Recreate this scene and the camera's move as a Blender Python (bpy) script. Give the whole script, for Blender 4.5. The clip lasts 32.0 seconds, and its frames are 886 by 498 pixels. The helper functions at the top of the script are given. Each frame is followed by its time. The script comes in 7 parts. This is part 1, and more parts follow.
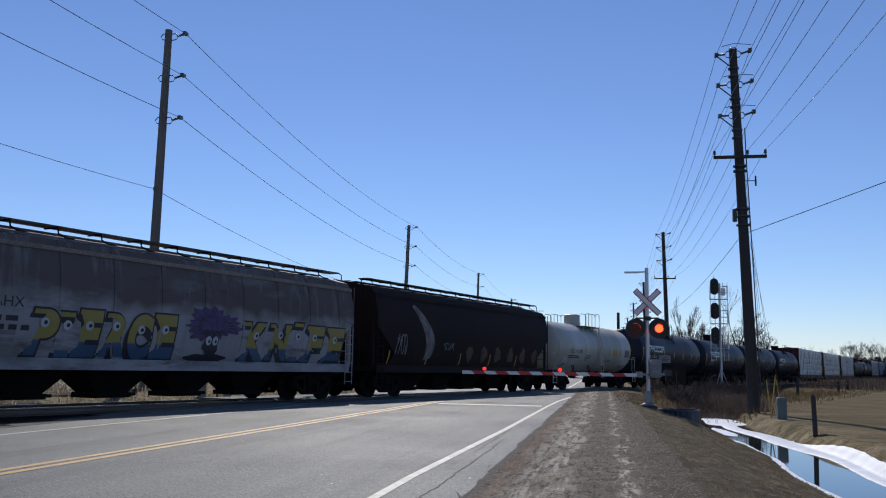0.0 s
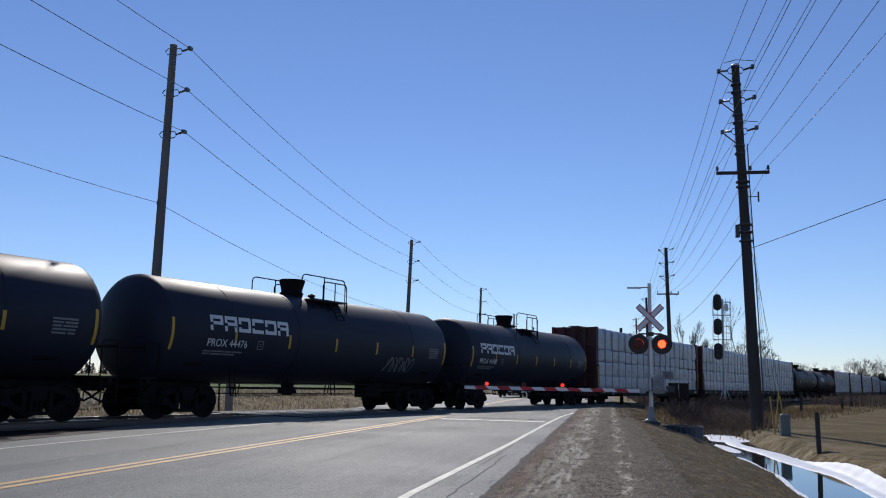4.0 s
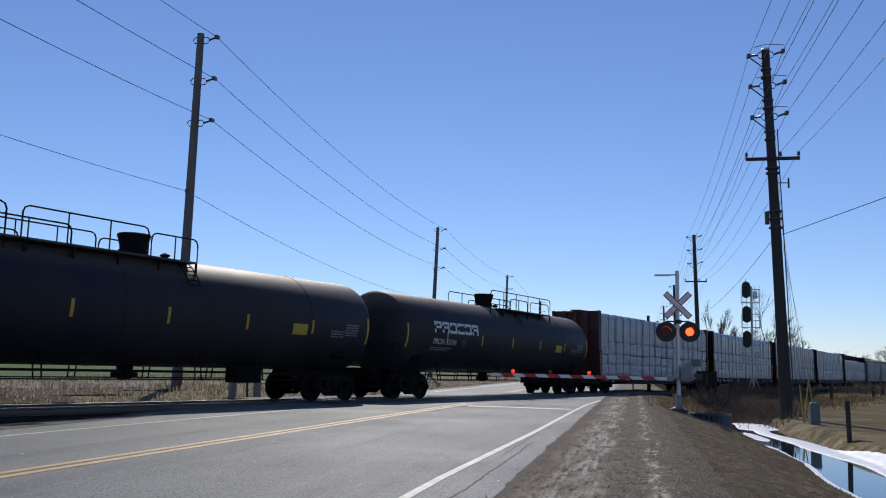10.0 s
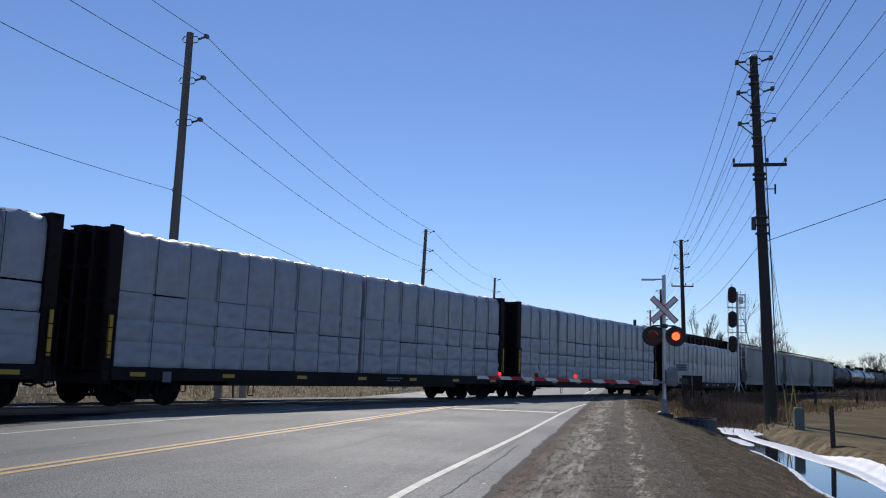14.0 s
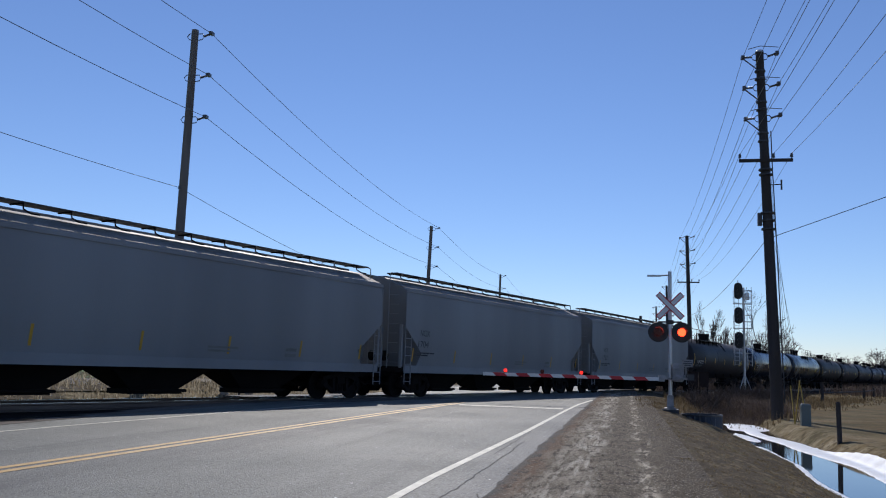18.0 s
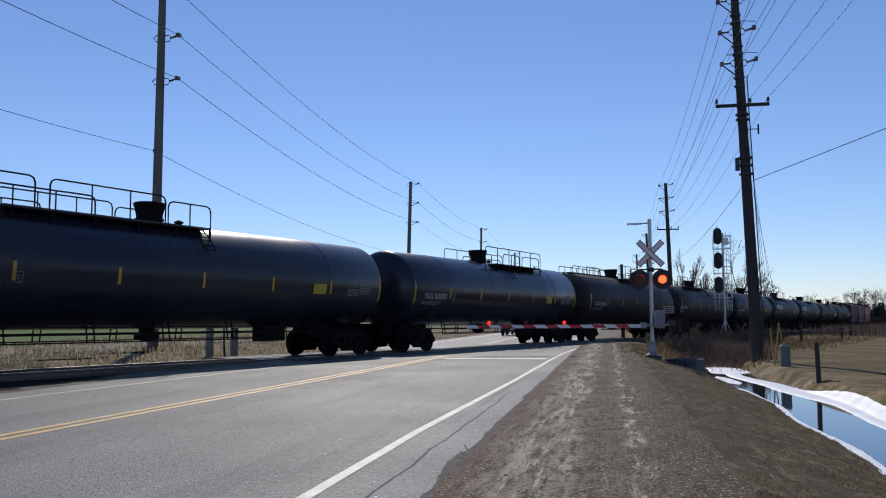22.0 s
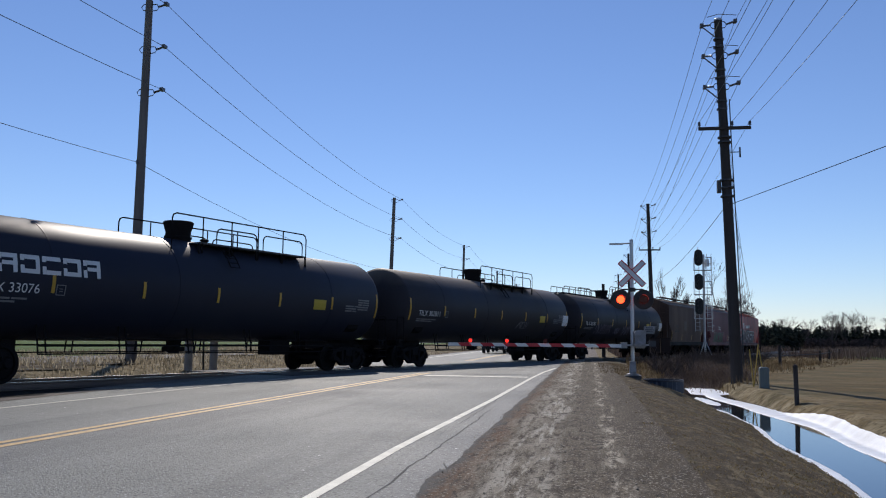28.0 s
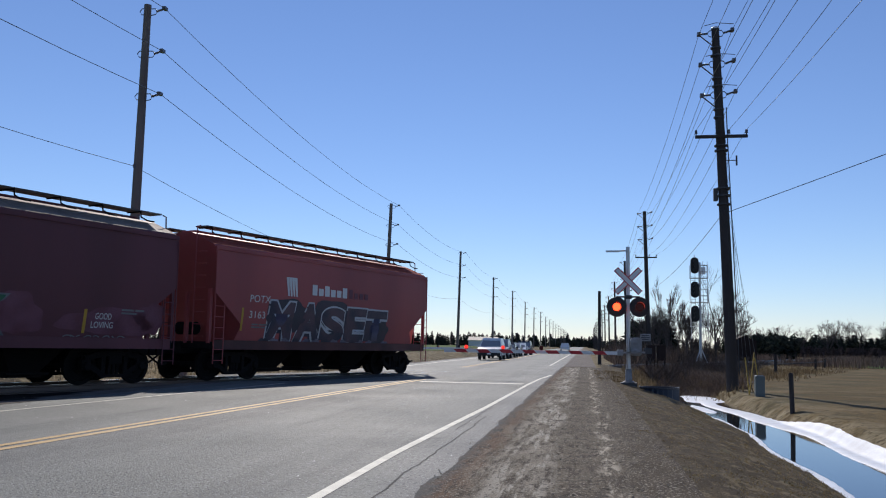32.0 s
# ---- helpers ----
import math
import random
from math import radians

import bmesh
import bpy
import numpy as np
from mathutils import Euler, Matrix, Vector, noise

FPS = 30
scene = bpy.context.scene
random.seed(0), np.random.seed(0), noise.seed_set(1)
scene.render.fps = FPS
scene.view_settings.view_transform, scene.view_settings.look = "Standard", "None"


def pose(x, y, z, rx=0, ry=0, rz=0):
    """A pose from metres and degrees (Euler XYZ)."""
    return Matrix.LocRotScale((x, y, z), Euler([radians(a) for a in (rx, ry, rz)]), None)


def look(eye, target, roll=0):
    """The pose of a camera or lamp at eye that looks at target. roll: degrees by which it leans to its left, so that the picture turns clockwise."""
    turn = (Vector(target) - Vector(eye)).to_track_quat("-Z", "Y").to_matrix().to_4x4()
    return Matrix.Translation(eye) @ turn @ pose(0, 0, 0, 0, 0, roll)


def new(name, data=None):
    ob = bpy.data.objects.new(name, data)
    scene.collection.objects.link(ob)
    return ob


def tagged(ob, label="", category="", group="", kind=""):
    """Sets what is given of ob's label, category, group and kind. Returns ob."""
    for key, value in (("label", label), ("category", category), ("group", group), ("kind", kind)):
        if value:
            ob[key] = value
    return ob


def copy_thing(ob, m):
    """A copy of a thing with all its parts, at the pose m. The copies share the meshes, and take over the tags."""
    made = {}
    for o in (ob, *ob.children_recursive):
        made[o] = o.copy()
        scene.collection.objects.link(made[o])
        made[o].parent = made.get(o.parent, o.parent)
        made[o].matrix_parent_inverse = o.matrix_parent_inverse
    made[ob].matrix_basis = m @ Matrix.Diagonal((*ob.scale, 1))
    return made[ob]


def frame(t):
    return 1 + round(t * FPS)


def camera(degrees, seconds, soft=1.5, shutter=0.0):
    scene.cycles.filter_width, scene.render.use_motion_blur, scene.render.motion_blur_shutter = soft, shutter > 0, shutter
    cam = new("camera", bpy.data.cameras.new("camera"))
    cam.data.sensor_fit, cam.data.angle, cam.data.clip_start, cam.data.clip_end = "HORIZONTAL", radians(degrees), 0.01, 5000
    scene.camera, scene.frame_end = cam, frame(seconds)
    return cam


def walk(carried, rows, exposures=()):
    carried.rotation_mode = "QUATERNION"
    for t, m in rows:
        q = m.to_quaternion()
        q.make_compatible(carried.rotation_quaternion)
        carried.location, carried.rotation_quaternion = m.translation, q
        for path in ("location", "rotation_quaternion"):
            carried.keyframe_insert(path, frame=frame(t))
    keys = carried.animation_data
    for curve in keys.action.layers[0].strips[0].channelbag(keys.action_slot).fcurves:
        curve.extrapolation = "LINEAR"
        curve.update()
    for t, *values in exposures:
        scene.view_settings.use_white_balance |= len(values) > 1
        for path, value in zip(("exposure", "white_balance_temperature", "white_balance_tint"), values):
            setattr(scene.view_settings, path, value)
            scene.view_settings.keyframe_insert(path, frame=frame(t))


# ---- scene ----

# ---------------------------------------------------------------- camera
# held by a person standing on the right shoulder: seconds, tilt, lean, turn
EYE = (0.0, 0.0, 1.25)
cam = camera(53.5, 32.0, 1.1)
TURNS = (
    (0.0, 97.523, -0.909, 10.328),
    (0.5, 97.484, -0.903, 10.260),
    (1.0, 97.667, -1.000, 10.355),
    (1.5, 97.757, -1.380, 10.546),
    (2.0, 98.073, -1.578, 10.760),
    (2.5, 98.080, -1.387, 11.092),
    (3.0, 97.981, -1.318, 10.892),
    (3.5, 98.323, -1.224, 10.531),
    (4.0, 98.480, -1.133, 10.470),
    (4.5, 98.480, -0.927, 10.470),
    (6.5, 97.934, -1.321, 11.344),
    (7.0, 97.794, -1.345, 11.149),
    (7.5, 97.831, -1.108, 11.216),
    (8.0, 97.732, -1.091, 11.235),
    (8.5, 97.781, -1.166, 11.387),
    (9.0, 97.886, -1.266, 11.583),
    (9.5, 97.810, -1.318, 12.008),
    (10.0, 97.624, -1.303, 12.170),
    (10.5, 97.408, -1.248, 11.981),
    (11.0, 97.178, -1.313, 11.094),
    (11.5, 97.461, -1.767, 10.514),
    (12.0, 97.852, -1.915, 10.914),
    (12.5, 97.656, -1.870, 11.632),
    (13.0, 97.268, -1.613, 11.613),
    (13.5, 97.358, -1.541, 11.604),
    (14.0, 97.797, -1.777, 11.308),
    (14.5, 97.704, -1.842, 10.728),
    (16.5, 97.756, -1.871, 11.165),
    (17.0, 97.602, -1.868, 11.594),
    (17.5, 97.667, -1.828, 11.507),
    (18.0, 97.561, -1.695, 11.680),
    (18.5, 97.746, -1.676, 11.868),
    (19.0, 97.478, -1.843, 12.166),
    (19.5, 97.055, -1.781, 12.477),
    (20.0, 96.727, -1.268, 12.854),
    (20.5, 96.346, -0.414, 12.297),
    (21.0, 95.617, 0.227, 10.921),
    (21.5, 94.750, 0.242, 10.417),
    (22.0, 94.644, 0.350, 10.641),
    (22.5, 95.366, 0.489, 10.881),
    (23.0, 95.647, 0.330, 11.012),
    (23.5, 95.467, -0.085, 11.086),
    (24.0, 95.281, -0.254, 11.424),
    (24.5, 95.021, -0.239, 11.785),
    (25.0, 95.059, -0.381, 11.815),
    (25.5, 95.095, -0.409, 11.562),
    (27.5, 95.383, -0.345, 10.735),
    (28.0, 95.736, -0.549, 9.421),
    (28.5, 96.172, -0.524, 8.716),
    (29.0, 96.376, -0.570, 9.073),
    (29.5, 96.379, -0.744, 9.331),
    (30.0, 96.458, -1.009, 9.558),
    (30.5, 96.569, -1.055, 9.827),
    (31.0, 96.401, -0.937, 9.735),
    (31.5, 96.055, -0.906, 9.398),
    (32.0, 96.140, -0.907, 9.160),
)
walk(cam, [(t, pose(*EYE, rx, ry, rz)) for t, rx, ry, rz in TURNS],
     exposures=((0.0, -0.09, 6230.0, 20.5), (20.0, -0.09, 6230.0, 20.5), (22.0, -0.04, 6380.0, 20.5), (32.0, -0.04, 6380.0, 20.5)))

# ---------------------------------------------------------------- light
SUN_TURN, SUN_HEIGHT = -15.0, 39.0          # degrees left of the road's direction, above the horizon
world = bpy.data.worlds.new("world")
scene.world = world
world.use_nodes = True
wn = world.node_tree.nodes
sky = wn.new("ShaderNodeTexSky")
sky.sky_type = "NISHITA"
sky.sun_disc = False
sky.sun_elevation = radians(SUN_HEIGHT)
sky.sun_rotation = radians(SUN_TURN)
sky.air_density, sky.dust_density, sky.ozone_density = 1.0, 0.0, 6.5
sky.altitude = 400.0
wn["Background"].inputs["Strength"].default_value = 0.101
world.node_tree.links.new(sky.outputs[0], wn["Background"].inputs["Color"])
sun_data = bpy.data.lights.new("sun", "SUN")
sun_data.energy, sun_data.angle, sun_data.color = 3.3, radians(0.55), (1.0, 0.965, 0.815)
sun = new("sun", sun_data)
sh, se = radians(SUN_TURN), radians(SUN_HEIGHT)
sun.matrix_world = look((math.sin(sh) * math.cos(se) * 90, math.cos(sh) * math.cos(se) * 90, math.sin(se) * 90), (0, 0, 0))
scene.view_settings.exposure = 0.0

# ---------------------------------------------------------------- materials
def material(name, color, rough=0.7, metal=0.0, vary=0.25, grain=6.0, stain=0.5, bump=0.15, color2=None, island=0.0, obj=0.0, spec=0.5, streak=False, fine=80.0, coords="Object", thin=0.0):
    """A surface: colour broken by large stains and fine grain, with fine relief. color2: the colour of the stains."""
    m = bpy.data.materials.new(name)
    m.use_nodes = True
    nt = m.node_tree
    n, l = nt.nodes, nt.links
    b = n["Principled BSDF"]
    b.inputs["Roughness"].default_value, b.inputs["Metallic"].default_value = rough, metal
    b.inputs["Specular IOR Level"].default_value = spec
    co = n.new("ShaderNodeTexCoord")
    mp = n.new("ShaderNodeMapping")
    if streak:
        mp.inputs["Scale"].default_value = (1.0, 1.0, 0.12)
    l.new(co.outputs[coords], mp.inputs["Vector"])
    big, small = n.new("ShaderNodeTexNoise"), n.new("ShaderNodeTexNoise")
    big.inputs["Scale"].default_value, big.inputs["Detail"].default_value = stain, 6.0
    small.inputs["Scale"].default_value, small.inputs["Detail"].default_value = fine, 3.0
    l.new(mp.outputs[0], big.inputs["Vector"])
    l.new(co.outputs[coords], small.inputs["Vector"])
    c2 = color2 or [c * (1 - vary) for c in color]
    ramp = n.new("ShaderNodeMapRange")
    ramp.inputs["From Min"].default_value, ramp.inputs["From Max"].default_value = 0.36, 0.66
    l.new(big.outputs["Fac"], ramp.inputs["Value"])
    mix = n.new("ShaderNodeMix")
    mix.data_type = "RGBA"
    mix.inputs["A"].default_value, mix.inputs["B"].default_value = (*color, 1), (*c2, 1)
    l.new(ramp.outputs[0], mix.inputs["Factor"])
    hsv = n.new("ShaderNodeHueSaturation")
    l.new(mix.outputs["Result"], hsv.inputs["Color"])
    val = n.new("ShaderNodeMapRange")
    val.inputs["To Min"].default_value, val.inputs["To Max"].default_value = 1 - vary, 1 + vary
    val.inputs["From Min"].default_value, val.inputs["From Max"].default_value = 0.3, 0.7
    l.new(small.outputs["Fac"], val.inputs["Value"])
    out = val.outputs[0]
    for amount, node, socket in ((island, "ShaderNodeNewGeometry", "Random Per Island"), (obj, "ShaderNodeObjectInfo", "Random")):
        if amount:
            g = n.new(node)
            r = n.new("ShaderNodeMapRange")
            r.inputs["To Min"].default_value, r.inputs["To Max"].default_value = 1 - amount, 1 + amount
            l.new(g.outputs[socket], r.inputs["Value"])
            mu = n.new("ShaderNodeMath")
            mu.operation = "MULTIPLY"
            l.new(out, mu.inputs[0])
            l.new(r.outputs[0], mu.inputs[1])
            out = mu.outputs[0]
    l.new(out, hsv.inputs["Value"])
    l.new(hsv.outputs[0], b.inputs["Base Color"])
    rr = n.new("ShaderNodeMapRange")
    rr.inputs["To Min"].default_value, rr.inputs["To Max"].default_value = max(0.03, rough - 0.12), min(1.0, rough + 0.12)
    l.new(big.outputs["Fac"], rr.inputs["Value"])
    l.new(rr.outputs[0], b.inputs["Roughness"])
    if bump:
        bp = n.new("ShaderNodeBump")
        bp.inputs["Strength"].default_value, bp.inputs["Distance"].default_value = bump, 0.02
        l.new(small.outputs["Fac"], bp.inputs["Height"])
        l.new(bp.outputs[0], b.inputs["Normal"])
    if thin:                                    # dry stalks let light through
        tr, ms = n.new("ShaderNodeBsdfTranslucent"), n.new("ShaderNodeMixShader")
        ms.inputs[0].default_value = thin
        l.new(hsv.outputs[0], tr.inputs["Color"])
        l.new(b.outputs[0], ms.inputs[1])
        l.new(tr.outputs[0], ms.inputs[2])
        l.new(ms.outputs[0], n["Material Output"].inputs["Surface"])
    return m


def glowing(name, color, strength):
    m = material(name, color, 0.3, vary=0.05)
    b = m.node_tree.nodes["Principled BSDF"]
    b.inputs["Emission Color"].default_value, b.inputs["Emission Strength"].default_value = (*color, 1), strength
    return m


M_CRACK = material("crack filler", (0.055, 0.056, 0.054), 0.9, vary=0.2)
M_YELLOW = material("yellow road paint", (0.58, 0.36, 0.115), 0.6, vary=0.2, stain=3, fine=90)
M_WHITE_LINE = material("white road paint", (0.58, 0.575, 0.475), 0.6, vary=0.2, stain=3, fine=90)
M_GRAVEL = material("gravel", (0.16, 0.13, 0.105), 0.95, vary=0.45, stain=0.9, fine=60, bump=0.9, color2=(0.10, 0.085, 0.07))


def noise_mask(m, scale, size, lo, hi, detail=8.0, rough=0.68):
    """A ragged mask from stretched noise."""
    n, l = m.node_tree.nodes, m.node_tree.links
    co, mp, nz, ramp = n.new("ShaderNodeTexCoord"), n.new("ShaderNodeMapping"), n.new("ShaderNodeTexNoise"), n.new("ShaderNodeMapRange")
    mp.inputs["Scale"].default_value = scale
    nz.inputs["Scale"].default_value, nz.inputs["Detail"].default_value, nz.inputs["Roughness"].default_value = size, detail, rough
    l.new(co.outputs["Object"], mp.inputs[0])
    l.new(mp.outputs[0], nz.inputs["Vector"])
    l.new(nz.outputs["Fac"], ramp.inputs["Value"])
    ramp.inputs["From Min"].default_value, ramp.inputs["From Max"].default_value = lo, hi
    return ramp.outputs[0]


def overlay(m, mask, color):
    """Lays a second colour over the base colour where the mask is one."""
    n, l = m.node_tree.nodes, m.node_tree.links
    b = n["Principled BSDF"]
    old = b.inputs["Base Color"].links[0].from_socket
    mx = n.new("ShaderNodeMix")
    mx.data_type = "RGBA"
    mx.inputs["B"].default_value = (*color, 1)
    l.new(mask, mx.inputs["Factor"])
    l.new(old, mx.inputs["A"])
    l.new(mx.outputs["Result"], b.inputs["Base Color"])


def calc(m, op, a, b):
    k = m.node_tree.nodes.new("ShaderNodeMath")
    k.operation = op
    for i, v in enumerate((a, b)):
        if isinstance(v, float):
            k.inputs[i].default_value = v
        else:
            m.node_tree.links.new(v, k.inputs[i])
    return k.outputs[0]


def lane_mask(m, x, half, soft):
    """One along a line at x that wanders a little, zero away from it."""
    n, l = m.node_tree.nodes, m.node_tree.links
    co, sep = n.new("ShaderNodeTexCoord"), n.new("ShaderNodeSeparateXYZ")
    l.new(co.outputs["Object"], sep.inputs[0])
    wander = noise_mask(m, (0.0, 0.35, 0.0), 1.0, 0.0, 1.0, 2.0)
    d = calc(m, "ABSOLUTE", calc(m, "SUBTRACT", calc(m, "ADD", sep.outputs["X"], calc(m, "MULTIPLY", wander, 0.5)), x + 0.25), 0.0)
    r = n.new("ShaderNodeMapRange")
    r.inputs["From Min"].default_value, r.inputs["From Max"].default_value = half + soft, half
    l.new(d, r.inputs["Value"])
    return r.outputs[0]


def side_mask(m, x0, x1, wobble):
    """Zero at x0 and one at x1, with a ragged run between."""
    n, l = m.node_tree.nodes, m.node_tree.links
    co, sep, r = n.new("ShaderNodeTexCoord"), n.new("ShaderNodeSeparateXYZ"), n.new("ShaderNodeMapRange")
    l.new(co.outputs["Object"], sep.inputs[0])
    q = calc(m, "MULTIPLY", calc(m, "SUBTRACT", noise_mask(m, (1.5, 0.6, 1), 3.0, 0.0, 1.0), 0.5), wobble * 2)
    r.inputs["From Min"].default_value, r.inputs["From Max"].default_value = x0, x1
    l.new(calc(m, "ADD", sep.outputs["X"], q), r.inputs["Value"])
    return r.outputs[0]


def speck_mask(m, size, r, share):
    """Sparse round specks: one in a few cells of a cell pattern holds a speck of radius r (in cells)."""
    n, l = m.node_tree.nodes, m.node_tree.links
    co, vo, sep = n.new("ShaderNodeTexCoord"), n.new("ShaderNodeTexVoronoi"), n.new("ShaderNodeSeparateColor")
    vo.inputs["Scale"].default_value = size
    l.new(co.outputs["Object"], vo.inputs["Vector"])
    l.new(vo.outputs["Color"], sep.inputs[0])
    return calc(m, "MULTIPLY", calc(m, "LESS_THAN", vo.outputs["Distance"], r), calc(m, "GREATER_THAN", sep.outputs[0], 1.0 - share))


def tracks_material():
    """Packed gravel with pale, broken tyre tracks that run along the shoulder, and dark damp patches."""
    m = material("packed gravel shoulder", (0.155, 0.127, 0.09), 0.95, vary=0.4, stain=1.6, fine=38, bump=1.0, color2=(0.1, 0.082, 0.058), spec=0.15)
    overlay(m, noise_mask(m, (1.0, 0.25, 1), 2.2, 0.46, 0.7), (0.172, 0.148, 0.108))
    overlay(m, side_mask(m, -0.95, -1.12, 0.3), (0.155, 0.098, 0.062))
    overlay(m, side_mask(m, 0.3, 0.75, 0.6), (0.078, 0.06, 0.038))
    overlay(m, calc(m, "MULTIPLY", side_mask(m, 0.3, 0.75, 0.6), noise_mask(m, (1.3, 0.5, 1), 3.0, 0.5, 0.58, 10.0)), (0.055, 0.042, 0.028))
    overlay(m, calc(m, "MULTIPLY", lane_mask(m, -0.74, 0.2, 0.3), noise_mask(m, (2.0, 0.22, 1), 1.7, 0.42, 0.53, 10.0)), (0.28, 0.248, 0.192))
    overlay(m, calc(m, "MULTIPLY", lane_mask(m, -0.62, 0.12, 0.26), noise_mask(m, (2.4, 0.2, 1), 2.1, 0.49, 0.55, 10.0)), (0.45, 0.415, 0.34))
    overlay(m, calc(m, "MULTIPLY", lane_mask(m, 0.25, 0.03, 0.1), noise_mask(m, (2.6, 0.45, 1), 2.0, 0.48, 0.54, 10.0)), (0.5, 0.445, 0.345))
    overlay(m, noise_mask(m, (2.0, 0.3, 1), 5.0, 0.5, 0.62, 7.0), (0.07, 0.056, 0.041))
    overlay(m, calc(m, "MULTIPLY", lane_mask(m, 0.0, 0.3, 0.3), noise_mask(m, (1.5, 1.2, 1), 3.4, 0.55, 0.62, 6.0)), (0.045, 0.037, 0.028))
    overlay(m, noise_mask(m, (1, 1, 1), 24.0, 0.58, 0.66, 2.0), (0.05, 0.042, 0.032))
    overlay(m, noise_mask(m, (1, 1, 1.3), 30.0, 0.6, 0.67, 1.0), (0.36, 0.32, 0.25))
    overlay(m, side_mask(m, -1.2, -1.42, 0.25), (0.118, 0.122, 0.115))
    return m


def asphalt_material():
    """Worn asphalt: pale wheel paths and darker streaks along the lanes, fine grain, sun glints painted as white
    specks.
    """
    m = material("asphalt", (0.133, 0.145, 0.132), 0.68, vary=0.28, stain=0.35, fine=45, bump=0.65, color2=(0.112, 0.122, 0.112), spec=0.34)
    overlay(m, noise_mask(m, (1.5, 0.03, 1), 0.9, 0.42, 0.68, 5.0), (0.158, 0.172, 0.155))
    overlay(m, noise_mask(m, (0.9, 0.05, 1), 0.9, 0.54, 0.68, 6.0), (0.064, 0.072, 0.072))
    overlay(m, calc(m, "MULTIPLY", lane_mask(m, -5.75, 0.2, 0.5), noise_mask(m, (1.0, 0.2, 1), 1.2, 0.3, 0.6)), (0.066, 0.073, 0.074))
    overlay(m, calc(m, "MULTIPLY", noise_mask(m, (1.4, 0.5, 1), 5.0, 0.52, 0.75, 5.0), 0.5), (0.066, 0.074, 0.075))
    overlay(m, calc(m, "MULTIPLY", side_mask(m, -2.0, -1.55, 0.5), 0.5), (0.088, 0.094, 0.108))
    overlay(m, noise_mask(m, (1, 1, 1), 36.0, 0.62, 0.7, 1.0), (0.28, 0.3, 0.29))
    overlay(m, noise_mask(m, (1, 1, 1.3), 24.0, 0.58, 0.66, 1.0), (0.05, 0.056, 0.057))
    # sun glints on stone chips, painted as sparse near-white dots
    overlay(m, speck_mask(m, 6.0, 0.09, 0.05), (0.9, 0.92, 0.92))
    return m


def lawn_material():
    """Dormant lawn and field: tan and olive brown, with paler bleached patches and matted tufts."""
    m = material("dormant tan grass", (0.15, 0.102, 0.038), 0.95, vary=0.35, stain=0.35, fine=24, bump=0.8, color2=(0.11, 0.076, 0.03), spec=0.1)
    overlay(m, noise_mask(m, (0.6, 1, 1), 0.3, 0.44, 0.58), (0.082, 0.07, 0.03))
    overlay(m, noise_mask(m, (0.6, 1, 1), 0.55, 0.5, 0.64), (0.215, 0.16, 0.08))
    overlay(m, calc(m, "MULTIPLY", side_mask(m, 7.2, 5.2, 1.2), noise_mask(m, (1, 1, 1), 1.3, 0.42, 0.6)), (0.30, 0.25, 0.155))
    overlay(m, noise_mask(m, (1, 1, 1), 7.0, 0.5, 0.64, 4.0), (0.075, 0.057, 0.03))
    overlay(m, noise_mask(m, (1, 0.6, 1), 15.0, 0.57, 0.7, 4.0), (0.2, 0.152, 0.07))
    return m


M_TRACKS = tracks_material()
M_ASPHALT = asphalt_material()
M_BANK = material("matted dead grass", (0.095, 0.072, 0.042), 0.95, vary=0.5, stain=1.3, fine=42, bump=1.0, color2=(0.068, 0.051, 0.031), spec=0.1)
overlay(M_BANK, noise_mask(M_BANK, (1.2, 0.7, 1), 9.0, 0.5, 0.66, 5.0), (0.06, 0.05, 0.032))
overlay(M_BANK, noise_mask(M_BANK, (1.4, 0.8, 1), 16.0, 0.56, 0.68, 4.0), (0.22, 0.18, 0.105))
overlay(M_BANK, noise_mask(M_BANK, (0.8, 0.4, 1), 1.4, 0.55, 0.7, 4.0), (0.115, 0.11, 0.055))
overlay(M_BANK, noise_mask(M_BANK, (1.3, 0.8, 1), 2.4, 0.48, 0.57, 10.0), (0.058, 0.044, 0.028))
overlay(M_BANK, noise_mask(M_BANK, (1.3, 0.8, 1.4), 3.6, 0.54, 0.6, 10.0), (0.175, 0.138, 0.082))
M_FIELD = lawn_material()
M_GREEN = material("young green crop", (0.062, 0.115, 0.022), 0.95, vary=0.25, stain=0.1, fine=8, color2=(0.10, 0.13, 0.035), spec=0.1)
M_LANE = material("pale gravel lane", (0.16, 0.142, 0.118), 0.95, vary=0.25, stain=0.5, fine=30)
M_SNOW = material("old snow", (0.80, 0.85, 0.89), 0.55, vary=0.05, stain=2.0, fine=30, bump=0.35, color2=(0.68, 0.71, 0.73))
M_WATER = material("ditch water", (0.012, 0.014, 0.016), 0.05, vary=0.1, bump=0.0)
M_WATER.node_tree.nodes["Map Range.002"].inputs["To Max"].default_value = 0.05
M_BRUSH = material("dark dead brush", (0.15, 0.115, 0.095), 0.9, vary=0.3, island=0.5, bump=0.0, spec=0.1, thin=0.25)
M_BARK = material("bare grey bark", (0.115, 0.098, 0.088), 0.9, vary=0.3, bump=0.0, spec=0.1)
M_CONIFER = material("dark conifer", (0.034, 0.041, 0.03), 0.95, vary=0.3, island=0.5, bump=0.0, color2=(0.05, 0.052, 0.038), spec=0.0)
M_FARWOOD = material("far bare wood", (0.09, 0.07, 0.062), 0.95, vary=0.3, island=0.35, bump=0.0, spec=0.0)
M_RUBBER = material("crossing panel", (0.05, 0.048, 0.046), 0.8, vary=0.3, stain=1.5, obj=0.15)
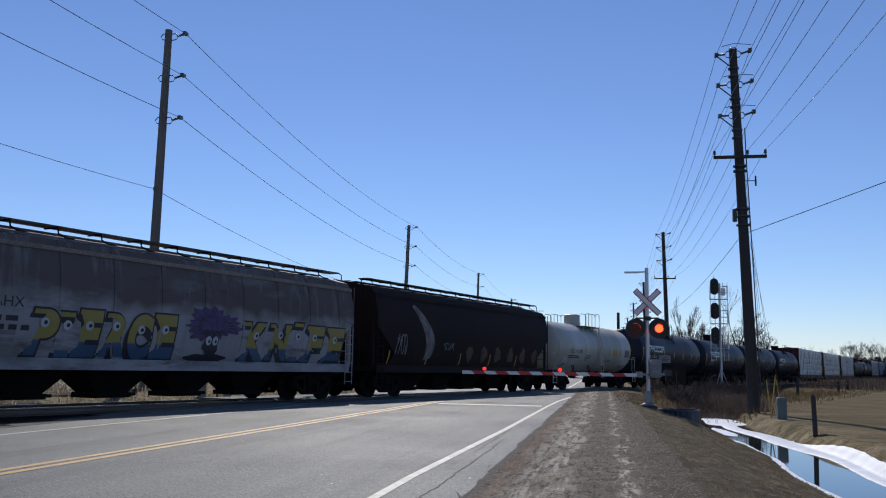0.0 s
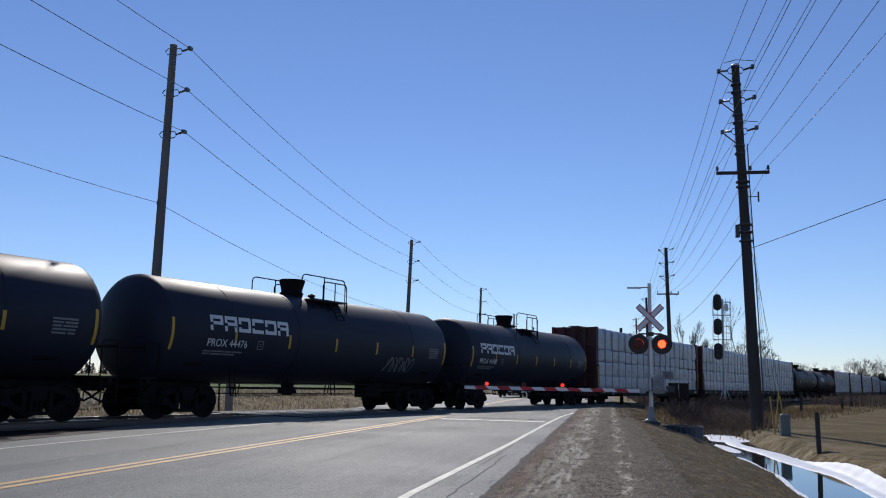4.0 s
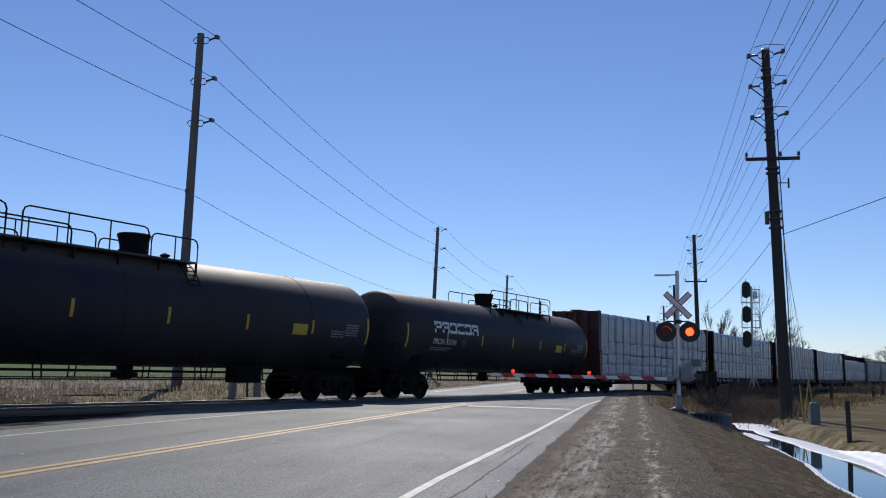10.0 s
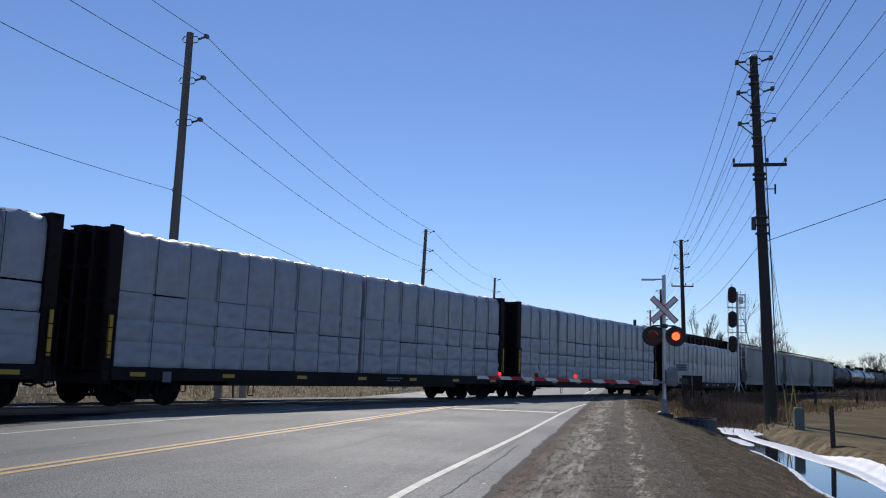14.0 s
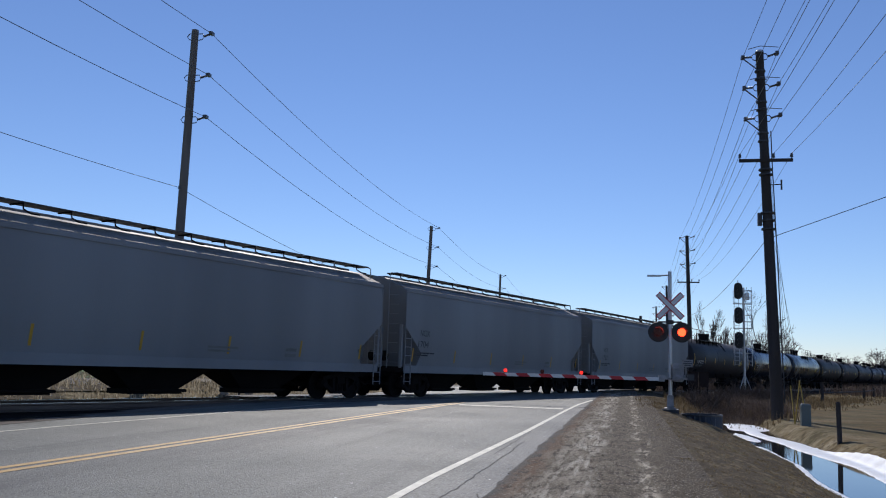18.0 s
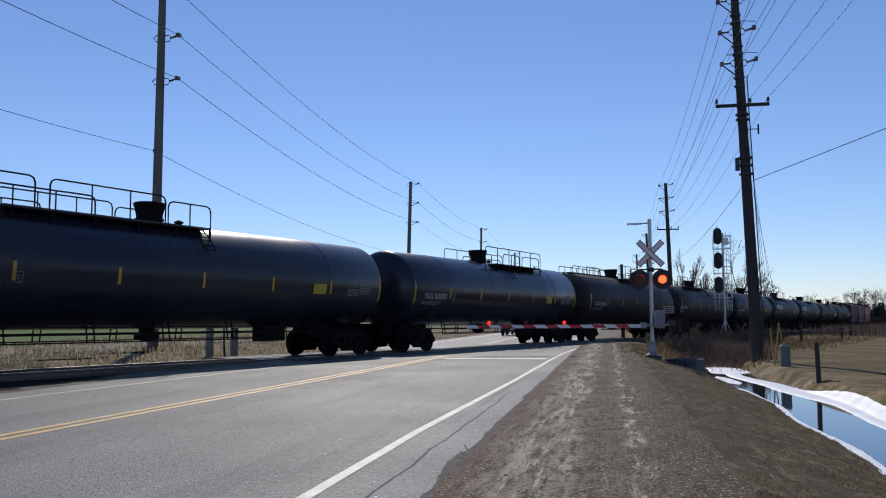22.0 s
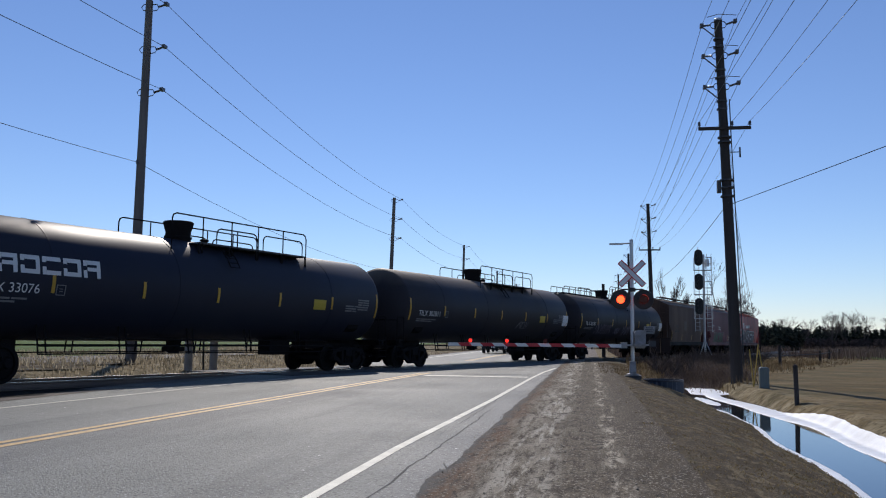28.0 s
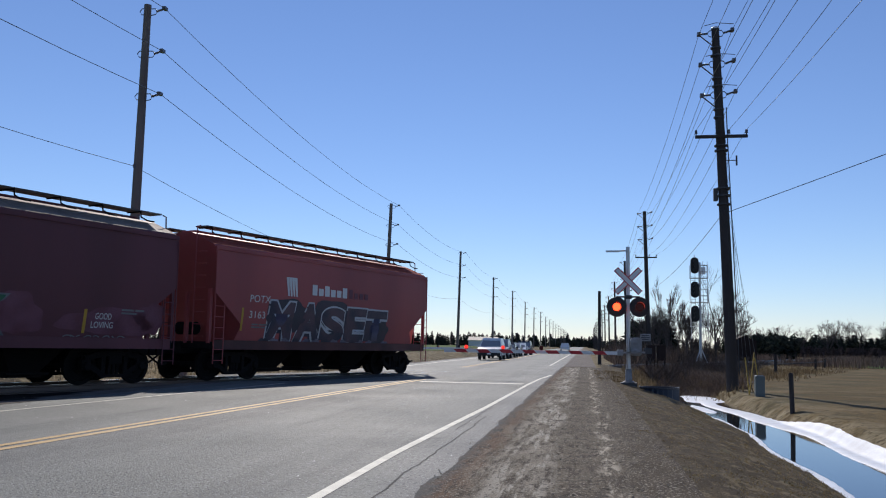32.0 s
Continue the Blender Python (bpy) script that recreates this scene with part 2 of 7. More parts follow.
# stone taken near black, the train's shade over it put into the colour
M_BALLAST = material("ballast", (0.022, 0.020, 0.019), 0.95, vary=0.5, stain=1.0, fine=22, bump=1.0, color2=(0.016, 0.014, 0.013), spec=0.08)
M_RAIL = material("rail steel", (0.16, 0.12, 0.10), 0.5, 0.6, vary=0.2)
M_RAIL_TOP = material("polished rail head", (0.62, 0.62, 0.62), 0.13, 1.0, vary=0.05, bump=0.0)
M_TIE = material("tarred tie", (0.06, 0.05, 0.042), 0.9, vary=0.3, obj=0.25)
M_BLACK = material("black tank paint", (0.0175, 0.020, 0.034), 0.5, spec=0.17, vary=0.25, stain=0.35, streak=True, color2=(0.024, 0.026, 0.038), bump=0.03)
M_BLUEBLACK = material("blue-black tank paint", (0.013, 0.016, 0.031), 0.26, spec=0.38, vary=0.2, stain=0.35, streak=True, color2=(0.024, 0.026, 0.033), bump=0.03)
M_DUSTY_SUNLIT = material("dusty black tank paint", (0.0225, 0.0215, 0.030), 0.55, spec=0.17, vary=0.25, stain=0.3, streak=True, color2=(0.036, 0.032, 0.034), bump=0.04)
M_WHITE_TANK = material("white tank paint", (0.54, 0.52, 0.475), 0.5, vary=0.12, stain=0.4, streak=True, color2=(0.4, 0.365, 0.3), bump=0.03)
M_GREY_HOP = material("grey hopper paint", (0.25, 0.262, 0.276), 0.55, vary=0.1, stain=0.35, streak=True, color2=(0.205, 0.212, 0.222), bump=0.04)
M_BROWN_HOP = material("dark brown hopper paint", (0.019, 0.0125, 0.0145), 0.7, vary=0.25, stain=0.5, streak=True, color2=(0.031, 0.0195, 0.018), bump=0.05, spec=0.12)
M_TAN_HOP = material("dull brown hopper paint", (0.135, 0.083, 0.058), 0.7, vary=0.2, stain=0.7, streak=True, color2=(0.085, 0.05, 0.04), bump=0.05, spec=0.3)
M_GREYPATCH = material("faded grey paint patch", (0.15, 0.105, 0.085), 0.7, vary=0.2, stain=2)
M_SPRAY_DIM = material("dull spray outline", (0.17, 0.16, 0.18), 0.6, vary=0.3, stain=3)
M_MAROON_HOP = material("faded maroon hopper paint", (0.155, 0.036, 0.05), 0.6, vary=0.15, stain=0.4, streak=True, color2=(0.11, 0.03, 0.038), bump=0.05)
M_RED_HOP = material("red hopper paint", (0.42, 0.075, 0.07), 0.5, vary=0.12, stain=0.4, streak=True, color2=(0.31, 0.06, 0.06), bump=0.04)
M_OXIDE = material("oxide red wagon paint", (0.12, 0.034, 0.03), 0.65, vary=0.25, stain=0.8, streak=True, color2=(0.065, 0.024, 0.022), bump=0.05)
M_UNDER = material("grimy underframe", (0.0115, 0.0105, 0.011), 0.85, vary=0.35, stain=1.2, color2=(0.018, 0.0155, 0.015), spec=0.08)
M_WHEEL = material("wheel steel", (0.011, 0.010, 0.010), 0.75, vary=0.3, spec=0.12)
M_WRAP = material("white lumber wrap", (0.405, 0.41, 0.445), 0.34, vary=0.06, stain=1.6, island=0.07, fine=5, bump=0.5, color2=(0.325, 0.33, 0.37))
M_STRAP = material("black strap", (0.02, 0.02, 0.022), 0.5)
M_ROOF = material("galvanised roof", (0.3, 0.29, 0.265), 0.65, 0.1, vary=0.25, stain=1.5, fine=18, bump=0.6, color2=(0.22, 0.2, 0.175), spec=0.3)
M_WALKWAY = material("walkway grating", (0.09, 0.085, 0.08), 0.6, 0.4, vary=0.25)
M_MARK = material("white lettering", (0.72, 0.72, 0.7), 0.6, vary=0.12)
M_REFLECT = material("yellow reflective tape", (0.55, 0.31, 0.03), 0.4, vary=0.1)
M_SILL = material("wagon side sill", (0.014, 0.012, 0.011), 0.75, vary=0.3, stain=1.0, spec=0.25)
M_WHITE_TRIM = material("off-white wagon trim", (0.55, 0.53, 0.48), 0.5, vary=0.12, stain=2.0, color2=(0.36, 0.33, 0.27))
M_ROOF_RED = material("sunlit red roof", (0.4, 0.085, 0.06), 0.85, vary=0.2, stain=1.0, spec=0.1)
M_ROOF_DULL = material("dull pale roof", (0.27, 0.215, 0.18), 0.7, vary=0.25, stain=1.0, fine=18, spec=0.2)
M_FAINT = material("faded grey print", (0.2, 0.2, 0.2), 0.7, vary=0.2, stain=4)
M_PLACARD = material("dull yellow placard", (0.5, 0.37, 0.03), 0.5, vary=0.12)
M_SPRAY_BLACK = material("black spray paint", (0.02, 0.022, 0.035), 0.5, vary=0.2)
M_SPRAY_PURPLE = material("purple spray paint", (0.085, 0.05, 0.15), 0.6, vary=0.35, stain=5)
M_SPRAY_GREEN = material("green spray paint", (0.022, 0.13, 0.06), 0.5, vary=0.3, stain=2, color2=(0.02, 0.07, 0.04))
M_SPRAY_DARKGREEN = material("faded dark green print", (0.022, 0.032, 0.03), 0.6, vary=0.3)
M_SPRAY_PINK = material("pale pink overspray", (0.18, 0.058, 0.085), 0.6, vary=0.3, stain=2, color2=(0.14, 0.036, 0.05))
M_SPRAY_PALE = material("pale spray outline", (0.5, 0.52, 0.55), 0.5, vary=0.2)
M_SPRAY_NIGHT = material("blue-black spray paint", (0.02, 0.022, 0.04), 0.45, vary=0.3, stain=1.5, color2=(0.05, 0.03, 0.05))
M_SPRAY_SMOKE = material("smoky dark spray paint", (0.1, 0.05, 0.065), 0.5, vary=0.35, stain=1.2, color2=(0.03, 0.03, 0.05))
M_SPRAY_DULL = material("dull violet spray paint", (0.2, 0.17, 0.22), 0.6, vary=0.3, stain=3)
M_SMEAR = material("smeared white paint", (0.2, 0.185, 0.19), 0.7, vary=0.3, stain=3, color2=(0.12, 0.09, 0.08))
M_RUSTMARK = material("faded orange tag", (0.11, 0.055, 0.03), 0.7, vary=0.3, stain=3, color2=(0.06, 0.038, 0.03))


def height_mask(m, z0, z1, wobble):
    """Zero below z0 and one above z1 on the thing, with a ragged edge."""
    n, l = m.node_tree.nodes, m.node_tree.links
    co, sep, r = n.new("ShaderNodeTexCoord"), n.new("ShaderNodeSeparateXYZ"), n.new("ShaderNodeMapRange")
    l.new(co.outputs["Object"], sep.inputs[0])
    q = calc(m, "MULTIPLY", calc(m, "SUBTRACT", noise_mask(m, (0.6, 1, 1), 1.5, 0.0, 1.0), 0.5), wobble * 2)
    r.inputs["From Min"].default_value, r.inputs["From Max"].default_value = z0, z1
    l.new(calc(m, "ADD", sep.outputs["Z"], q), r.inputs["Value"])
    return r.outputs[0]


overlay(M_DUSTY_SUNLIT, calc(M_DUSTY_SUNLIT, "MULTIPLY", height_mask(M_DUSTY_SUNLIT, 3.3, 4.0, 0.25), 0.9), (0.15, 0.118, 0.088))    # road dust on the tops, their sunlit tan put into the colour


def two_tone(name, low, high, level, soft, rough=0.6, wobble=0.25):
    """Paint that changes colour at a height on the thing, with a ragged edge."""
    m = material(name, low, rough, vary=0.15, stain=0.7, streak=True, bump=0.05)
    n, l = m.node_tree.nodes, m.node_tree.links
    b = n["Principled BSDF"]
    old = b.inputs["Base Color"].links[0].from_socket
    co, sep, nz = n.new("ShaderNodeTexCoord"), n.new("ShaderNodeSeparateXYZ"), n.new("ShaderNodeTexNoise")
    nz.inputs["Scale"].default_value, nz.inputs["Detail"].default_value = 1.3, 5.0
    l.new(co.outputs["Object"], sep.inputs[0])
    l.new(co.outputs["Object"], nz.inputs["Vector"])
    ad = n.new("ShaderNodeMath")
    ad.operation = "MULTIPLY_ADD"
    ad.inputs[1].default_value = wobble * 2
    l.new(nz.outputs["Fac"], ad.inputs[0])
    l.new(sep.outputs["Z"], ad.inputs[2])
    mr = n.new("ShaderNodeMapRange")
    mr.inputs["From Min"].default_value, mr.inputs["From Max"].default_value = level + wobble - soft, level + wobble + soft
    l.new(ad.outputs[0], mr.inputs["Value"])
    mx = n.new("ShaderNodeMix")
    mx.data_type = "RGBA"
    mx.inputs["B"].default_value = (*high, 1)
    l.new(mr.outputs[0], mx.inputs["Factor"])
    l.new(old, mx.inputs["A"])
    l.new(mx.outputs["Result"], b.inputs["Base Color"])
    return m


M_SPRAY_TWO = two_tone("yellow over blue spray paint", (0.045, 0.095, 0.18), (0.31, 0.245, 0.06), 1.62, 0.03, 0.5, 0.05)
M_OLD_GREY = two_tone("weathered grey hopper paint", (0.33, 0.322, 0.338), (0.105, 0.078, 0.072), 2.6, 0.2, 0.7, 0.45)
overlay(M_OLD_GREY, noise_mask(M_OLD_GREY, (0.35, 1, 1.2), 1.1, 0.52, 0.66), (0.16, 0.15, 0.152))
overlay(M_OLD_GREY, noise_mask(M_OLD_GREY, (0.5, 1, 2.2), 1.6, 0.58, 0.72), (0.085, 0.052, 0.042))
overlay(M_OLD_GREY, calc(M_OLD_GREY, "MULTIPLY", noise_mask(M_OLD_GREY, (1.6, 1, 0.12), 1.1, 0.55, 0.68, 4.0), 0.7), (0.235, 0.22, 0.222))
M_POLE = material("weathered pole wood", (0.058, 0.054, 0.055), 0.85, vary=0.3, streak=True, stain=2.5, color2=(0.05, 0.042, 0.038), spec=0.2)
# paler copy of the pole wood for the left line, skylight put into its colour
M_POLE_SKYLIT = material("pole wood with skylight in its colour", (0.2, 0.18, 0.165), 0.85, vary=0.25, streak=True, stain=2.0, color2=(0.13, 0.115, 0.105), spec=0.2)
M_DULLGRASS = material("dull brown grass", (0.2, 0.15, 0.085), 0.95, vary=0.3, island=0.4, bump=0.0, spec=0.1, thin=0.35, color2=(0.14, 0.10, 0.058))
M_PALEGRASS = material("greyish straw grass", (0.42, 0.36, 0.255), 0.95, vary=0.3, island=0.6, bump=0.0, spec=0.1, thin=0.5, color2=(0.22, 0.185, 0.125))
M_HARD = material("dark line hardware", (0.06, 0.06, 0.065), 0.5, 0.3)
M_INSUL = material("grey insulator", (0.10, 0.10, 0.11), 0.3)
M_WIRE = material("wire", (0.12, 0.125, 0.14), 0.5)
M_ALU = material("aluminium", (0.55, 0.56, 0.57), 0.4, 0.7, vary=0.12)
M_SIGN_WHITE = material("white sign sheeting", (0.75, 0.75, 0.74), 0.45, vary=0.06)
M_SIGN_RED = material("red sign sheeting", (0.5, 0.02, 0.03), 0.45, vary=0.08)
M_DARK = material("black signal housing", (0.012, 0.012, 0.013), 0.5)
M_CONC = material("concrete", (0.32, 0.31, 0.29), 0.85, vary=0.2, stain=2)
M_PEDESTAL = material("grey-green enamel", (0.13, 0.16, 0.155), 0.5, vary=0.12)
M_YELLOWPOST = material("faded yellow plastic", (0.42, 0.29, 0.05), 0.6, vary=0.15)
M_CULVERT = material("blue-grey steel", (0.055, 0.07, 0.095), 0.5, 0.4, vary=0.2, stain=3)
M_GALV = material("dull galvanised casting", (0.3, 0.3, 0.31), 0.55, 0.3, vary=0.2, stain=4, color2=(0.2, 0.19, 0.185))
M_CABINET = material("dark brown cabinet", (0.034, 0.021, 0.018), 0.7, vary=0.2, spec=0.2)
M_CARWHITE = material("white car paint", (0.8, 0.8, 0.8), 0.25, vary=0.03, bump=0.0)
M_CARGREY = material("silver car paint", (0.4, 0.41, 0.42), 0.25, 0.3, vary=0.03, bump=0.0)
M_CARDARK = material("dark car paint", (0.03, 0.035, 0.05), 0.2, vary=0.03, bump=0.0)
# pale grey base: the sky's reflection in the windscreens is put into the colour
M_CARGLASS = material("car glass greyed with sky reflection", (0.22, 0.24, 0.26), 0.08, vary=0.1, bump=0.0, spec=0.9)
M_HEADLIGHT = material("headlamp glass", (0.6, 0.6, 0.6), 0.12, vary=0.05, bump=0.0)
M_TYRE = material("tyre rubber", (0.02, 0.02, 0.02), 0.85)
M_BANKGRASS = material("matted dead stalks", (0.25, 0.19, 0.1), 0.95, vary=0.3, island=0.4, bump=0.0, spec=0.1, thin=0.45)
M_STONES = material("loose stone", (0.3, 0.25, 0.185), 0.9, vary=0.3, island=0.4, bump=0.0)
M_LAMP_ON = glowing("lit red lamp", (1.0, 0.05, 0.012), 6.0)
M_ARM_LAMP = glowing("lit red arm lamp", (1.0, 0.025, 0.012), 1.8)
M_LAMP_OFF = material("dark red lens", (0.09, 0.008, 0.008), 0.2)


# ---------------------------------------------------------------- mesh tools
class MB:
    """Collects vertices and faces, then becomes one mesh object."""

    def __init__(self):
        self.v, self.f = [], []

    def add(self, verts, faces):
        k = len(self.v)
        self.v += [tuple(p) for p in verts]
        self.f += [tuple(i + k for i in q) for q in faces]
        return self

    def box(self, x0, x1, y0, y1, z0, z1, m=None):
        p = [(x, y, z) for x in (x0, x1) for y in (y0, y1) for z in (z0, z1)]
        if m is not None:
            p = [m @ Vector(q) for q in p]
        return self.add(p, [(0, 1, 3, 2), (4, 6, 7, 5), (0, 4, 5, 1), (2, 3, 7, 6), (0, 2, 6, 4), (1, 5, 7, 3)])

    def bar(self, a, b, w, h=None):
        """A square bar from a to b."""
        a, b = Vector(a), Vector(b)
        m = Matrix.Translation(a) @ (b - a).to_track_quat("Z", "Y").to_matrix().to_4x4()
        h = h or w
        return self.box(-w / 2, w / 2, -h / 2, h / 2, 0, (b - a).length, m)

    def rod(self, a, b, r0, r1=None, n=8, cap=True):
        a, b = Vector(a), Vector(b)
        q = (b - a).to_track_quat("Z", "Y").to_matrix()
        r1 = r0 if r1 is None else r1
        vs = [c + q @ Vector((r * math.cos(6.28319 * i / n), r * math.sin(6.28319 * i / n), 0)) for c, r in ((a, r0), (b, r1)) for i in range(n)]
        fs = [(i, (i + 1) % n, n + (i + 1) % n, n + i) for i in range(n)]
        if cap:
            fs += [tuple(reversed(range(n))), tuple(range(n, 2 * n))]
        return self.add(vs, fs)

    def path(self, pts, r, n=6):
        """A round rail through points."""
        pts = [Vector(p) for p in pts]
        rings = []
        for i, p in enumerate(pts):
            d = (pts[min(i + 1, len(pts) - 1)] - pts[max(i - 1, 0)]).normalized()
            q = d.to_track_quat("Z", "Y").to_matrix()
            rings.append([p + q @ Vector((r * math.cos(6.28319 * k / n), r * math.sin(6.28319 * k / n), 0)) for k in range(n)])
        fs = [(i * n + k, i * n + (k + 1) % n, (i + 1) * n + (k + 1) % n, (i + 1) * n + k) for i in range(len(pts) - 1) for k in range(n)]
        fs += [tuple(reversed(range(n))), tuple(range((len(pts) - 1) * n, len(pts) * n))]
        return self.add([v for g in rings for v in g], fs)

    def loft(self, rings, closed=True, caps=True):
        n = len(rings[0])
        fs = [(i * n + k, i * n + (k + 1) % n, (i + 1) * n + (k + 1) % n, (i + 1) * n + k)
              for i in range(len(rings) - 1) for k in range(n if closed else n - 1)]
        if caps:
            fs += [tuple(reversed(range(n))), tuple(range((len(rings) - 1) * n, len(rings) * n))]
        return self.add([v for g in rings for v in g], fs)

    def turned(self, profile, n=24, m=None):
        """A shape turned about x: profile of (x, r)."""
        rings = [[Vector((x, r * math.cos(6.28319 * k / n), r * math.sin(6.28319 * k / n))) for k in range(n)] for x, r in profile]
        if m is not None:
            rings = [[m @ v for v in g] for g in rings]
        return self.loft(rings)

    def mesh(self, name, mat, smooth=0.0):
        me = bpy.data.meshes.new(name)
        me.from_pydata([tuple(v) for v in self.v], [], self.f)
        me.materials.append(mat)
        if smooth:
            bm = bmesh.new()
            bm.from_mesh(me)
            bmesh.ops.recalc_face_normals(bm, faces=bm.faces)
            for fa in bm.faces:
                fa.smooth = True
            for e in bm.edges:
                e.smooth = len(e.link_faces) == 2 and e.calc_face_angle(0) < radians(smooth)
            bm.to_mesh(me)
            bm.free()
        me.update()
        return me


def part(name, mb, mat, parent=None, label="", smooth=0.0, m=None):
    ob = new(name, mb.mesh(name, mat, smooth) if isinstance(mb, MB) else mb)
    if parent is not None:
        ob.parent = parent
    if m is not None:
        ob.matrix_local = m
    if label:
        tagged(ob, label)
    return ob


def thing(name, label, category, group="", m=None, kind=""):
    ob = new(name)
    ob.empty_display_size = 0.2
    if m is not None:
        ob.matrix_world = m
    return tagged(ob, label, category, group, kind)


# ---------------------------------------------------------------- lie of the land
# x: across the road, y: along it, camera at the origin; the track runs 20 degrees to the right of the road
HEAD = radians(20.0)
ALONG, ACROSS = Vector((math.sin(HEAD), math.cos(HEAD), 0)), Vector((math.cos(HEAD), -math.sin(HEAD), 0))
TRACK_OFF = -20.1


def smooth(a, b, x):
    """Zero at a, one at b, with a soft start and end."""
    t = min(1.0, max(0.0, (x - a) / (b - a)))
    return t * t * (3 - 2 * t)


def rail_z(s):
    return 0.1185 - 0.0035 * min(s, 200.0)


def on_track(s, p=0.0, z=0.0):
    """A place by its way along the track, its way towards the camera from the middle of the track, its height over the rails."""
    q = ALONG * s + ACROSS * (TRACK_OFF + p)
    return Vector((q.x, q.y, rail_z(s) + z))


def ditch_x(y):
    """The middle of the ditch."""
    return 4.3 + 0.08 * math.sin(y * 0.35) + 0.06 * math.sin(y * 0.9 + 1) - 0.1 * smooth(26, 36, y)


def ground_z(x, y):
    s, p = x * ALONG.x + y * ALONG.y, x * ACROSS.x + y * ACROSS.y
    base = -0.36 - 0.0035 * min(max(s - 11, 0), 190) * smooth(22, 60, y)
    near_track = 1 - smooth(2.6, 7.0, abs(p - TRACK_OFF))
    base = base * (1 - near_track) + (rail_z(s) - 0.42) * near_track
    road = smooth(-14.5, -11.0, x) * (1 - smooth(0.9, 3.7, x))
    z = base * (1 - road) + (-0.05) * road
    d = abs(x - ditch_x(y))
    depth = (1 - smooth(0.5, 1.45, d)) * (1 - smooth(40, 46, y))
    z = z * (1 - depth) - 0.95 * depth
    if 0.9 < x < ditch_x(y) - 0.5:              # the bank falls from the shoulder to the water
        w = 1 - smooth(38, 46, y)
        u = (x - 0.9) / (ditch_x(y) - 1.75)
        bank_fall = -0.05 - 0.65 * u ** 1.5 if u < 1 else -0.70 - 0.25 * (u - 1) / 0.14
        z = z * (1 - w) + max(bank_fall, -0.95) * w
    rise = smooth(-3.6, -7.0, p - TRACK_OFF) * smooth(-13.5, -17.5, x)
    z = z * (1 - rise) + (0.12 + 0.14 * smooth(-7.0, -14.0, p - TRACK_OFF)) * rise
    far = max(0.0, math.hypot(x, y) - 30)
    return z + noise.noise(Vector((x * 0.9, y * 0.9, 0))) * 0.02 * (1 - road) * min(1, 0.4 + far / 40)


def lines(*runs):
    out = []
    for a, b, step in runs:
        k = max(1, round((b - a) / step))
        out += [a + (b - a) * i / k for i in range(k)]
    return out + [runs[-1][1]]


def sheet(xs, ys, zf, cut=None):
    mb = MB()
    mb.v = [(x, y, zf(x, y)) for y in ys for x in xs]
    n = len(xs)
    mb.f = [(j * n + i, j * n + i + 1, (j + 1) * n + i + 1, (j + 1) * n + i) for j in range(len(ys) - 1) for i in range(n - 1)]
    return mb


gx = lines((-3000, -400, 400), (-400, -80, 40), (-80, -30, 5), (-30, -16, 1.0), (-16, -1, 0.8), (-1, 9, 0.22), (9, 30, 1.5), (30, 90, 6), (90, 400, 40), (400, 3000, 400))
gy = lines((-300, -20, 40), (-20, 4, 3), (4, 48, 0.5), (48, 120, 3), (120, 400, 20), (400, 4000, 400))
ground = part("ground", sheet(gx, gy, ground_z), M_FIELD, smooth=80)
tagged(ground, "tan dry grass field beside a ditch in early spring", "ground", kind="structure")

# road, shoulders and lines
WHITE_R, YELLOW_X, WHITE_L = -2.17, -6.48, -9.74
ry_ = lines((-25, 60, 2.5), (60, 300, 20), (300, 2600, 200))


def road_z(x, y):
    return -0.0016 * abs(x - YELLOW_X)


road = part("road", sheet(lines((-10.75, -1.25, 0.7)), ry_, road_z), M_ASPHALT, smooth=60)
tagged(road, "grey worn asphalt two-lane road with glints painted as pale specks", "road", kind="structure")


def strip(name, x0, x1, y0, y1, z, mat, label, category, step=3.0, xs=1):
    """A thin layer on the road or the ground."""
    mb = sheet(lines((x0, x1, (x1 - x0) / xs)), lines((y0, y1, step)), z)
    return tagged(part(name, mb, mat), label, category, kind="structure")


def painted(x, y):
    return road_z(x, y) + 0.004


def bent(points):
    """A line that runs through (y, x) places."""
    def at(y):
        for (y0, x0), (y1, x1) in zip(points, points[1:]):
            if y <= y1 or y1 == points[-1][0]:
                return x0 + (x1 - x0) * (y - y0) / (y1 - y0)
    return at


# the lanes draw in a little towards the crossing
LINE_Y = bent(((-25, -6.66), (8, -6.6), (12, -6.44), (16, -6.26), (30, -5.68)))
LINE_R = bent(((-25, -2.17), (10, -2.16), (18, -1.96), (28, -1.82), (33, -1.7), (39, -1.35)))
LINE_L = bent(((-25, -10.1), (10, -9.95), (14, -9.72), (18, -9.42), (22, -9.08), (27, -8.8)))


def bent_line(name, line, off, width, y0, y1, mat, label):
    mb = MB()
    ys = lines((y0, y1, 0.5))
    mb.v = [(line(y) + off + d, y, painted(line(y) + off + d, y)) for y in ys for d in (-width / 2, width / 2)]
    mb.f = [(2 * i, 2 * i + 1, 2 * i + 3, 2 * i + 2) for i in range(len(ys) - 1)]
    return tagged(part(name, mb, mat), label, "road marking", kind="structure")


for d in (-0.12, 0.12):
    bent_line("yellow_line", LINE_Y, d, 0.13, -25, 30.6, M_YELLOW, "worn double yellow centre line on asphalt")
    strip("yellow_line", YELLOW_X + d - 0.055, YELLOW_X + d + 0.055, 47, 400, painted, M_YELLOW, "worn double yellow centre line on asphalt", "road marking", 10)
bent_line("white_line_right", LINE_R, 0.0, 0.11, -25, 38.0, M_WHITE_LINE, "white edge line on asphalt")
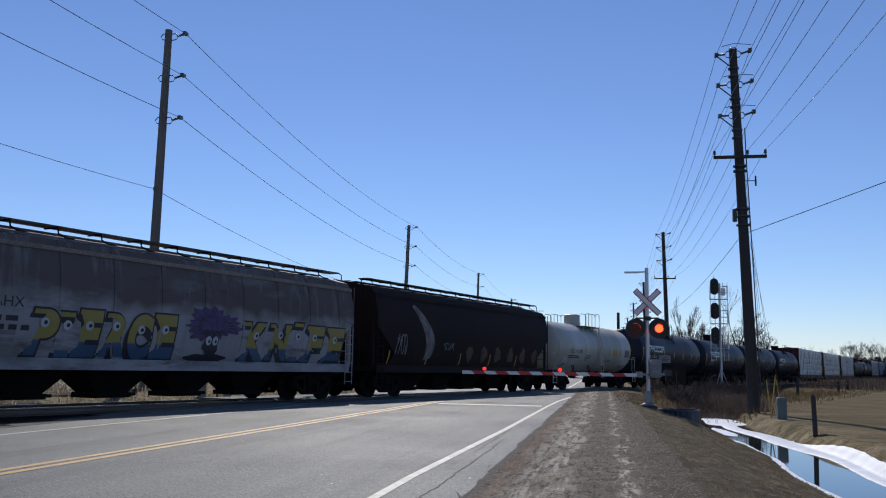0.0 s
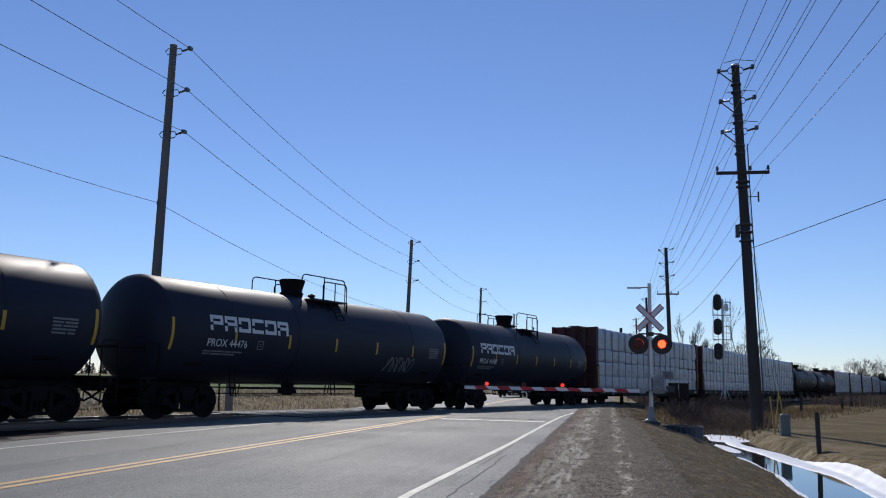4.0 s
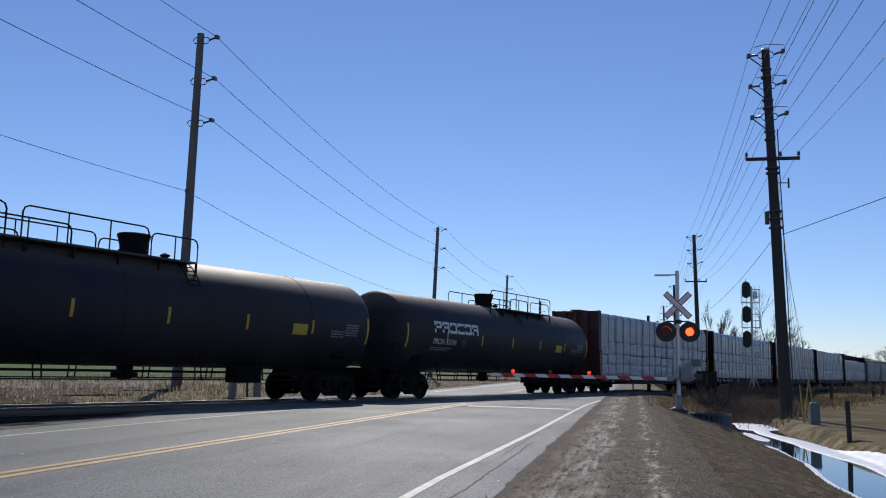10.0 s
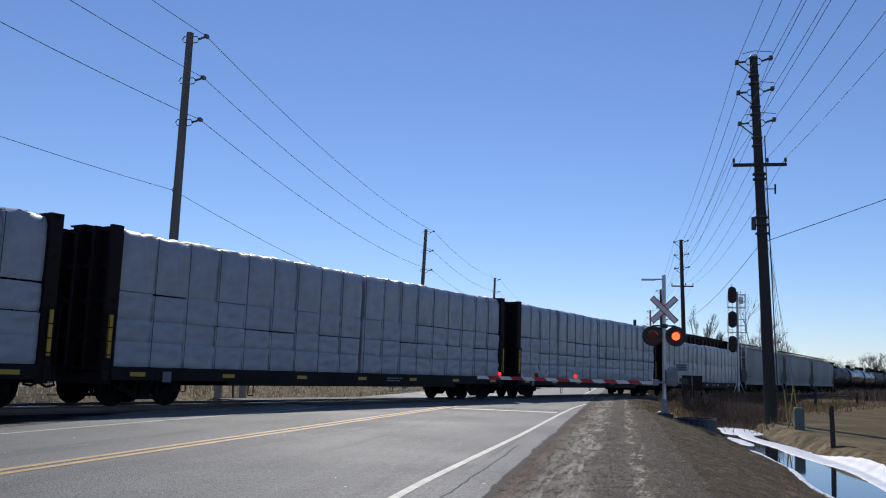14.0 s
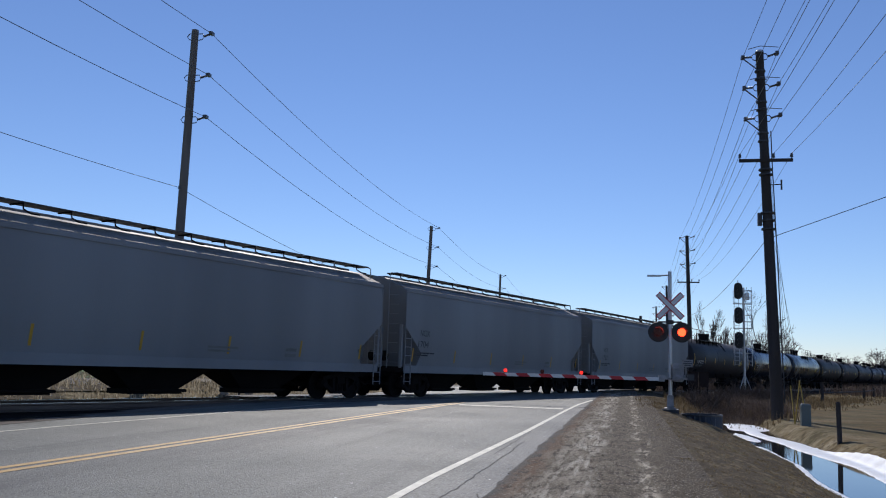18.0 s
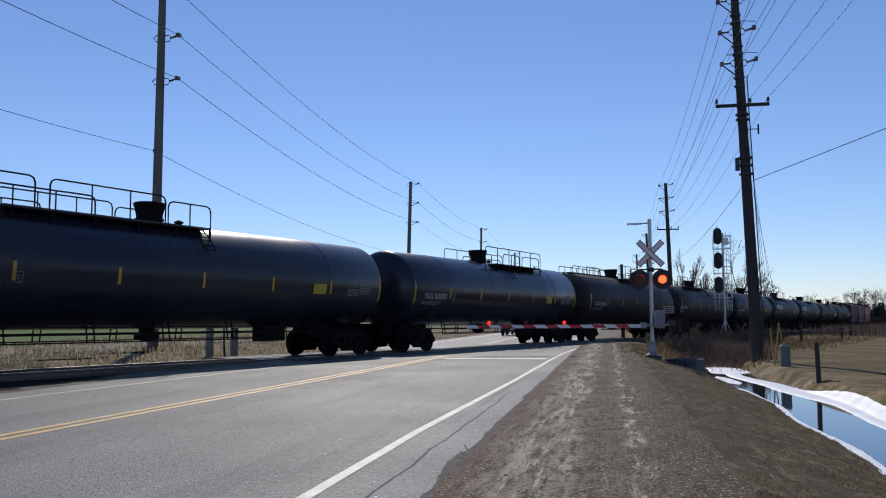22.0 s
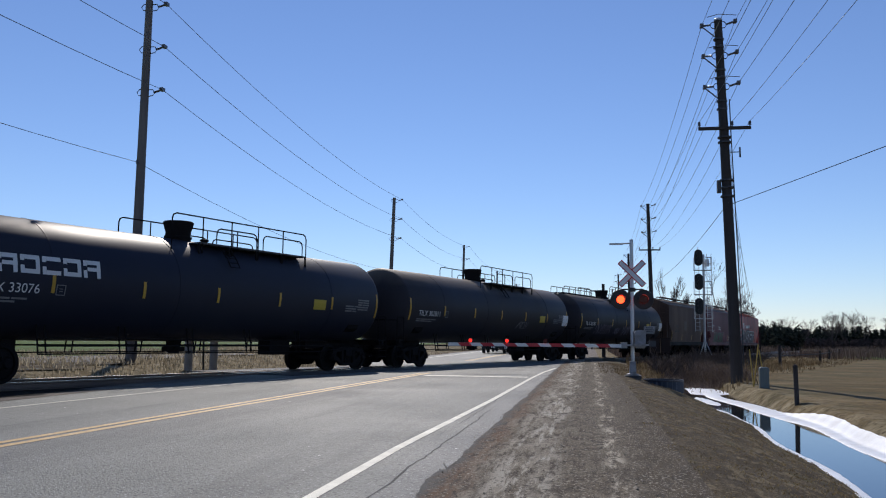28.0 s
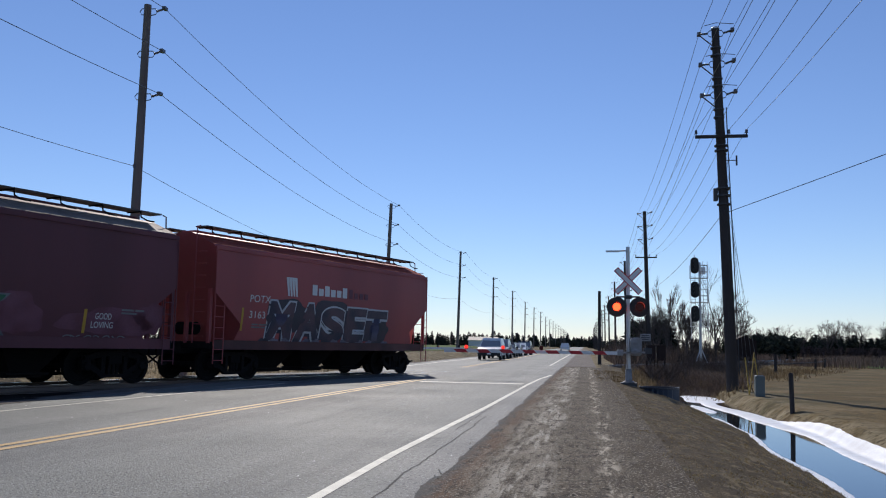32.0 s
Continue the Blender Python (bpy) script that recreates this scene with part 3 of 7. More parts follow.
strip("white_line_right", WHITE_R - 0.065, WHITE_R + 0.065, 55.0, 600, painted, M_WHITE_LINE, "white edge line on asphalt beyond the tracks", "road marking", 10)
bent_line("white_line_left", LINE_L, 0.0, 0.1, -25, 25.5, M_WHITE_LINE, "white edge line on asphalt")
strip("white_line_left", WHITE_L - 0.06, WHITE_L + 0.06, 43, 600, painted, M_WHITE_LINE, "white edge line on asphalt beyond the tracks", "road marking", 10)
strip("stop_line", -5.35, -1.98, 28.4, 28.95, painted, M_WHITE_LINE, "white stop line before the level crossing", "road marking", 1)


# hairline cracks in the worn edge of the asphalt
def crack(x, y0, y1, seed, width=0.007):
    mb = MB()
    ys = lines((y0, y1, 0.12))
    for y in ys:
        c = x + 0.10 * noise.noise(Vector((y * 0.5, seed, 0))) + 0.035 * noise.noise(Vector((y * 3.1, seed, 4)))
        h = width * (0.6 + 0.7 * abs(noise.noise(Vector((y * 4, seed, 8)))))
        mb.v += [(c - h, y, road_z(c, y) + 0.002), (c + h, y, road_z(c, y) + 0.002)]
    mb.f = [(2 * i, 2 * i + 1, 2 * i + 3, 2 * i + 2) for i in range(len(ys) - 1)]
    tagged(part("road_crack", mb, M_CRACK), "dark crack along the worn asphalt edge", "road crack", kind="structure")


crack(-1.72, 5.2, 15.5, 1, 0.014)
crack(-1.88, 13.0, 24.0, 4, 0.01)


# worn asphalt edge, gravel shoulder, matted bank
def shoulder_z(x, y):
    return max(ground_z(x, y), -0.08) + 0.045 + 0.012 * noise.noise(Vector((x * 5, y * 1.2, 3))) + 0.02 * noise.noise(Vector((x * 1.7, y * 0.5, 8)))


def bank_z(x, y):
    return ground_z(x, y) + 0.03 + 0.03 * noise.noise(Vector((x * 4, y * 4, 1))) + 0.035 * noise.noise(Vector((x * 1.3, y * 1.3, 5)))


def shoulder_sheet():
    """Gravel that spills over the asphalt with a ragged edge."""
    rings = []
    for y in lines((-25, 1, 0.5), (1, 22, 0.1), (22, 52, 0.4)):
        edge = -1.38 + 0.09 * noise.noise(Vector((y * 0.7, 0, 5))) + 0.035 * noise.noise(Vector((y * 2.6, 0, 6))) + 0.018 * noise.noise(Vector((y * 7.1, 0, 7)))
        ring = []
        for k in range(21):
            x = edge + (1.0 - edge) * (k / 20) ** 1.2
            z = shoulder_z(x, y)
            a = smooth(0.0, 0.35, x - edge)
            z = (road_z(x, y) + 0.003) * (1 - a) + z * a
            ring.append(Vector((x, y, max(z, road_z(x, y) + 0.003) if x < -1.2 else z)))
        rings.append(ring)
    return MB().loft(rings, closed=False, caps=False)


shoulder = part("shoulder", shoulder_sheet(), M_TRACKS, smooth=80)
tagged(shoulder, "dusty brown gravel shoulder with pale tyre tracks", "shoulder", kind="structure")
bank = part("bank", sheet(lines((0.95, 3.75, 0.14)), lines((-25, 1, 1.0), (1, 44, 0.3)), bank_z), M_BANK, smooth=80)
tagged(bank, "matted brown dead grass bank sloping to the ditch", "bank", kind="structure")
strip("shoulder_left", -12.2, -10.7, -25, 27, lambda x, y: ground_z(x, y) + 0.05, M_GRAVEL, "narrow gravel shoulder beside the road", "shoulder", 2.0, 3)
strip("shoulder_left", -12.6, -10.7, 44, 300, lambda x, y: ground_z(x, y) + 0.05, M_GRAVEL, "gravel shoulder beyond the tracks", "shoulder", 8.0, 3)
strip("shoulder_far", -1.3, 0.6, 52, 300, lambda x, y: ground_z(x, y) + 0.06, M_GRAVEL, "gravel shoulder beyond the tracks", "shoulder", 8.0, 3)


def field_strip(name, p_runs, s_runs, lift, mat, label, category, limit=-17.0):
    """A layer on the land beyond the track, laid out along the track, that ends short of the road."""
    mb = MB()
    ps, ss = lines(*p_runs), lines(*s_runs)
    spot = [ALONG * a + ACROSS * (TRACK_OFF + p) for a in ss for p in ps]
    mb.v = [(q.x, q.y, ground_z(q.x, q.y) + lift) for q in spot]
    n = len(ps)
    for j in range(len(ss) - 1):
        for i in range(n - 1):
            f = (j * n + i, j * n + i + 1, (j + 1) * n + i + 1, (j + 1) * n + i)
            if max(mb.v[k][0] for k in f) < limit:
                mb.f.append(f)
    return tagged(part(name, mb, mat, smooth=60), label, category, kind="structure")


field_strip("green_field", ((-400, -60, 20), (-60, -12.5, 4)), ((-200, 500, 12),), 0.06, M_GREEN, "young green winter crop in a flat field", "field")
# dark ground out to the shadow's reach, train shade put into its colour
field_strip("shaded_cinder_strip", ((2.9, 5.3, 0.6),), ((-80, 30, 1.5),), 0.065, M_BALLAST, "dark cinders beside the railway track, with train shade in the colour", "cinders", -10.9)
field_strip("far_bank", ((-8.6, -3.3, 0.9),), ((-120, 60, 3),), 0.03, M_BANK, "greyish brown dead grass bank beyond the track", "bank")
field_strip("gravel_lane", ((-12.5, -8.6, 1.3),), ((-120, 60, 6),), 0.05, M_LANE, "pale gravel lane beside the field", "lane")
strip("verge", 0.9, 8.6, 44, 64, lambda x, y: ground_z(x, y) + 0.04, M_BANK, "brown dead grass verge beside the crossing", "verge", 1.0, 12)
strip("green_patch", 30, 120, 70, 130, lambda x, y: ground_z(x, y) + 0.05, M_GREEN, "patch of green grass in the dry field", "grass", 6.0, 8)

# water and snow in the ditch
WATER_Z = -0.74
mb = MB()
ws = lines((4, 44, 0.6))
mb.v = [(ditch_x(y) + o, y, WATER_Z) for y in ws for o in (-1.15, 1.15)]
mb.f = [(2 * i, 2 * i + 1, 2 * i + 3, 2 * i + 2) for i in range(len(ws) - 1)]
tagged(part("water", mb, M_WATER), "still meltwater in a narrow roadside ditch", "water", kind="structure")


def snow_strip(name, inner, outer, y0, y1, seed, label, thick=0.018, draw=0.0):
    """A melting bank of snow along the ditch, thick in the middle, with ragged edges."""
    rings = []
    for y in lines((y0, y1, 0.16)):
        e = math.sin(min(1, max(0.02, (y - y0) / 1.0)) * 1.57) * math.sin(min(1, max(0.02, (y1 - y) / 1.5)) * 1.57)
        w0 = inner + 0.10 * noise.noise(Vector((y * 0.45, seed, 0))) + 0.03 * noise.noise(Vector((y * 2.9, seed, 4)))
        w1 = outer + 0.14 * noise.noise(Vector((y * 0.3, seed, 9))) + 0.03 * noise.noise(Vector((y * 2.5, seed, 2)))
        w0, w1 = w0 - draw * smooth(20, 31, y), w1 - draw * smooth(22, 33, y)
        c = (w0 + w1) / 2
        w0, w1 = c + (w0 - c) * e, c + (w1 - c) * e
        ring = []
        for k in range(11):
            u = k / 10
            x = ditch_x(y) + w0 + (w1 - w0) * u
            z = max(ground_z(x, y), WATER_Z) + (thick * e * math.sin(u * 3.14159) ** 0.5 if 0 < k < 10 else -0.02) + 0.008 * noise.noise(Vector((x * 4, y * 4, seed)))
            ring.append(Vector((x, y, z)))
        rings.append(ring)
    ob = part(name, MB().loft(rings, closed=False, caps=False), M_SNOW, smooth=70)
    return tagged(ob, label, "snow", kind="stuff")


snow_strip("snow_bank", 0.55, 1.16, 7, 37, 3, "melting white snow along the far edge of the ditch", 0.03, 0.62)
snow_strip("snow_edge", -0.83, -0.6, 6, 27, 7, "thin rim of old snow along the ditch water")
snow_strip("snow_patch", -0.6, 0.9, 33, 38.5, 11, "patch of old snow across the end of the ditch")
snow_strip("snow_patch", -0.75, -0.2, 28, 32, 15, "small patch of old snow in the ditch")

# ---------------------------------------------------------------- track
def along_track(profile, s0, s1, step, name, mat, label, category):
    rings = []
    for s in lines((s0, s1, step)):
        rings.append([on_track(s, p, z) for p, z in profile])
    return tagged(part(name, MB().loft(rings, closed=False, caps=False), mat), label, category, kind="structure")


BALLAST = [(-3.4, -0.62), (-2.0, -0.2), (2.0, -0.2), (3.4, -0.62)]
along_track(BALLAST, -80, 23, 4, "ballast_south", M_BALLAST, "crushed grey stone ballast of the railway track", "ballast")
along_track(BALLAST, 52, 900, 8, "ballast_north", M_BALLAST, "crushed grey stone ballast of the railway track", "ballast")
RAIL = [(0.07, -0.19), (0.07, -0.17), (0.012, -0.15), (0.012, -0.05), (0.036, -0.035), (0.036, -0.004), (0.028, 0.0), (-0.028, 0.0), (-0.036, -0.004), (-0.036, -0.035), (-0.012, -0.05), (-0.012, -0.15), (-0.07, -0.17), (-0.07, -0.19)]
for side in (-0.7535, 0.7535):
    along_track([(side + a, b) for a, b in RAIL], -80, 900, 10, "rail", M_RAIL, "long rust-brown steel rail with a bright worn head", "rail")
    head = along_track([(side - 0.026, 0.0025), (side - 0.024, 0.004), (side + 0.024, 0.004), (side + 0.026, 0.0025)], -80, 900, 10, "rail_head", M_RAIL_TOP, "polished bright top of the steel rail", "rail head")

# ties and crossing panels
ME_TIE = MB().box(-0.11, 0.11, -1.28, 1.28, -0.19, 0.0).mesh("tie", M_TIE)
sleepers = thing("railway_ties", "dark tarred wooden ties under the rails", "railway tie", kind="structure")
for k in range(150):
    s = -30 + 0.56 * k
    if not 22.5 < s < 52.5:
        part("tie", ME_TIE, None, sleepers, m=pose(*on_track(s, 0, -0.185), 0, 0, 160))
crossing = thing("crossing_surface", "dark rubber and asphalt panels of the level crossing", "level crossing", kind="structure")
for k in range(15):
    s = 23.0 + 2.0 * k
    for p0, p1 in ((-2.3, -0.83), (-0.66, 0.66), (0.83, 2.3)):
        mb = MB().box(-0.985, 0.985, p0, p1, -0.3, -0.012)
        part("crossing_panel", mb, M_RUBBER, crossing, m=pose(*on_track(s, 0, 0), 0, 0, 70))

# ---------------------------------------------------------------- train
SPEED = 18.99                  # metres a second, towards the camera's left
M_WAGON, SECTIONS = {}, {}


def wheel_mesh():
    mb = MB()
    mb.turned([(-0.075, 0.10), (-0.075, 0.19), (-0.03, 0.21), (-0.02, 0.38), (-0.065, 0.40), (-0.07, 0.455), (0.045, 0.462), (0.05, 0.488), (0.07, 0.485), (0.07, 0.39), (0.02, 0.37), (0.02, 0.2), (0.07, 0.18), (0.07, 0.1)], 28)
    me = mb.mesh("wheel", M_WHEEL, 40)
    me.transform(pose(0, 0, 0, 0, 0, -90))
    return me


def side_frame_mesh():
    """One cast side frame with its spring nest and bearing boxes, seen from the side an open bow."""
    mb = MB()
    t = 0.07
    for sx in (-1, 1):
        mb.box(sx * 0.89 - 0.14, sx * 0.89 + 0.14, -t, t, 0.36, 0.62)
        mb.bar((sx * 0.95, 0, 0.66), (sx * 0.35, 0, 0.78), 0.14, 0.14)
        mb.bar((sx * 0.85, 0, 0.52), (sx * 0.36, 0, 0.22), 0.13, 0.14)
        mb.bar((sx * 0.36, 0, 0.22), (sx * 0.36, 0, 0.78), 0.12, 0.14)
        for k in (-0.12, 0.0, 0.12):
            if sx > 0:
                mb.rod((k * 1.1, 0, 0.24), (k * 1.1, 0, 0.5), 0.05, n=8)
        mb.rod((sx * 0.89, -t - 0.07, 0.457), (sx * 0.89, -t, 0.457), 0.10, 0.12, n=12)
    mb.box(-0.42, 0.42, -t, t, 0.72, 0.84)
    mb.box(-0.42, 0.42, -t, t, 0.16, 0.25)
    mb.box(-0.2, 0.2, -t - 0.03, t, 0.5, 0.72)
    return mb.mesh("side_frame", M_UNDER)


def truck_mesh():
    mb = MB()
    mb.box(-0.2, 0.2, -1.0, 1.0, 0.5, 0.74)
    mb.rod((0, 0, 0.7), (0, 0, 0.95), 0.22, n=12)
    for sx in (-1, 1):
        mb.rod((sx * 0.89, -0.95, 0.457), (sx * 0.89, 0.95, 0.457), 0.085, n=10)
        mb.box(sx * 0.62 - 0.03, sx * 0.62 + 0.03, -0.9, 0.9, 0.38, 0.46)
        for sy in (-1, 1):
            mb.box(sx * 0.40 - 0.05, sx * 0.40 + 0.05, sy * 0.75 - 0.06, sy * 0.75 + 0.06, 0.3, 0.6)
    return mb.mesh("truck", M_UNDER)


ME_WHEEL, ME_FRAME, ME_TRUCK = wheel_mesh(), side_frame_mesh(), truck_mesh()


def add_truck(wagon, x):
    tr = part("truck", ME_TRUCK, None, wagon, m=pose(x, 0, 0))
    for sy in (-1, 1):
        part("side_frame", ME_FRAME, None, tr, m=pose(0, sy * 1.0, 0, 0, 0, 0 if sy < 0 else 180))
        for sx in (-1, 1):
            part("wheel", ME_WHEEL, None, tr, m=pose(sx * 0.89, sy * 0.75, 0.457, 0, 0, 0 if sy < 0 else 180))


def add_coupler(wagon, x, way):
    mb = MB()
    mb.box(-0.5, 0.02, -0.07, 0.07, 0.78, 0.96)
    mb.box(0.0, 0.2, -0.16, 0.10, 0.72, 1.0)
    mb.box(0.18, 0.30, 0.0, 0.12, 0.74, 0.98)
    mb.path([(-0.3, -0.4, 0.75), (0.0, -0.42, 0.55), (0.25, -0.4, 0.45), (0.5, -0.35, 0.5)], 0.03)
    part("coupler", mb, M_UNDER, wagon, m=pose(x, 0, 0, 0, 0, 0 if way > 0 else 180))


RUNGS = {}


def rung_mesh(mat):
    """One ladder rung, 0.4 m long."""
    if mat.name not in RUNGS:
        RUNGS[mat.name] = MB().rod((0, 0, 0), (0.4, 0, 0), 0.014, n=6).mesh("rung", mat)
    return RUNGS[mat.name]


def frame_rail(mb, a, b, y, z0, z1, posts=0, r=0.022):
    """A bent pipe rail: up, along with rounded corners, down; posts between."""
    c = min(0.16, (b - a) / 3)
    mb.path([(a, y, z0), (a, y, z1 - c), (a + c * 0.3, y, z1 - c * 0.3), (a + c, y, z1), (b - c, y, z1), (b - c * 0.3, y, z1 - c * 0.3), (b, y, z1 - c), (b, y, z0)], r)
    for k in range(posts):
        x = a + (b - a) * (k + 1) / (posts + 1)
        mb.rod((x, y, z0), (x, y, z1), r * 0.9, n=6)


# rails over the platform for each build, from the manway: (from, to, height over the tank's top, posts)
RAILS = {"short": ((-0.8, 1.6, 0.64, 1), (0.35, 1.7, 0.5, 1)),
         "stepped": ((-7.4, -4.4, 0.62, 1), (-6.1, -2.7, 0.34, 2), (-4.0, -0.4, 0.62, 2), (-0.3, 1.3, 0.5, 1)),
         "right": ((-1.3, 4.8, 0.62, 4), (0.5, 2.3, 0.36, 1), (2.6, 4.6, 0.36, 0)),
         "long": ((-1.5, 0.9, 0.72, 1), (0.7, 2.0, 0.6, 0)),
         "white": ((-1.5, -0.5, 0.55, 0), (-0.6, 1.0, 0.62, 2), (1.0, 1.7, 0.66, 0))}
DECKS = {"short": (-0.1, 1.75), "stepped": (-5.2, 1.3), "right": (-0.2, 4.8), "long": (-0.9, 2.0), "white": (-0.9, 1.7)}


def tank_wagon(name, label, L, mat, R=1.48, zc=2.52, style="short", tape=True, over=0.62, man=-0.7, trim=None):
    """A tank on two stub sills: dished ends, weld bands, manway bowl, top platform with rails, end platforms."""
    trim = trim or M_UNDER
    w = thing(name, label, "railway wagon", "wagons of the passing train")
    half = L / 2 - over
    prof = [(-half, 0.02)]
    for k in range(1, 8):
        a = k / 7 * math.pi / 2
        prof.append((-half + 0.6 * (1 - math.cos(a)), R * math.sin(a)))
    prof += [(x, R) for x in (-half * 0.5, 0, half * 0.5)]
    prof += [(-x, r) for x, r in reversed(prof[:8])]
    tank = part("tank", MB().turned(prof, 56, pose(0, 0, zc)), mat, w, smooth=50)
    for x in (-half * 0.62, man - 1.25, half * 0.62):
        mb = MB()
        mb.turned([(x - 0.03, R), (x - 0.03, R + 0.008), (x + 0.03, R + 0.008), (x + 0.03, R)], 48, pose(0, 0, zc))
        part("weld_band", mb, mat, tank, smooth=40)
    top = zc + R
    bowl = MB()
    if style == "white":
        bowl.turned([(0.0, 0.5), (0.1, 0.5), (0.1, 0.46), (0.62, 0.46), (0.66, 0.4), (0.68, 0.02)], 24, pose(man, 0, top - 0.06, 0, -90, 0))
    else:
        bowl.turned([(-0.1, 0.38), (0.08, 0.38), (0.09, 0.41), (0.15, 0.41), (0.16, 0.36), (0.3, 0.38), (0.48, 0.43), (0.58, 0.46), (0.61, 0.43), (0.62, 0.02)], 24, pose(man, 0, top - 0.05, 0, -90, 0))
    part("manway_housing", bowl, trim, w, smooth=35)
    for dx, h, r in ((1.1, 0.12, 0.14),):
        mb = MB()
        mb.turned([(-0.05, r * 0.7), (h * 0.6, r * 0.7), (h * 0.6, r), (h, r), (h + 0.03, r * 0.5), (h + 0.06, 0.01)], 14, pose(man + dx, 0, top, 0, -90, 0))
        part("valve", mb, trim, w)
    d0, d1 = DECKS[style]
    for sy in (-1, 1):
        mb = MB().box(man + d0, man + d1, min(sy * 0.66, sy * 1.12), max(sy * 0.66, sy * 1.12), top - 0.17, top - 0.12)
        deck = part("platform", mb, M_WALKWAY, w)
        n = max(2, round((d1 - d0) / 1.3))
        for k in range(n + 1):
            x = man + d0 + (d1 - d0) * k / n
            part("platform_leg", MB().bar((x, sy * 1.09, top - 0.17), (x, sy * 1.09, top - 0.5), 0.05), trim, deck)
        for a, b, h, posts in RAILS[style]:
            mb = MB()
            frame_rail(mb, man + a, man + b, sy * 1.11, top - 0.16 if a > d0 - 0.2 else top - 0.45, top + h, posts)
            part("guard_rail", mb, trim, w)
        if style == "long":
            for a, b in ((-half + 0.5, man - 1.2), (man + 1.6, half - 0.5)):
                mb = MB()
                frame_rail(mb, a, b, sy * 0.42, top - 0.08, top + 0.4, 6)
                part("top_rail", mb, trim, w)
                part("walkway", MB().box(a, b, min(sy * 0.04, sy * 0.4), max(sy * 0.04, sy * 0.4), top, top + 0.03), M_WALKWAY, w)
    for sy in (-1, 1):
        mb = MB()
        pts = []
        for k in range(10):
            a = -0.75 + k * 0.2
            pts.append((sy * (R + 0.12) * math.cos(a), zc + (R + 0.12) * math.sin(a)))
        if style == "white":
            pts = [(sy * (R + 0.14), 0.75), (sy * (R + 0.14), 1.5)] + pts[3:]
        else:
            pts = pts[6:]
        for x in (man + 0.75, man + 1.15):
            mb.path([(x, y, z) for y, z in pts], 0.018)
        ladder = part("ladder", mb, trim, w)
        for (y0, z0), (y1, z1) in zip(pts, pts[1:]):
            for y, z in ((y0, z0), ((y0 + y1) / 2, (z0 + z1) / 2)):
                part("rung", rung_mesh(trim), None, ladder, m=pose(man + 0.75, y, z))
    for sx in (-1, 1):
        mb = MB()
        xb = sx * (L / 2 - 2.35)
        mb.box(min(xb - sx * 1.6, sx * (L / 2 - 0.5)), max(xb - sx * 1.6, sx * (L / 2 - 0.5)), -0.32, 0.32, 0.78, 1.12)
        part("stub_sill", mb, M_UNDER, w)
        mb = MB()
        cut = [(-1.32, 1.85), (-1.2, 1.5), (-0.36, 1.0), (0.36, 1.0), (1.2, 1.5), (1.32, 1.85)]
        mb.loft([[Vector((xb + d, y, z)) for y, z in cut] for d in (-0.32, 0.32)])
        part("saddle", mb, trim, w)
        xe = sx * (L / 2 - 0.62)
        mb = MB()
        mb.box(xe - 0.32, xe + 0.25, -1.42, 1.42, 1.06, 1.12)
        mb.box(xe - 0.06, xe + 0.06, -1.42, 1.42, 0.9, 1.06)
        part("end_platform", mb, M_UNDER, w)
        for sy in (-1, 1):
            mb = MB()
            mb.path([(xe + sx * 0.2, sy * 1.4, 1.1), (xe + sx * 0.2, sy * 1.4, 1.95), (xe + sx * 0.15, sy * 1.4, 2.02), (xe - sx * 0.25, sy * 1.4, 2.02), (xe - sx * 0.3, sy * 1.4, 1.95), (xe - sx * 0.3, sy * 1.4, 1.1)], 0.02)
            part("end_rail", mb, trim, w)
            mb = MB()
            for k in range(3):
                mb.rod((xe - 0.28, sy * 1.44, 0.95 - 0.24 * k), (xe + 0.2, sy * 1.44, 0.95 - 0.24 * k), 0.016, n=6)
            for q in (-0.28, 0.2):
                mb.rod((xe + q, sy * 1.44, 1.1), (xe + q, sy * 1.44, 0.42), 0.018, n=6)
            part("step", mb, trim, w)
        part("cross_rail", MB().path([(xe + sx * 0.2, -1.4, 1.9), (xe + sx * 0.2, 1.4, 1.9)], 0.02), trim, w)
        add_coupler(w, sx * (L / 2 - 0.3), sx)
        add_truck(w, xb)
    low = zc - R
    for sy in (-1, 1):
        y = sy * 1.12
        a, b = -L / 2 + 4.0, L / 2 - 4.0
        mb = MB()
        mb.path([(a, y, low - 0.12), (b, y, low - 0.12)], 0.024)
        mb.path([(a, y, low - 0.32), (b, y, low - 0.32)], 0.02)
        mb.path([(a, y, low + 0.06), (b, y, low + 0.06)], 0.02)
        k = a
        while k < b + 0.1:
            mb.rod((k, y, low - 0.34), (k, sy * 1.0, low + 0.42), 0.022, n=6)
            mb.rod((k + 0.22, y, low - 0.34), (k + 0.22, sy * 1.0, low + 0.42), 0.022, n=6)
            k += 2.45
        part("hand_rail", mb, M_UNDER, w)
    mb = MB()
    mb.rod((man, 0, low - 0.35), (man, 0, low + 0.05), 0.16, 0.24, n=12)
    mb.box(man - 0.35, man + 0.35, -0.12, 0.12, low - 0.3, low - 0.16)
    part("bottom_outlet", mb, M_UNDER, w)
    mb = MB().box(half * 0.36, half * 0.36 + 1.0, -0.75, -0.25, low - 0.42, low + 0.08)
    part("brake_box", mb, M_UNDER, w)
    if tape:
        spots = [(-half + 0.62, 0.44), (half - 0.62, 0.44)] + [(-half + 0.62 + (2 * half - 1.24) * k / 6, 0.22) for k in range(1, 6)]
        for x, h in spots:
            for sy in (-1, 1):
                mb = MB()
                n = 4
                ring = []
                for k in range(n + 1):
                    z = zc - 0.16 - h + 2 * h * k / n
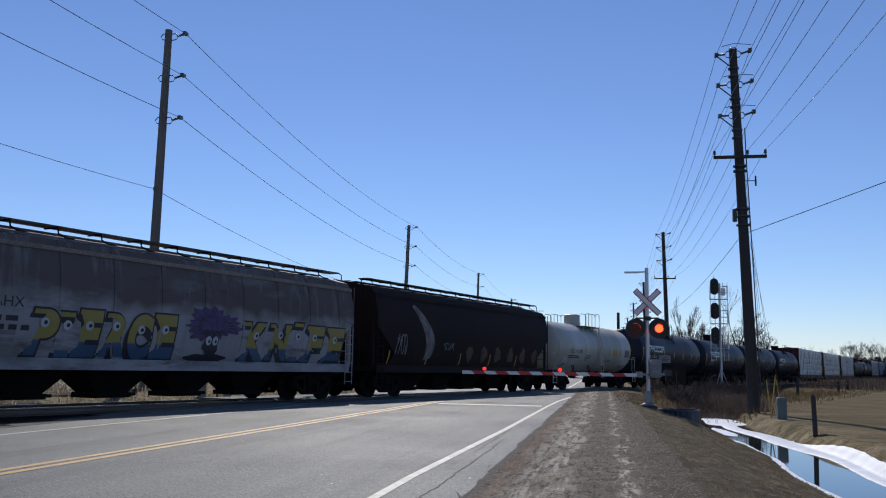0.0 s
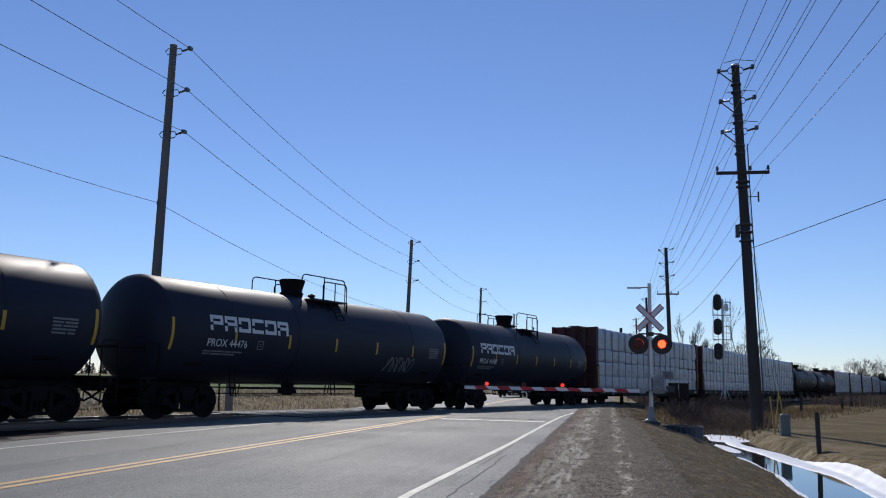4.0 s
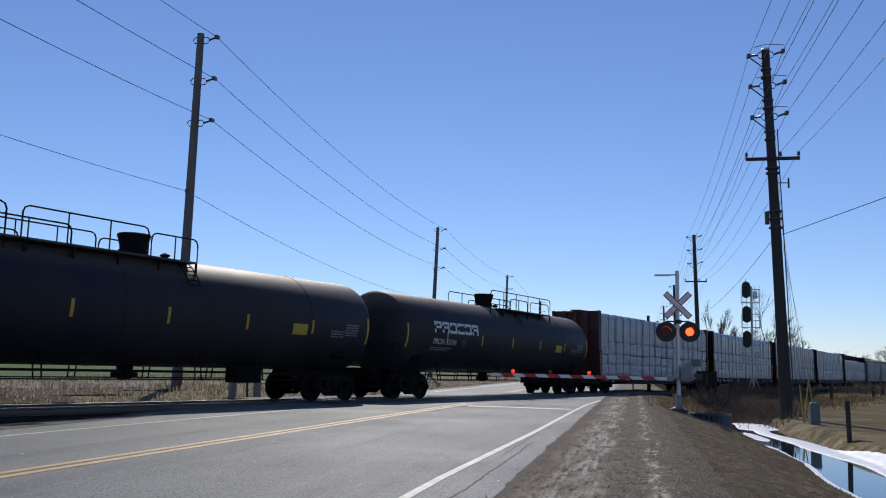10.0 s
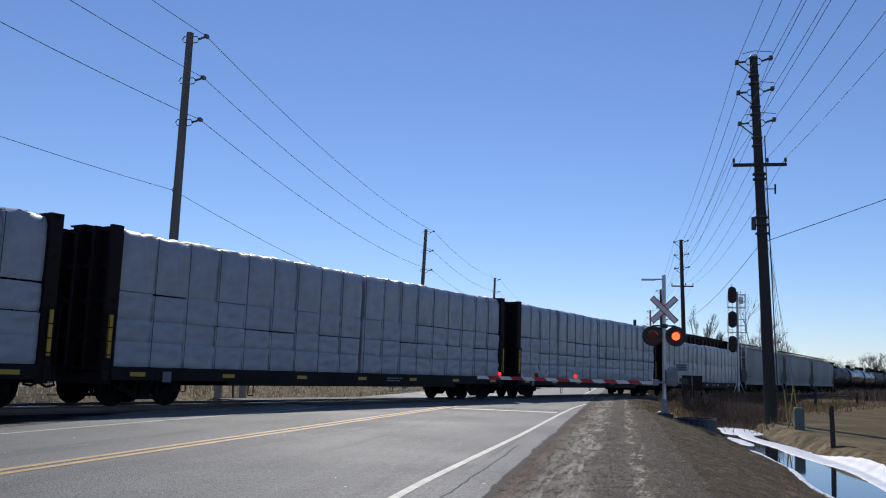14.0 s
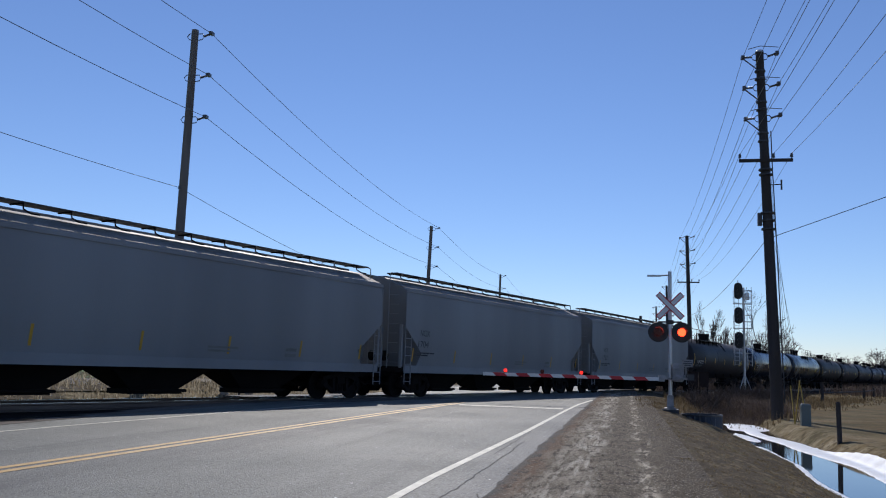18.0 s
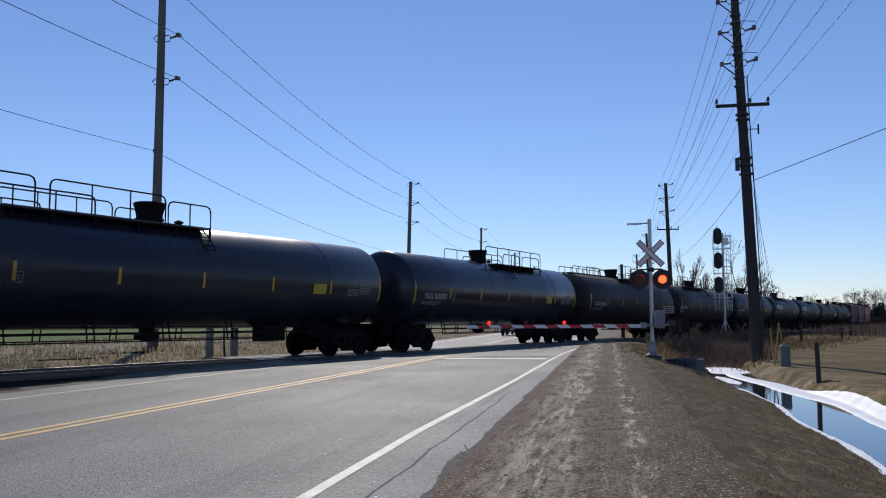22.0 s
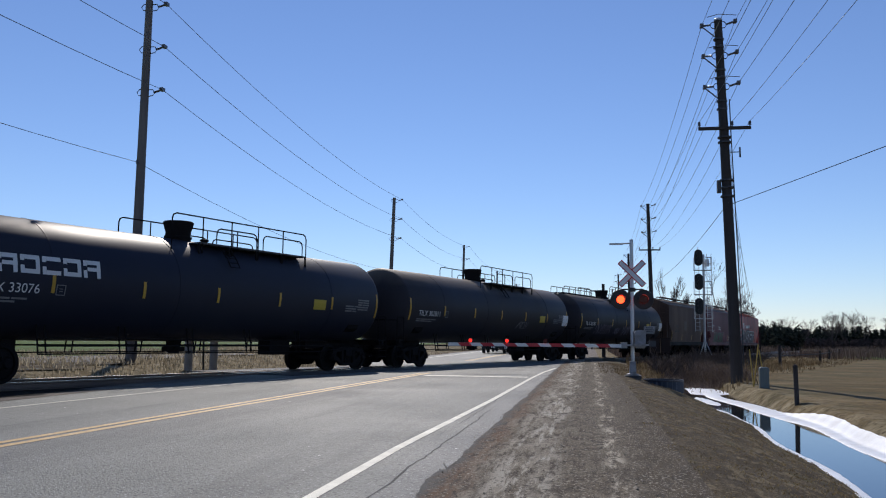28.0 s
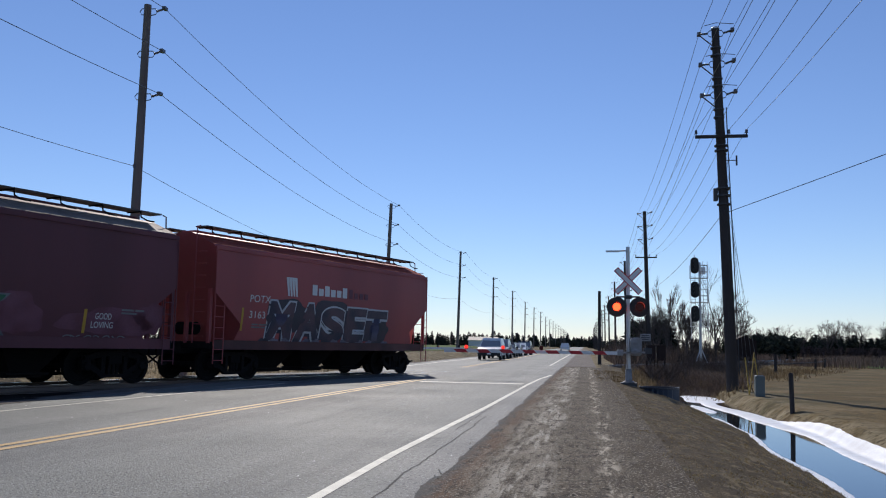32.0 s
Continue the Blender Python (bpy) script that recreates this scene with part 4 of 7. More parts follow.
                    y = sy * math.sqrt(R * R - (z - zc) ** 2)
                    ring.append([Vector((x - 0.045, y + sy * 0.01, z)), Vector((x + 0.045, y + sy * 0.01, z)), Vector((x + 0.045, y - sy * 0.004, z)), Vector((x - 0.045, y - sy * 0.004, z))])
                mb.loft(ring)
                part("reflective_strip", mb, M_REFLECT, w)
    w["round"], w["mid"] = R, zc
    return w


def hopper_section(kind):
    """Half section of the body, from sill to roof: (y, z)."""
    if kind == "round":
        return [(1.35, 1.12), (1.5, 1.5), (1.6, 2.1), (1.62, 2.7), (1.58, 3.3), (1.45, 3.85), (1.3, 4.12), (0.6, 4.32)]
    return [(1.42, 1.12), (1.46, 1.16), (1.56, 1.9), (1.6, 2.6), (1.6, 3.5), (1.57, 3.9), (1.46, 4.04), (0.55, 4.44)]


def densify(sec, levels):
    """Adds points to a section at the given heights."""
    out = []
    for (y0, z0), (y1, z1) in zip(sec, sec[1:]):
        out.append((y0, z0))
        for z in sorted(levels):
            if z0 + 0.02 < z < z1 - 0.02:
                out.append((y0 + (y1 - y0) * (z - z0) / (z1 - z0), z))
    return out + [sec[-1]]


def side_at(sec, z):
    for (y0, z0), (y1, z1) in zip(sec, sec[1:]):
        if z0 <= z <= z1:
            return y0 + (y1 - y0) * (z - z0) / (z1 - z0)
    return sec[0][0] if z < sec[0][1] else sec[-1][0]


def hopper_wagon(name, label, L, mat, kind="straight", bays=4, roof=None, ribs=0, tall=0.0, proud=0.06, sill=None, chord=None):
    """A covered hopper: full-length body with raked lower ends, bays underneath, roof walkway, ladders, end cages."""
    w = thing(name, label, "railway wagon", "wagons of the passing train")
    half = L / 2 - 0.75
    sec = [(y, z + tall * smooth(1.5, 3.4, z)) for y, z in hopper_section(kind)]
    zr = 2.62                              # where the raked ends start
    sec = densify(sec, (zr, zr - 0.95))
    rings = []
    n = len(sec)

    def ring(x_of):
        out = []
        for sgn in (1, -1):
            seq = sec if sgn > 0 else list(reversed(sec))
            out += [Vector((x_of(z), -sgn * y, z)) for y, z in seq]
        return out

    def endx(z):
        if z > zr:
            return half
        return half - 1.25 * (zr - z) / 0.95 if z > zr - 0.95 else half - 1.25 + 0.45 * (zr - 0.95 - z) / 0.9

    def mid(z):
        return half - 1.6
    rings = [ring(lambda z: -endx(z)), ring(lambda z: -mid(z)), ring(lambda z: 0.0), ring(lambda z: mid(z)), ring(lambda z: endx(z))]
    body = part("body", MB().loft(rings), mat, w, smooth=28)
    top = sec[-1][1]
    # top and side sills
    for sy in (-1, 1):
        mb = MB().box(-half, half, sy * sec[-3][0] - 0.035, sy * sec[-3][0] + 0.05, sec[-3][1] - 0.02, sec[-3][1] + 0.09)
        part("top_chord", mb, chord or mat, w)
        mb = MB()
        mb.box(-half + 0.1, half - 0.1, min(sy * 1.36, sy * 1.5), max(sy * 1.36, sy * 1.5), 1.0, 1.13)
        mb.box(-half + 0.1, half - 0.1, min(sy * 1.5, sy * 1.54), max(sy * 1.5, sy * 1.54), 0.92, 1.2)
        part("side_sill", mb, sill or mat, w)
    if ribs:
        for k in range(ribs):
            x = (-0.93 + 1.86 * k / (ribs - 1)) * (half - 0.3)
            for sy in (-1, 1):
                mb = MB()
                for (y0, z0), (y1, z1) in zip(sec[1:-2], sec[2:-1]):
                    mb.bar((x, -sy * (y0 + proud / 3), z0), (x, -sy * (y1 + proud / 3), z1), 0.07, proud)
                part("rib", mb, mat, w)
    # roof, hatches and walkway
    if roof:
        mb = MB()
        for sy in (-1, 1):
            mb.add([(-half, sy * sec[-2][0], sec[-2][1] + 0.012), (half, sy * sec[-2][0], sec[-2][1] + 0.012), (half, sy * 0.5, top + 0.02), (-half, sy * 0.5, top + 0.02)], [(0, 1, 2, 3)])
        part("roof_sheet", mb, roof, w)
    mb = MB().box(-half + 0.4, half - 0.4, -0.3, 0.3, top - 0.02, top + 0.12)
    part("hatch_cover", mb, mat, w)
    for sy in (-1, 1):
        mb = MB().box(-half + 0.15, half - 0.15, sy * 0.78 - 0.24, sy * 0.78 + 0.24, top + 0.16, top + 0.2)
        part("walkway", mb, M_WALKWAY, w)
        k = -half + 0.3
        while k < half - 0.2:
            if "bracket" not in M_WAGON:
                mb = MB()
                mb.path([(0, -0.02, 0.17), (0, -0.05, 0.0), (0.12, -0.16, -0.09), (0.34, -0.2, -0.1)], 0.022, 5)
                mb.bar((0, 0.5, 0.15), (0, -0.03, 0.15), 0.04)
                M_WAGON["bracket"] = mb.mesh("walkway_bracket", M_UNDER)
            part("walkway_bracket", M_WAGON["bracket"], None, w, m=pose(k, sy * 1.04, top, 0, 0, 0 if sy < 0 else 180))
            k += 1.28
    # bays under the floor
    span = (2 * half - 5.4) / bays
    for k in range(bays):
        xc = -half + 2.7 + span * (k + 0.5)
        mb = MB()
        wide, nar = span / 2 * 0.95, span * 0.2
        up = [(-wide, -0.8, 1.04), (wide, -0.8, 1.04), (wide, 0.8, 1.04), (-wide, 0.8, 1.04)]
        lo = [(-nar, -0.4, 0.32), (nar, -0.4, 0.32), (nar, 0.4, 0.32), (-nar, 0.4, 0.32)]
        mb.loft([[Vector(p) for p in lo], [Vector(p) for p in up]])
        mb.box(-nar - 0.08, nar + 0.08, -0.46, 0.46, 0.18, 0.32)
        mb.rod((-nar - 0.18, -0.5, 0.27), (nar + 0.18, -0.5, 0.27), 0.045, n=8)
        part("hopper_bay", mb, M_UNDER, w, m=pose(xc, 0, 0))
    for sx in (-1, 1):
        mb = MB()
        xe = sx * half
        mb.box(min(sx * (half - 3.2), sx * (L / 2 - 0.5)), max(sx * (half - 3.2), sx * (L / 2 - 0.5)), -0.32, 0.32, 0.78, 1.1)
        mb.box(min(xe, xe - sx * 0.12), max(xe, xe - sx * 0.12), -1.48, 1.48, 0.95, 1.15)
        part("end_sill", mb, M_UNDER, w)
        for sy in (-1, 1):
            part("end_post", MB().box(xe - 0.05, xe + 0.05, sy * 1.42 - 0.05, sy * 1.42 + 0.05, 1.1, zr + 0.1), mat, w)
            part("end_post", MB().bar((xe, sy * 0.5, 1.1), (xe, sy * 0.5, zr), 0.1), mat, w)
        for sy in (-1, 1):
            mb = MB()
            for q in (0.02, 0.42):
                mb.rod((xe - sx * q, sy * 1.6, 0.5), (xe - sx * q, sy * 1.6, 3.9 if q < 0.1 else 2.3), 0.018, n=6)
            ladder = part("ladder", mb, mat, w)
            for k in range(6):
                part("rung", rung_mesh(mat), None, ladder, m=pose(min(xe - sx * 0.02, xe - sx * 0.42), sy * 1.6, 0.6 + 0.32 * k))
            mb = MB().path([(xe, sy * 0.9, top + 0.18), (xe + sx * 0.12, sy * 0.9, top + 0.15), (xe + sx * 0.14, sy * 0.9, top - 0.25), (xe + sx * 0.14, sy * 0.9, 1.1)], 0.02)
            rail = part("end_ladder" if sy < 0 else "grab_rail", mb, mat, w)
            if sy < 0:
                for k in range(9):
                    part("rung", rung_mesh(mat), None, rail, m=pose(xe + sx * 0.13, -1.32, 1.3 + 0.36 * k, 0, 0, 90))
        mb = MB()
        mb.rod((xe - sx * 0.55, -0.35, 1.55), (xe - sx * 0.55, 0.35, 1.55), 0.2, n=14)
        part("brake_cylinder", mb, M_UNDER, w)
        add_coupler(w, sx * (L / 2 - 0.3), sx)
        add_truck(w, sx * (half - 1.55))
    w["roofline"] = top
    SECTIONS[w.name] = sec
    return w


PACKS = {}


def pack_mesh(wd, ht, k, high):
    """One wrapped pack of boards: soft corners, folds and sag in the film; the top pack has a crumpled crown."""
    key = (round(wd, 2), round(ht, 2), k, high)
    if key not in PACKS:
        rnd = random.Random(k * 7 + 1)
        n = 9
        mb = MB()
        fold = rnd.uniform(-0.4, 0.4)
        for j in range(n):
            for i in range(n):
                u, v = i / (n - 1), j / (n - 1)
                e = 0.035 if i in (0, n - 1) else 0.0
                e += 0.02 if j in (0, n - 1) else 0.0
                e += 0.09 * max(0.0, v - 0.86) / 0.14 if high else 0.0
                y = e + 0.035 * noise.noise(Vector((u * 3 + k, v * 3 + fold, k * 2.3))) + 0.022 * noise.noise(Vector((u * 9, v * 5 + u * 4 * fold, k)))
                mb.v.append((-wd / 2 + wd * u, y, ht * v + (0.07 * noise.noise(Vector((u * 4, k, 3))) + 0.03 * math.sin(u * 3.14) if high and j == n - 1 else 0)))
        mb.f = [(j * n + i, j * n + i + 1, j * n + i + n + 1, j * n + i + n) for j in range(n - 1) for i in range(n - 1)]
        d, q = 1.05, len(mb.v)
        for i in range(n):
            mb.v.append((-wd / 2 + wd * i / (n - 1), 0.5, ht + (0.11 + 0.07 * noise.noise(Vector((i * 0.9, k, 7))) if high else 0)))
        for i in range(n):
            mb.v.append((-wd / 2 + wd * i / (n - 1), d, ht))
        t0 = (n - 1) * n
        for base0, base1 in ((t0, q), (q, q + n)):
            mb.f += [(base0 + i, base0 + i + 1, base1 + i + 1, base1 + i) for i in range(n - 1)]
        b0 = len(mb.v)
        mb.v += [(-wd / 2, d, 0), (wd / 2, d, 0)]
        mb.f += [tuple([j * n for j in range(n)] + [q, q + n, b0]), tuple(reversed([j * n + n - 1 for j in range(n)] + [q + n - 1, q + 2 * n - 1, b0 + 1]))]
        PACKS[key] = mb.mesh("lumber_pack", M_WRAP, 55)
    return PACKS[key]


def beam_wagon(name, label, L, mat=None, tiers=(1.0, 1.64, 2.22, 2.93, 4.47), top=4.64, seed=0, split=9):
    """A centre-beam flat wagon: deck, two end bulkheads, the lattice down the middle, packs of wrapped lumber."""
    mat = mat or M_OXIDE
    w = thing(name, label, "railway wagon", "wagons of the passing train")
    rnd = random.Random(seed)
    load = tiers[-1]
    half = L / 2 - 0.7
    part("deck", MB().box(-half, half, -1.37, 1.37, 0.88, 0.98), M_UNDER, w)
    for sy in (-1, 1):
        mb = MB()
        mb.box(-half, half, sy * 1.42 - 0.05, sy * 1.42 + 0.05, 0.66, 0.99)
        mb.box(-half * 0.6, half * 0.6, sy * 1.42 - 0.04, sy * 1.42 + 0.04, 0.54, 0.66)
        part("side_sill", mb, M_SILL, w)
        for x in (-half * 0.52, half * 0.55):
            mb = MB().path([(x, sy * 1.44, 0.55), (x, sy * 1.44, 0.27), (x + 0.02, sy * 1.44, 0.25), (x + 0.2, sy * 1.44, 0.25), (x + 0.22, sy * 1.44, 0.27), (x + 0.22, sy * 1.44, 0.55)], 0.018)
            part("stirrup", mb, M_UNDER, w)
    part("centre_sill", MB().box(-half, half, -0.3, 0.3, 0.5, 0.88), M_UNDER, w)
    mb = MB()
    mb.box(-half, half, -0.16, 0.16, top - 0.2, top)
    mb.box(-half, half, -0.3, 0.3, top - 0.05, top)
    part("top_chord", mb, mat, w)
    cols = 18
    x0 = half - 0.36
    colw = 2 * x0 / cols
    for k in range(cols + 1):
        x = -x0 + colw * k
        wd = 0.1 if k % 2 else 0.16
        mb = MB()
        mb.box(x - wd, x + wd, -0.18, 0.18, 0.98, top - 0.2)
        mb.add([(x - wd, -0.2, top - 0.75), (x + wd, -0.2, top - 0.75), (x + wd * 1.9, -0.2, top - 0.2), (x - wd * 1.9, -0.2, top - 0.2), (x - wd, 0.2, top - 0.75), (x + wd, 0.2, top - 0.75), (x + wd * 1.9, 0.2, top - 0.2), (x - wd * 1.9, 0.2, top - 0.2)],
               [(0, 1, 2, 3), (4, 7, 6, 5), (0, 3, 7, 4), (1, 5, 6, 2), (0, 4, 5, 1), (3, 2, 6, 7)])
        part("beam_post", mb, mat, w)
        if k < cols and load < 4.2:
            mb = MB()
            mb.rod((x + 0.2, -0.1, top - 1.1), (x + colw - 0.2, -0.1, top - 0.2), 0.01, n=5)
            mb.rod((x + 0.2, -0.1, top - 0.2), (x + colw - 0.2, -0.1, top - 1.1), 0.01, n=5)
            part("tie_cable", mb, M_UNDER, w)
    for sx in (-1, 1):
        xb = sx * (half - 0.34)
        bulk = part("bulkhead", MB().box(min(xb, xb + sx * 0.08), max(xb, xb + sx * 0.08), -1.42, 1.42, 0.74, top - 0.06), mat, w)
        for y in (-1.36, -0.68, 0.0, 0.68, 1.36):
            part("upright", MB().box(min(xb + sx * 0.08, xb + sx * 0.34), max(xb + sx * 0.08, xb + sx * 0.34), y - 0.06, y + 0.06, 0.74, top - 0.06), mat, bulk)
        for z in (1.75, 2.65, 3.55, top - 0.14):
            part("crossbar", MB().box(min(xb + sx * 0.08, xb + sx * 0.22), max(xb + sx * 0.08, xb + sx * 0.22), -1.42, 1.42, z - 0.06, z + 0.06), mat, bulk)
        part("end_sill", MB().box(min(xb, sx * half), max(xb, sx * half), -1.36, 1.36, 0.56, 0.83), mat, w)
        for sy in (-1, 1):
            mb = MB()
            for q in (0.1, 0.4):
                mb.rod((xb + sx * q, sy * 1.5, 0.5), (xb + sx * q, sy * 1.5, 2.4), 0.018, n=6)
            for k in range(6):
                mb.rod((xb + sx * 0.1, sy * 1.5, 0.6 + 0.34 * k), (xb + sx * 0.4, sy * 1.5, 0.6 + 0.34 * k), 0.015, n=6)
            part("ladder", mb, M_UNDER, w)
        part("reflective_strip", MB().box(xb + sx * 0.2 - 0.05, xb + sx * 0.2 + 0.05, -1.49, -1.425, 1.2, 2.3), M_REFLECT, w)
        add_coupler(w, sx * (L / 2 - 0.3), sx)
        add_truck(w, sx * (half - 1.75))
    gap = 0.2
    for k in range(cols):
        x = -x0 + (colw - gap / cols) * (k + 0.5) + (gap if k >= split else 0)
        lift = rnd.choice((0, 0, 0.03, 0.06, 0.1))
        jog = rnd.uniform(-0.02, 0.02)
        for j, (z0, z1) in enumerate(zip(tiers, tiers[1:])):
            high = j == len(tiers) - 2
            part("lumber_pack", pack_mesh(colw - 0.014, z1 - z0 - rnd.choice((0.0, 0.012, 0.03, 0.045)) * (z0 > 1.5), (k * 5 + j * 3 + seed * 2) % 11, high), None, w, m=pose(x, -1.37 + jog + rnd.uniform(-0.025, 0.02), z0))
        xs = x - colw / 2 + 0.01
        mb = MB()
        mb.path([(xs, -1.402, 0.98), (xs + rnd.uniform(-0.01, 0.01), -1.404, 2.5), (xs, -1.402, load - 0.06), (xs, -1.34, load - 0.01), (xs, -0.9, load + 0.03)], 0.011, 4)
        part("strap", mb, M_STRAP, w)
    mb = MB()
    mb.box(-x0, -0.1, 0.25, 1.34, 0.98, load - 0.05)
    mb.box(0.1, x0, 0.25, 1.34, 0.98, load - 0.05)
    part("far_side_load", mb, M_WRAP, w)
    for k in range(7):
        x = (-0.9 + 1.8 * k / 6) * half
        part("reflective_strip", MB().box(x - 0.24, x + 0.24, -1.485, -1.472, 0.76, 0.87), M_REFLECT, w)
    return w


BLACK_TANK = "black tank wagon with white lettering and a railed top platform"
DUSTY_TANK = "dusty black tank wagon with a railed top platform"
LUMBER = "centre-beam flat wagon stacked with white-wrapped lumber packs"
GREYHOP = "light grey covered hopper wagon with a roof walkway"
train = []


def add_wagon(s0, s1, build, *args, **kw):
    w = build(*args[:2], s1 - s0, *args[2:], **kw)
    train.append(((s0 + s1) / 2, w))
    return w

# the wagons, from first to last: where each begins along the track when the clip starts, and the end of the last
ENDS = (8.6, 25.9, 42.95, 57.3, 74.55, 91.85, 109.0, 124.9, 149.25, 172.6, 195.55, 215.45, 234.7, 257.6, 279.9, 302.9, 325.1, 348.9, 368.3, 386.5, 406.1, 425.9, 445.85, 464.8, 483.8, 503.2, 522.7, 541.4, 560.65, 580.15, 599.65, 613.1, 626.1, 640.0)
ends = list(zip(ENDS, ENDS[1:]))
hop_a = add_wagon(*ends[0], hopper_wagon, "covered_hopper", "weathered grey covered hopper wagon with large painted graffiti letters", M_OLD_GREY, kind="round", bays=4, roof=M_ROOF_DULL, ribs=10, proud=0.024, tall=-0.08, chord=M_ROOF_DULL)
hop_b = add_wagon(*ends[1], hopper_wagon, "covered_hopper", "dark brown covered hopper wagon with a white swoosh", M_BROWN_HOP, kind="round", bays=4, tall=-0.08)
tank_w = add_wagon(*ends[2], tank_wagon, "tank_wagon", "off-white tank wagon with a railed top platform", M_WHITE_TANK, R=1.42, zc=2.42, style="white", trim=M_WHITE_TRIM)
tanks_p = [add_wagon(*e, tank_wagon, "tank_wagon", BLACK_TANK, M_BLACK, R=1.53, zc=2.48) for e in ends[3:7]]
beams_a = [add_wagon(*e, beam_wagon, "lumber_wagon", LUMBER, tiers=(1.0, 1.72, 2.6, 3.32, 4.53), top=4.68, seed=i, split=10) for i, e in enumerate(ends[7:10])]
tanks_q = [add_wagon(*ends[10], tank_wagon, "tank_wagon", DUSTY_TANK, M_DUSTY_SUNLIT, style="stepped", R=1.53, zc=2.53, man=-0.1),
           add_wagon(*ends[11], tank_wagon, "tank_wagon", DUSTY_TANK, M_DUSTY_SUNLIT, style="right", R=1.53, zc=2.53, man=-0.1)]
beams_b = [add_wagon(*e, beam_wagon, "lumber_wagon", LUMBER, m_, seed=i + 3, split=10 if i == 0 else 9) for i, (e, m_) in enumerate(zip(ends[12:16], (M_OXIDE, M_BROWN_HOP, M_BROWN_HOP, M_BROWN_HOP)))]
beams_c = [add_wagon(*ends[16], beam_wagon, "lumber_wagon", "centre-beam flat wagon stacked with white-wrapped lumber below its bare top chord", tiers=(1.0, 2.4, 3.82), top=4.76, seed=9, mat=M_BROWN_HOP)]
hops_g = [add_wagon(*e, hopper_wagon, "covered_hopper", GREYHOP, M_GREY_HOP, bays=3, roof=M_ROOF, tall=h) for e, h in zip(ends[17:20], (0.06, 0.06, 0.06))]
LATE = ((M_DUSTY_SUNLIT, "stepped"), (M_BLUEBLACK, "stepped"), (M_BLUEBLACK, "right"), (M_DUSTY_SUNLIT, "long"), (M_DUSTY_SUNLIT, "stepped"), (M_BLACK, "right"), (M_BLACK, "stepped"), (M_BLACK, "right"), (M_DUSTY_SUNLIT, "right"), (M_DUSTY_SUNLIT, "long"))
tanks_r = [add_wagon(*e, tank_wagon, "tank_wagon", DUSTY_TANK if m_ is M_DUSTY_SUNLIT else BLACK_TANK, m_, style=st, R=1.53, zc=2.53, man=-0.25 if st == "right" else -0.7) for e, (m_, st) in zip(ends[20:30], LATE)]
hop_tan = add_wagon(*ends[30], hopper_wagon, "covered_hopper", "dull brown covered hopper wagon with raised side ribs", M_TAN_HOP, bays=3, tall=0.09, sill=M_SILL, roof=M_ROOF_DULL)
hop_maroon = add_wagon(*ends[31], hopper_wagon, "covered_hopper", "faded maroon covered hopper wagon with green graffiti", M_MAROON_HOP, bays=3, roof=M_ROOF_DULL, tall=0.09)
hop_red = add_wagon(*ends[32], hopper_wagon, "covered_hopper", "red covered hopper wagon with dark graffiti, last of the train", M_RED_HOP, bays=3, roof=M_ROOF_RED, sill=M_OXIDE)


# ---------------------------------------------------------------- paint on the wagons
def on_side(w, mesh_or_mb, name, mat, x, z, lift=0.012, label=""):
    """Lays a flat mesh (local x-z plane) on the near side of a wagon, bent to the side's shape."""
    me = mesh_or_mb if not isinstance(mesh_or_mb, MB) else mesh_or_mb.mesh(name, mat)
    if "round" in w:
        R, zc = w["round"], w["mid"]

        def depth(q):
            return math.sqrt(max(0.1, R * R - (q - zc) ** 2))
    elif w.name in SECTIONS:
        sec = SECTIONS[w.name]

        def depth(q):
            return side_at(sec, q)
    else:
        def depth(q):
            return 1.472
    for v in me.vertices:
        v.co.x, v.co.z = v.co.x + x, v.co.z + z
        v.co.y = -depth(v.co.z) - lift - v.co.y
    return part(name, me, mat, w, label)


def text_mesh(text, width, height, offset=0.0, shear=0.0):
    cu = bpy.data.curves.new("text", "FONT")
    cu.body, cu.size, cu.align_x, cu.offset, cu.shear = text, 1.0, "LEFT", offset, shear
    tmp = bpy.data.objects.new("text", cu)
    me = bpy.data.meshes.new_from_object(tmp)
    bpy.data.objects.remove(tmp)
    xs, ys = [v.co.x for v in me.vertices], [v.co.y for v in me.vertices]
    fx, fz = width / (max(xs) - min(xs)), height / (max(ys) - min(ys))
    x0, y0 = min(xs), min(ys)
    for v in me.vertices:
        v.co = ((v.co.x - x0) * fx, 0, (v.co.y - y0) * fz)
    me.materials.clear()
    return me


def write(w, text, x, z, width, height, mat=None, name="lettering", lift=0.014, offset=0.0, shear=0.0, label=""):
    mat = mat or M_MARK
    me = text_mesh(text, width, height, offset, shear)
    me.materials.append(mat)
    return on_side(w, me, name, mat, x, z, lift, label)


def bars(w, x, z, rows, height, mat=None, name="small_print"):
    """Print too small to read: plain bars."""
    mb = MB()
    for i, runs in enumerate(rows):
        q = 0.0
        for run in runs:
            mb.box(q, q + run, -0.002, 0.002, -i * height * 1.7, -i * height * 1.7 + height)
            q += run + height * 0.9
    on_side(w, mb, name, mat or M_FAINT, x, z)


def plate(w, x, z, width, height, mat, name="placard", label=""):
    mb = MB()
    n = 3
    mb.v = [(width * i, -0.002, height * j / n) for j in range(n + 1) for i in (0, 1)]
    mb.f = [(2 * j, 2 * j + 1, 2 * j + 3, 2 * j + 2) for j in range(n)]
    return on_side(w, mb, name, mat, x, z, 0.012, label)


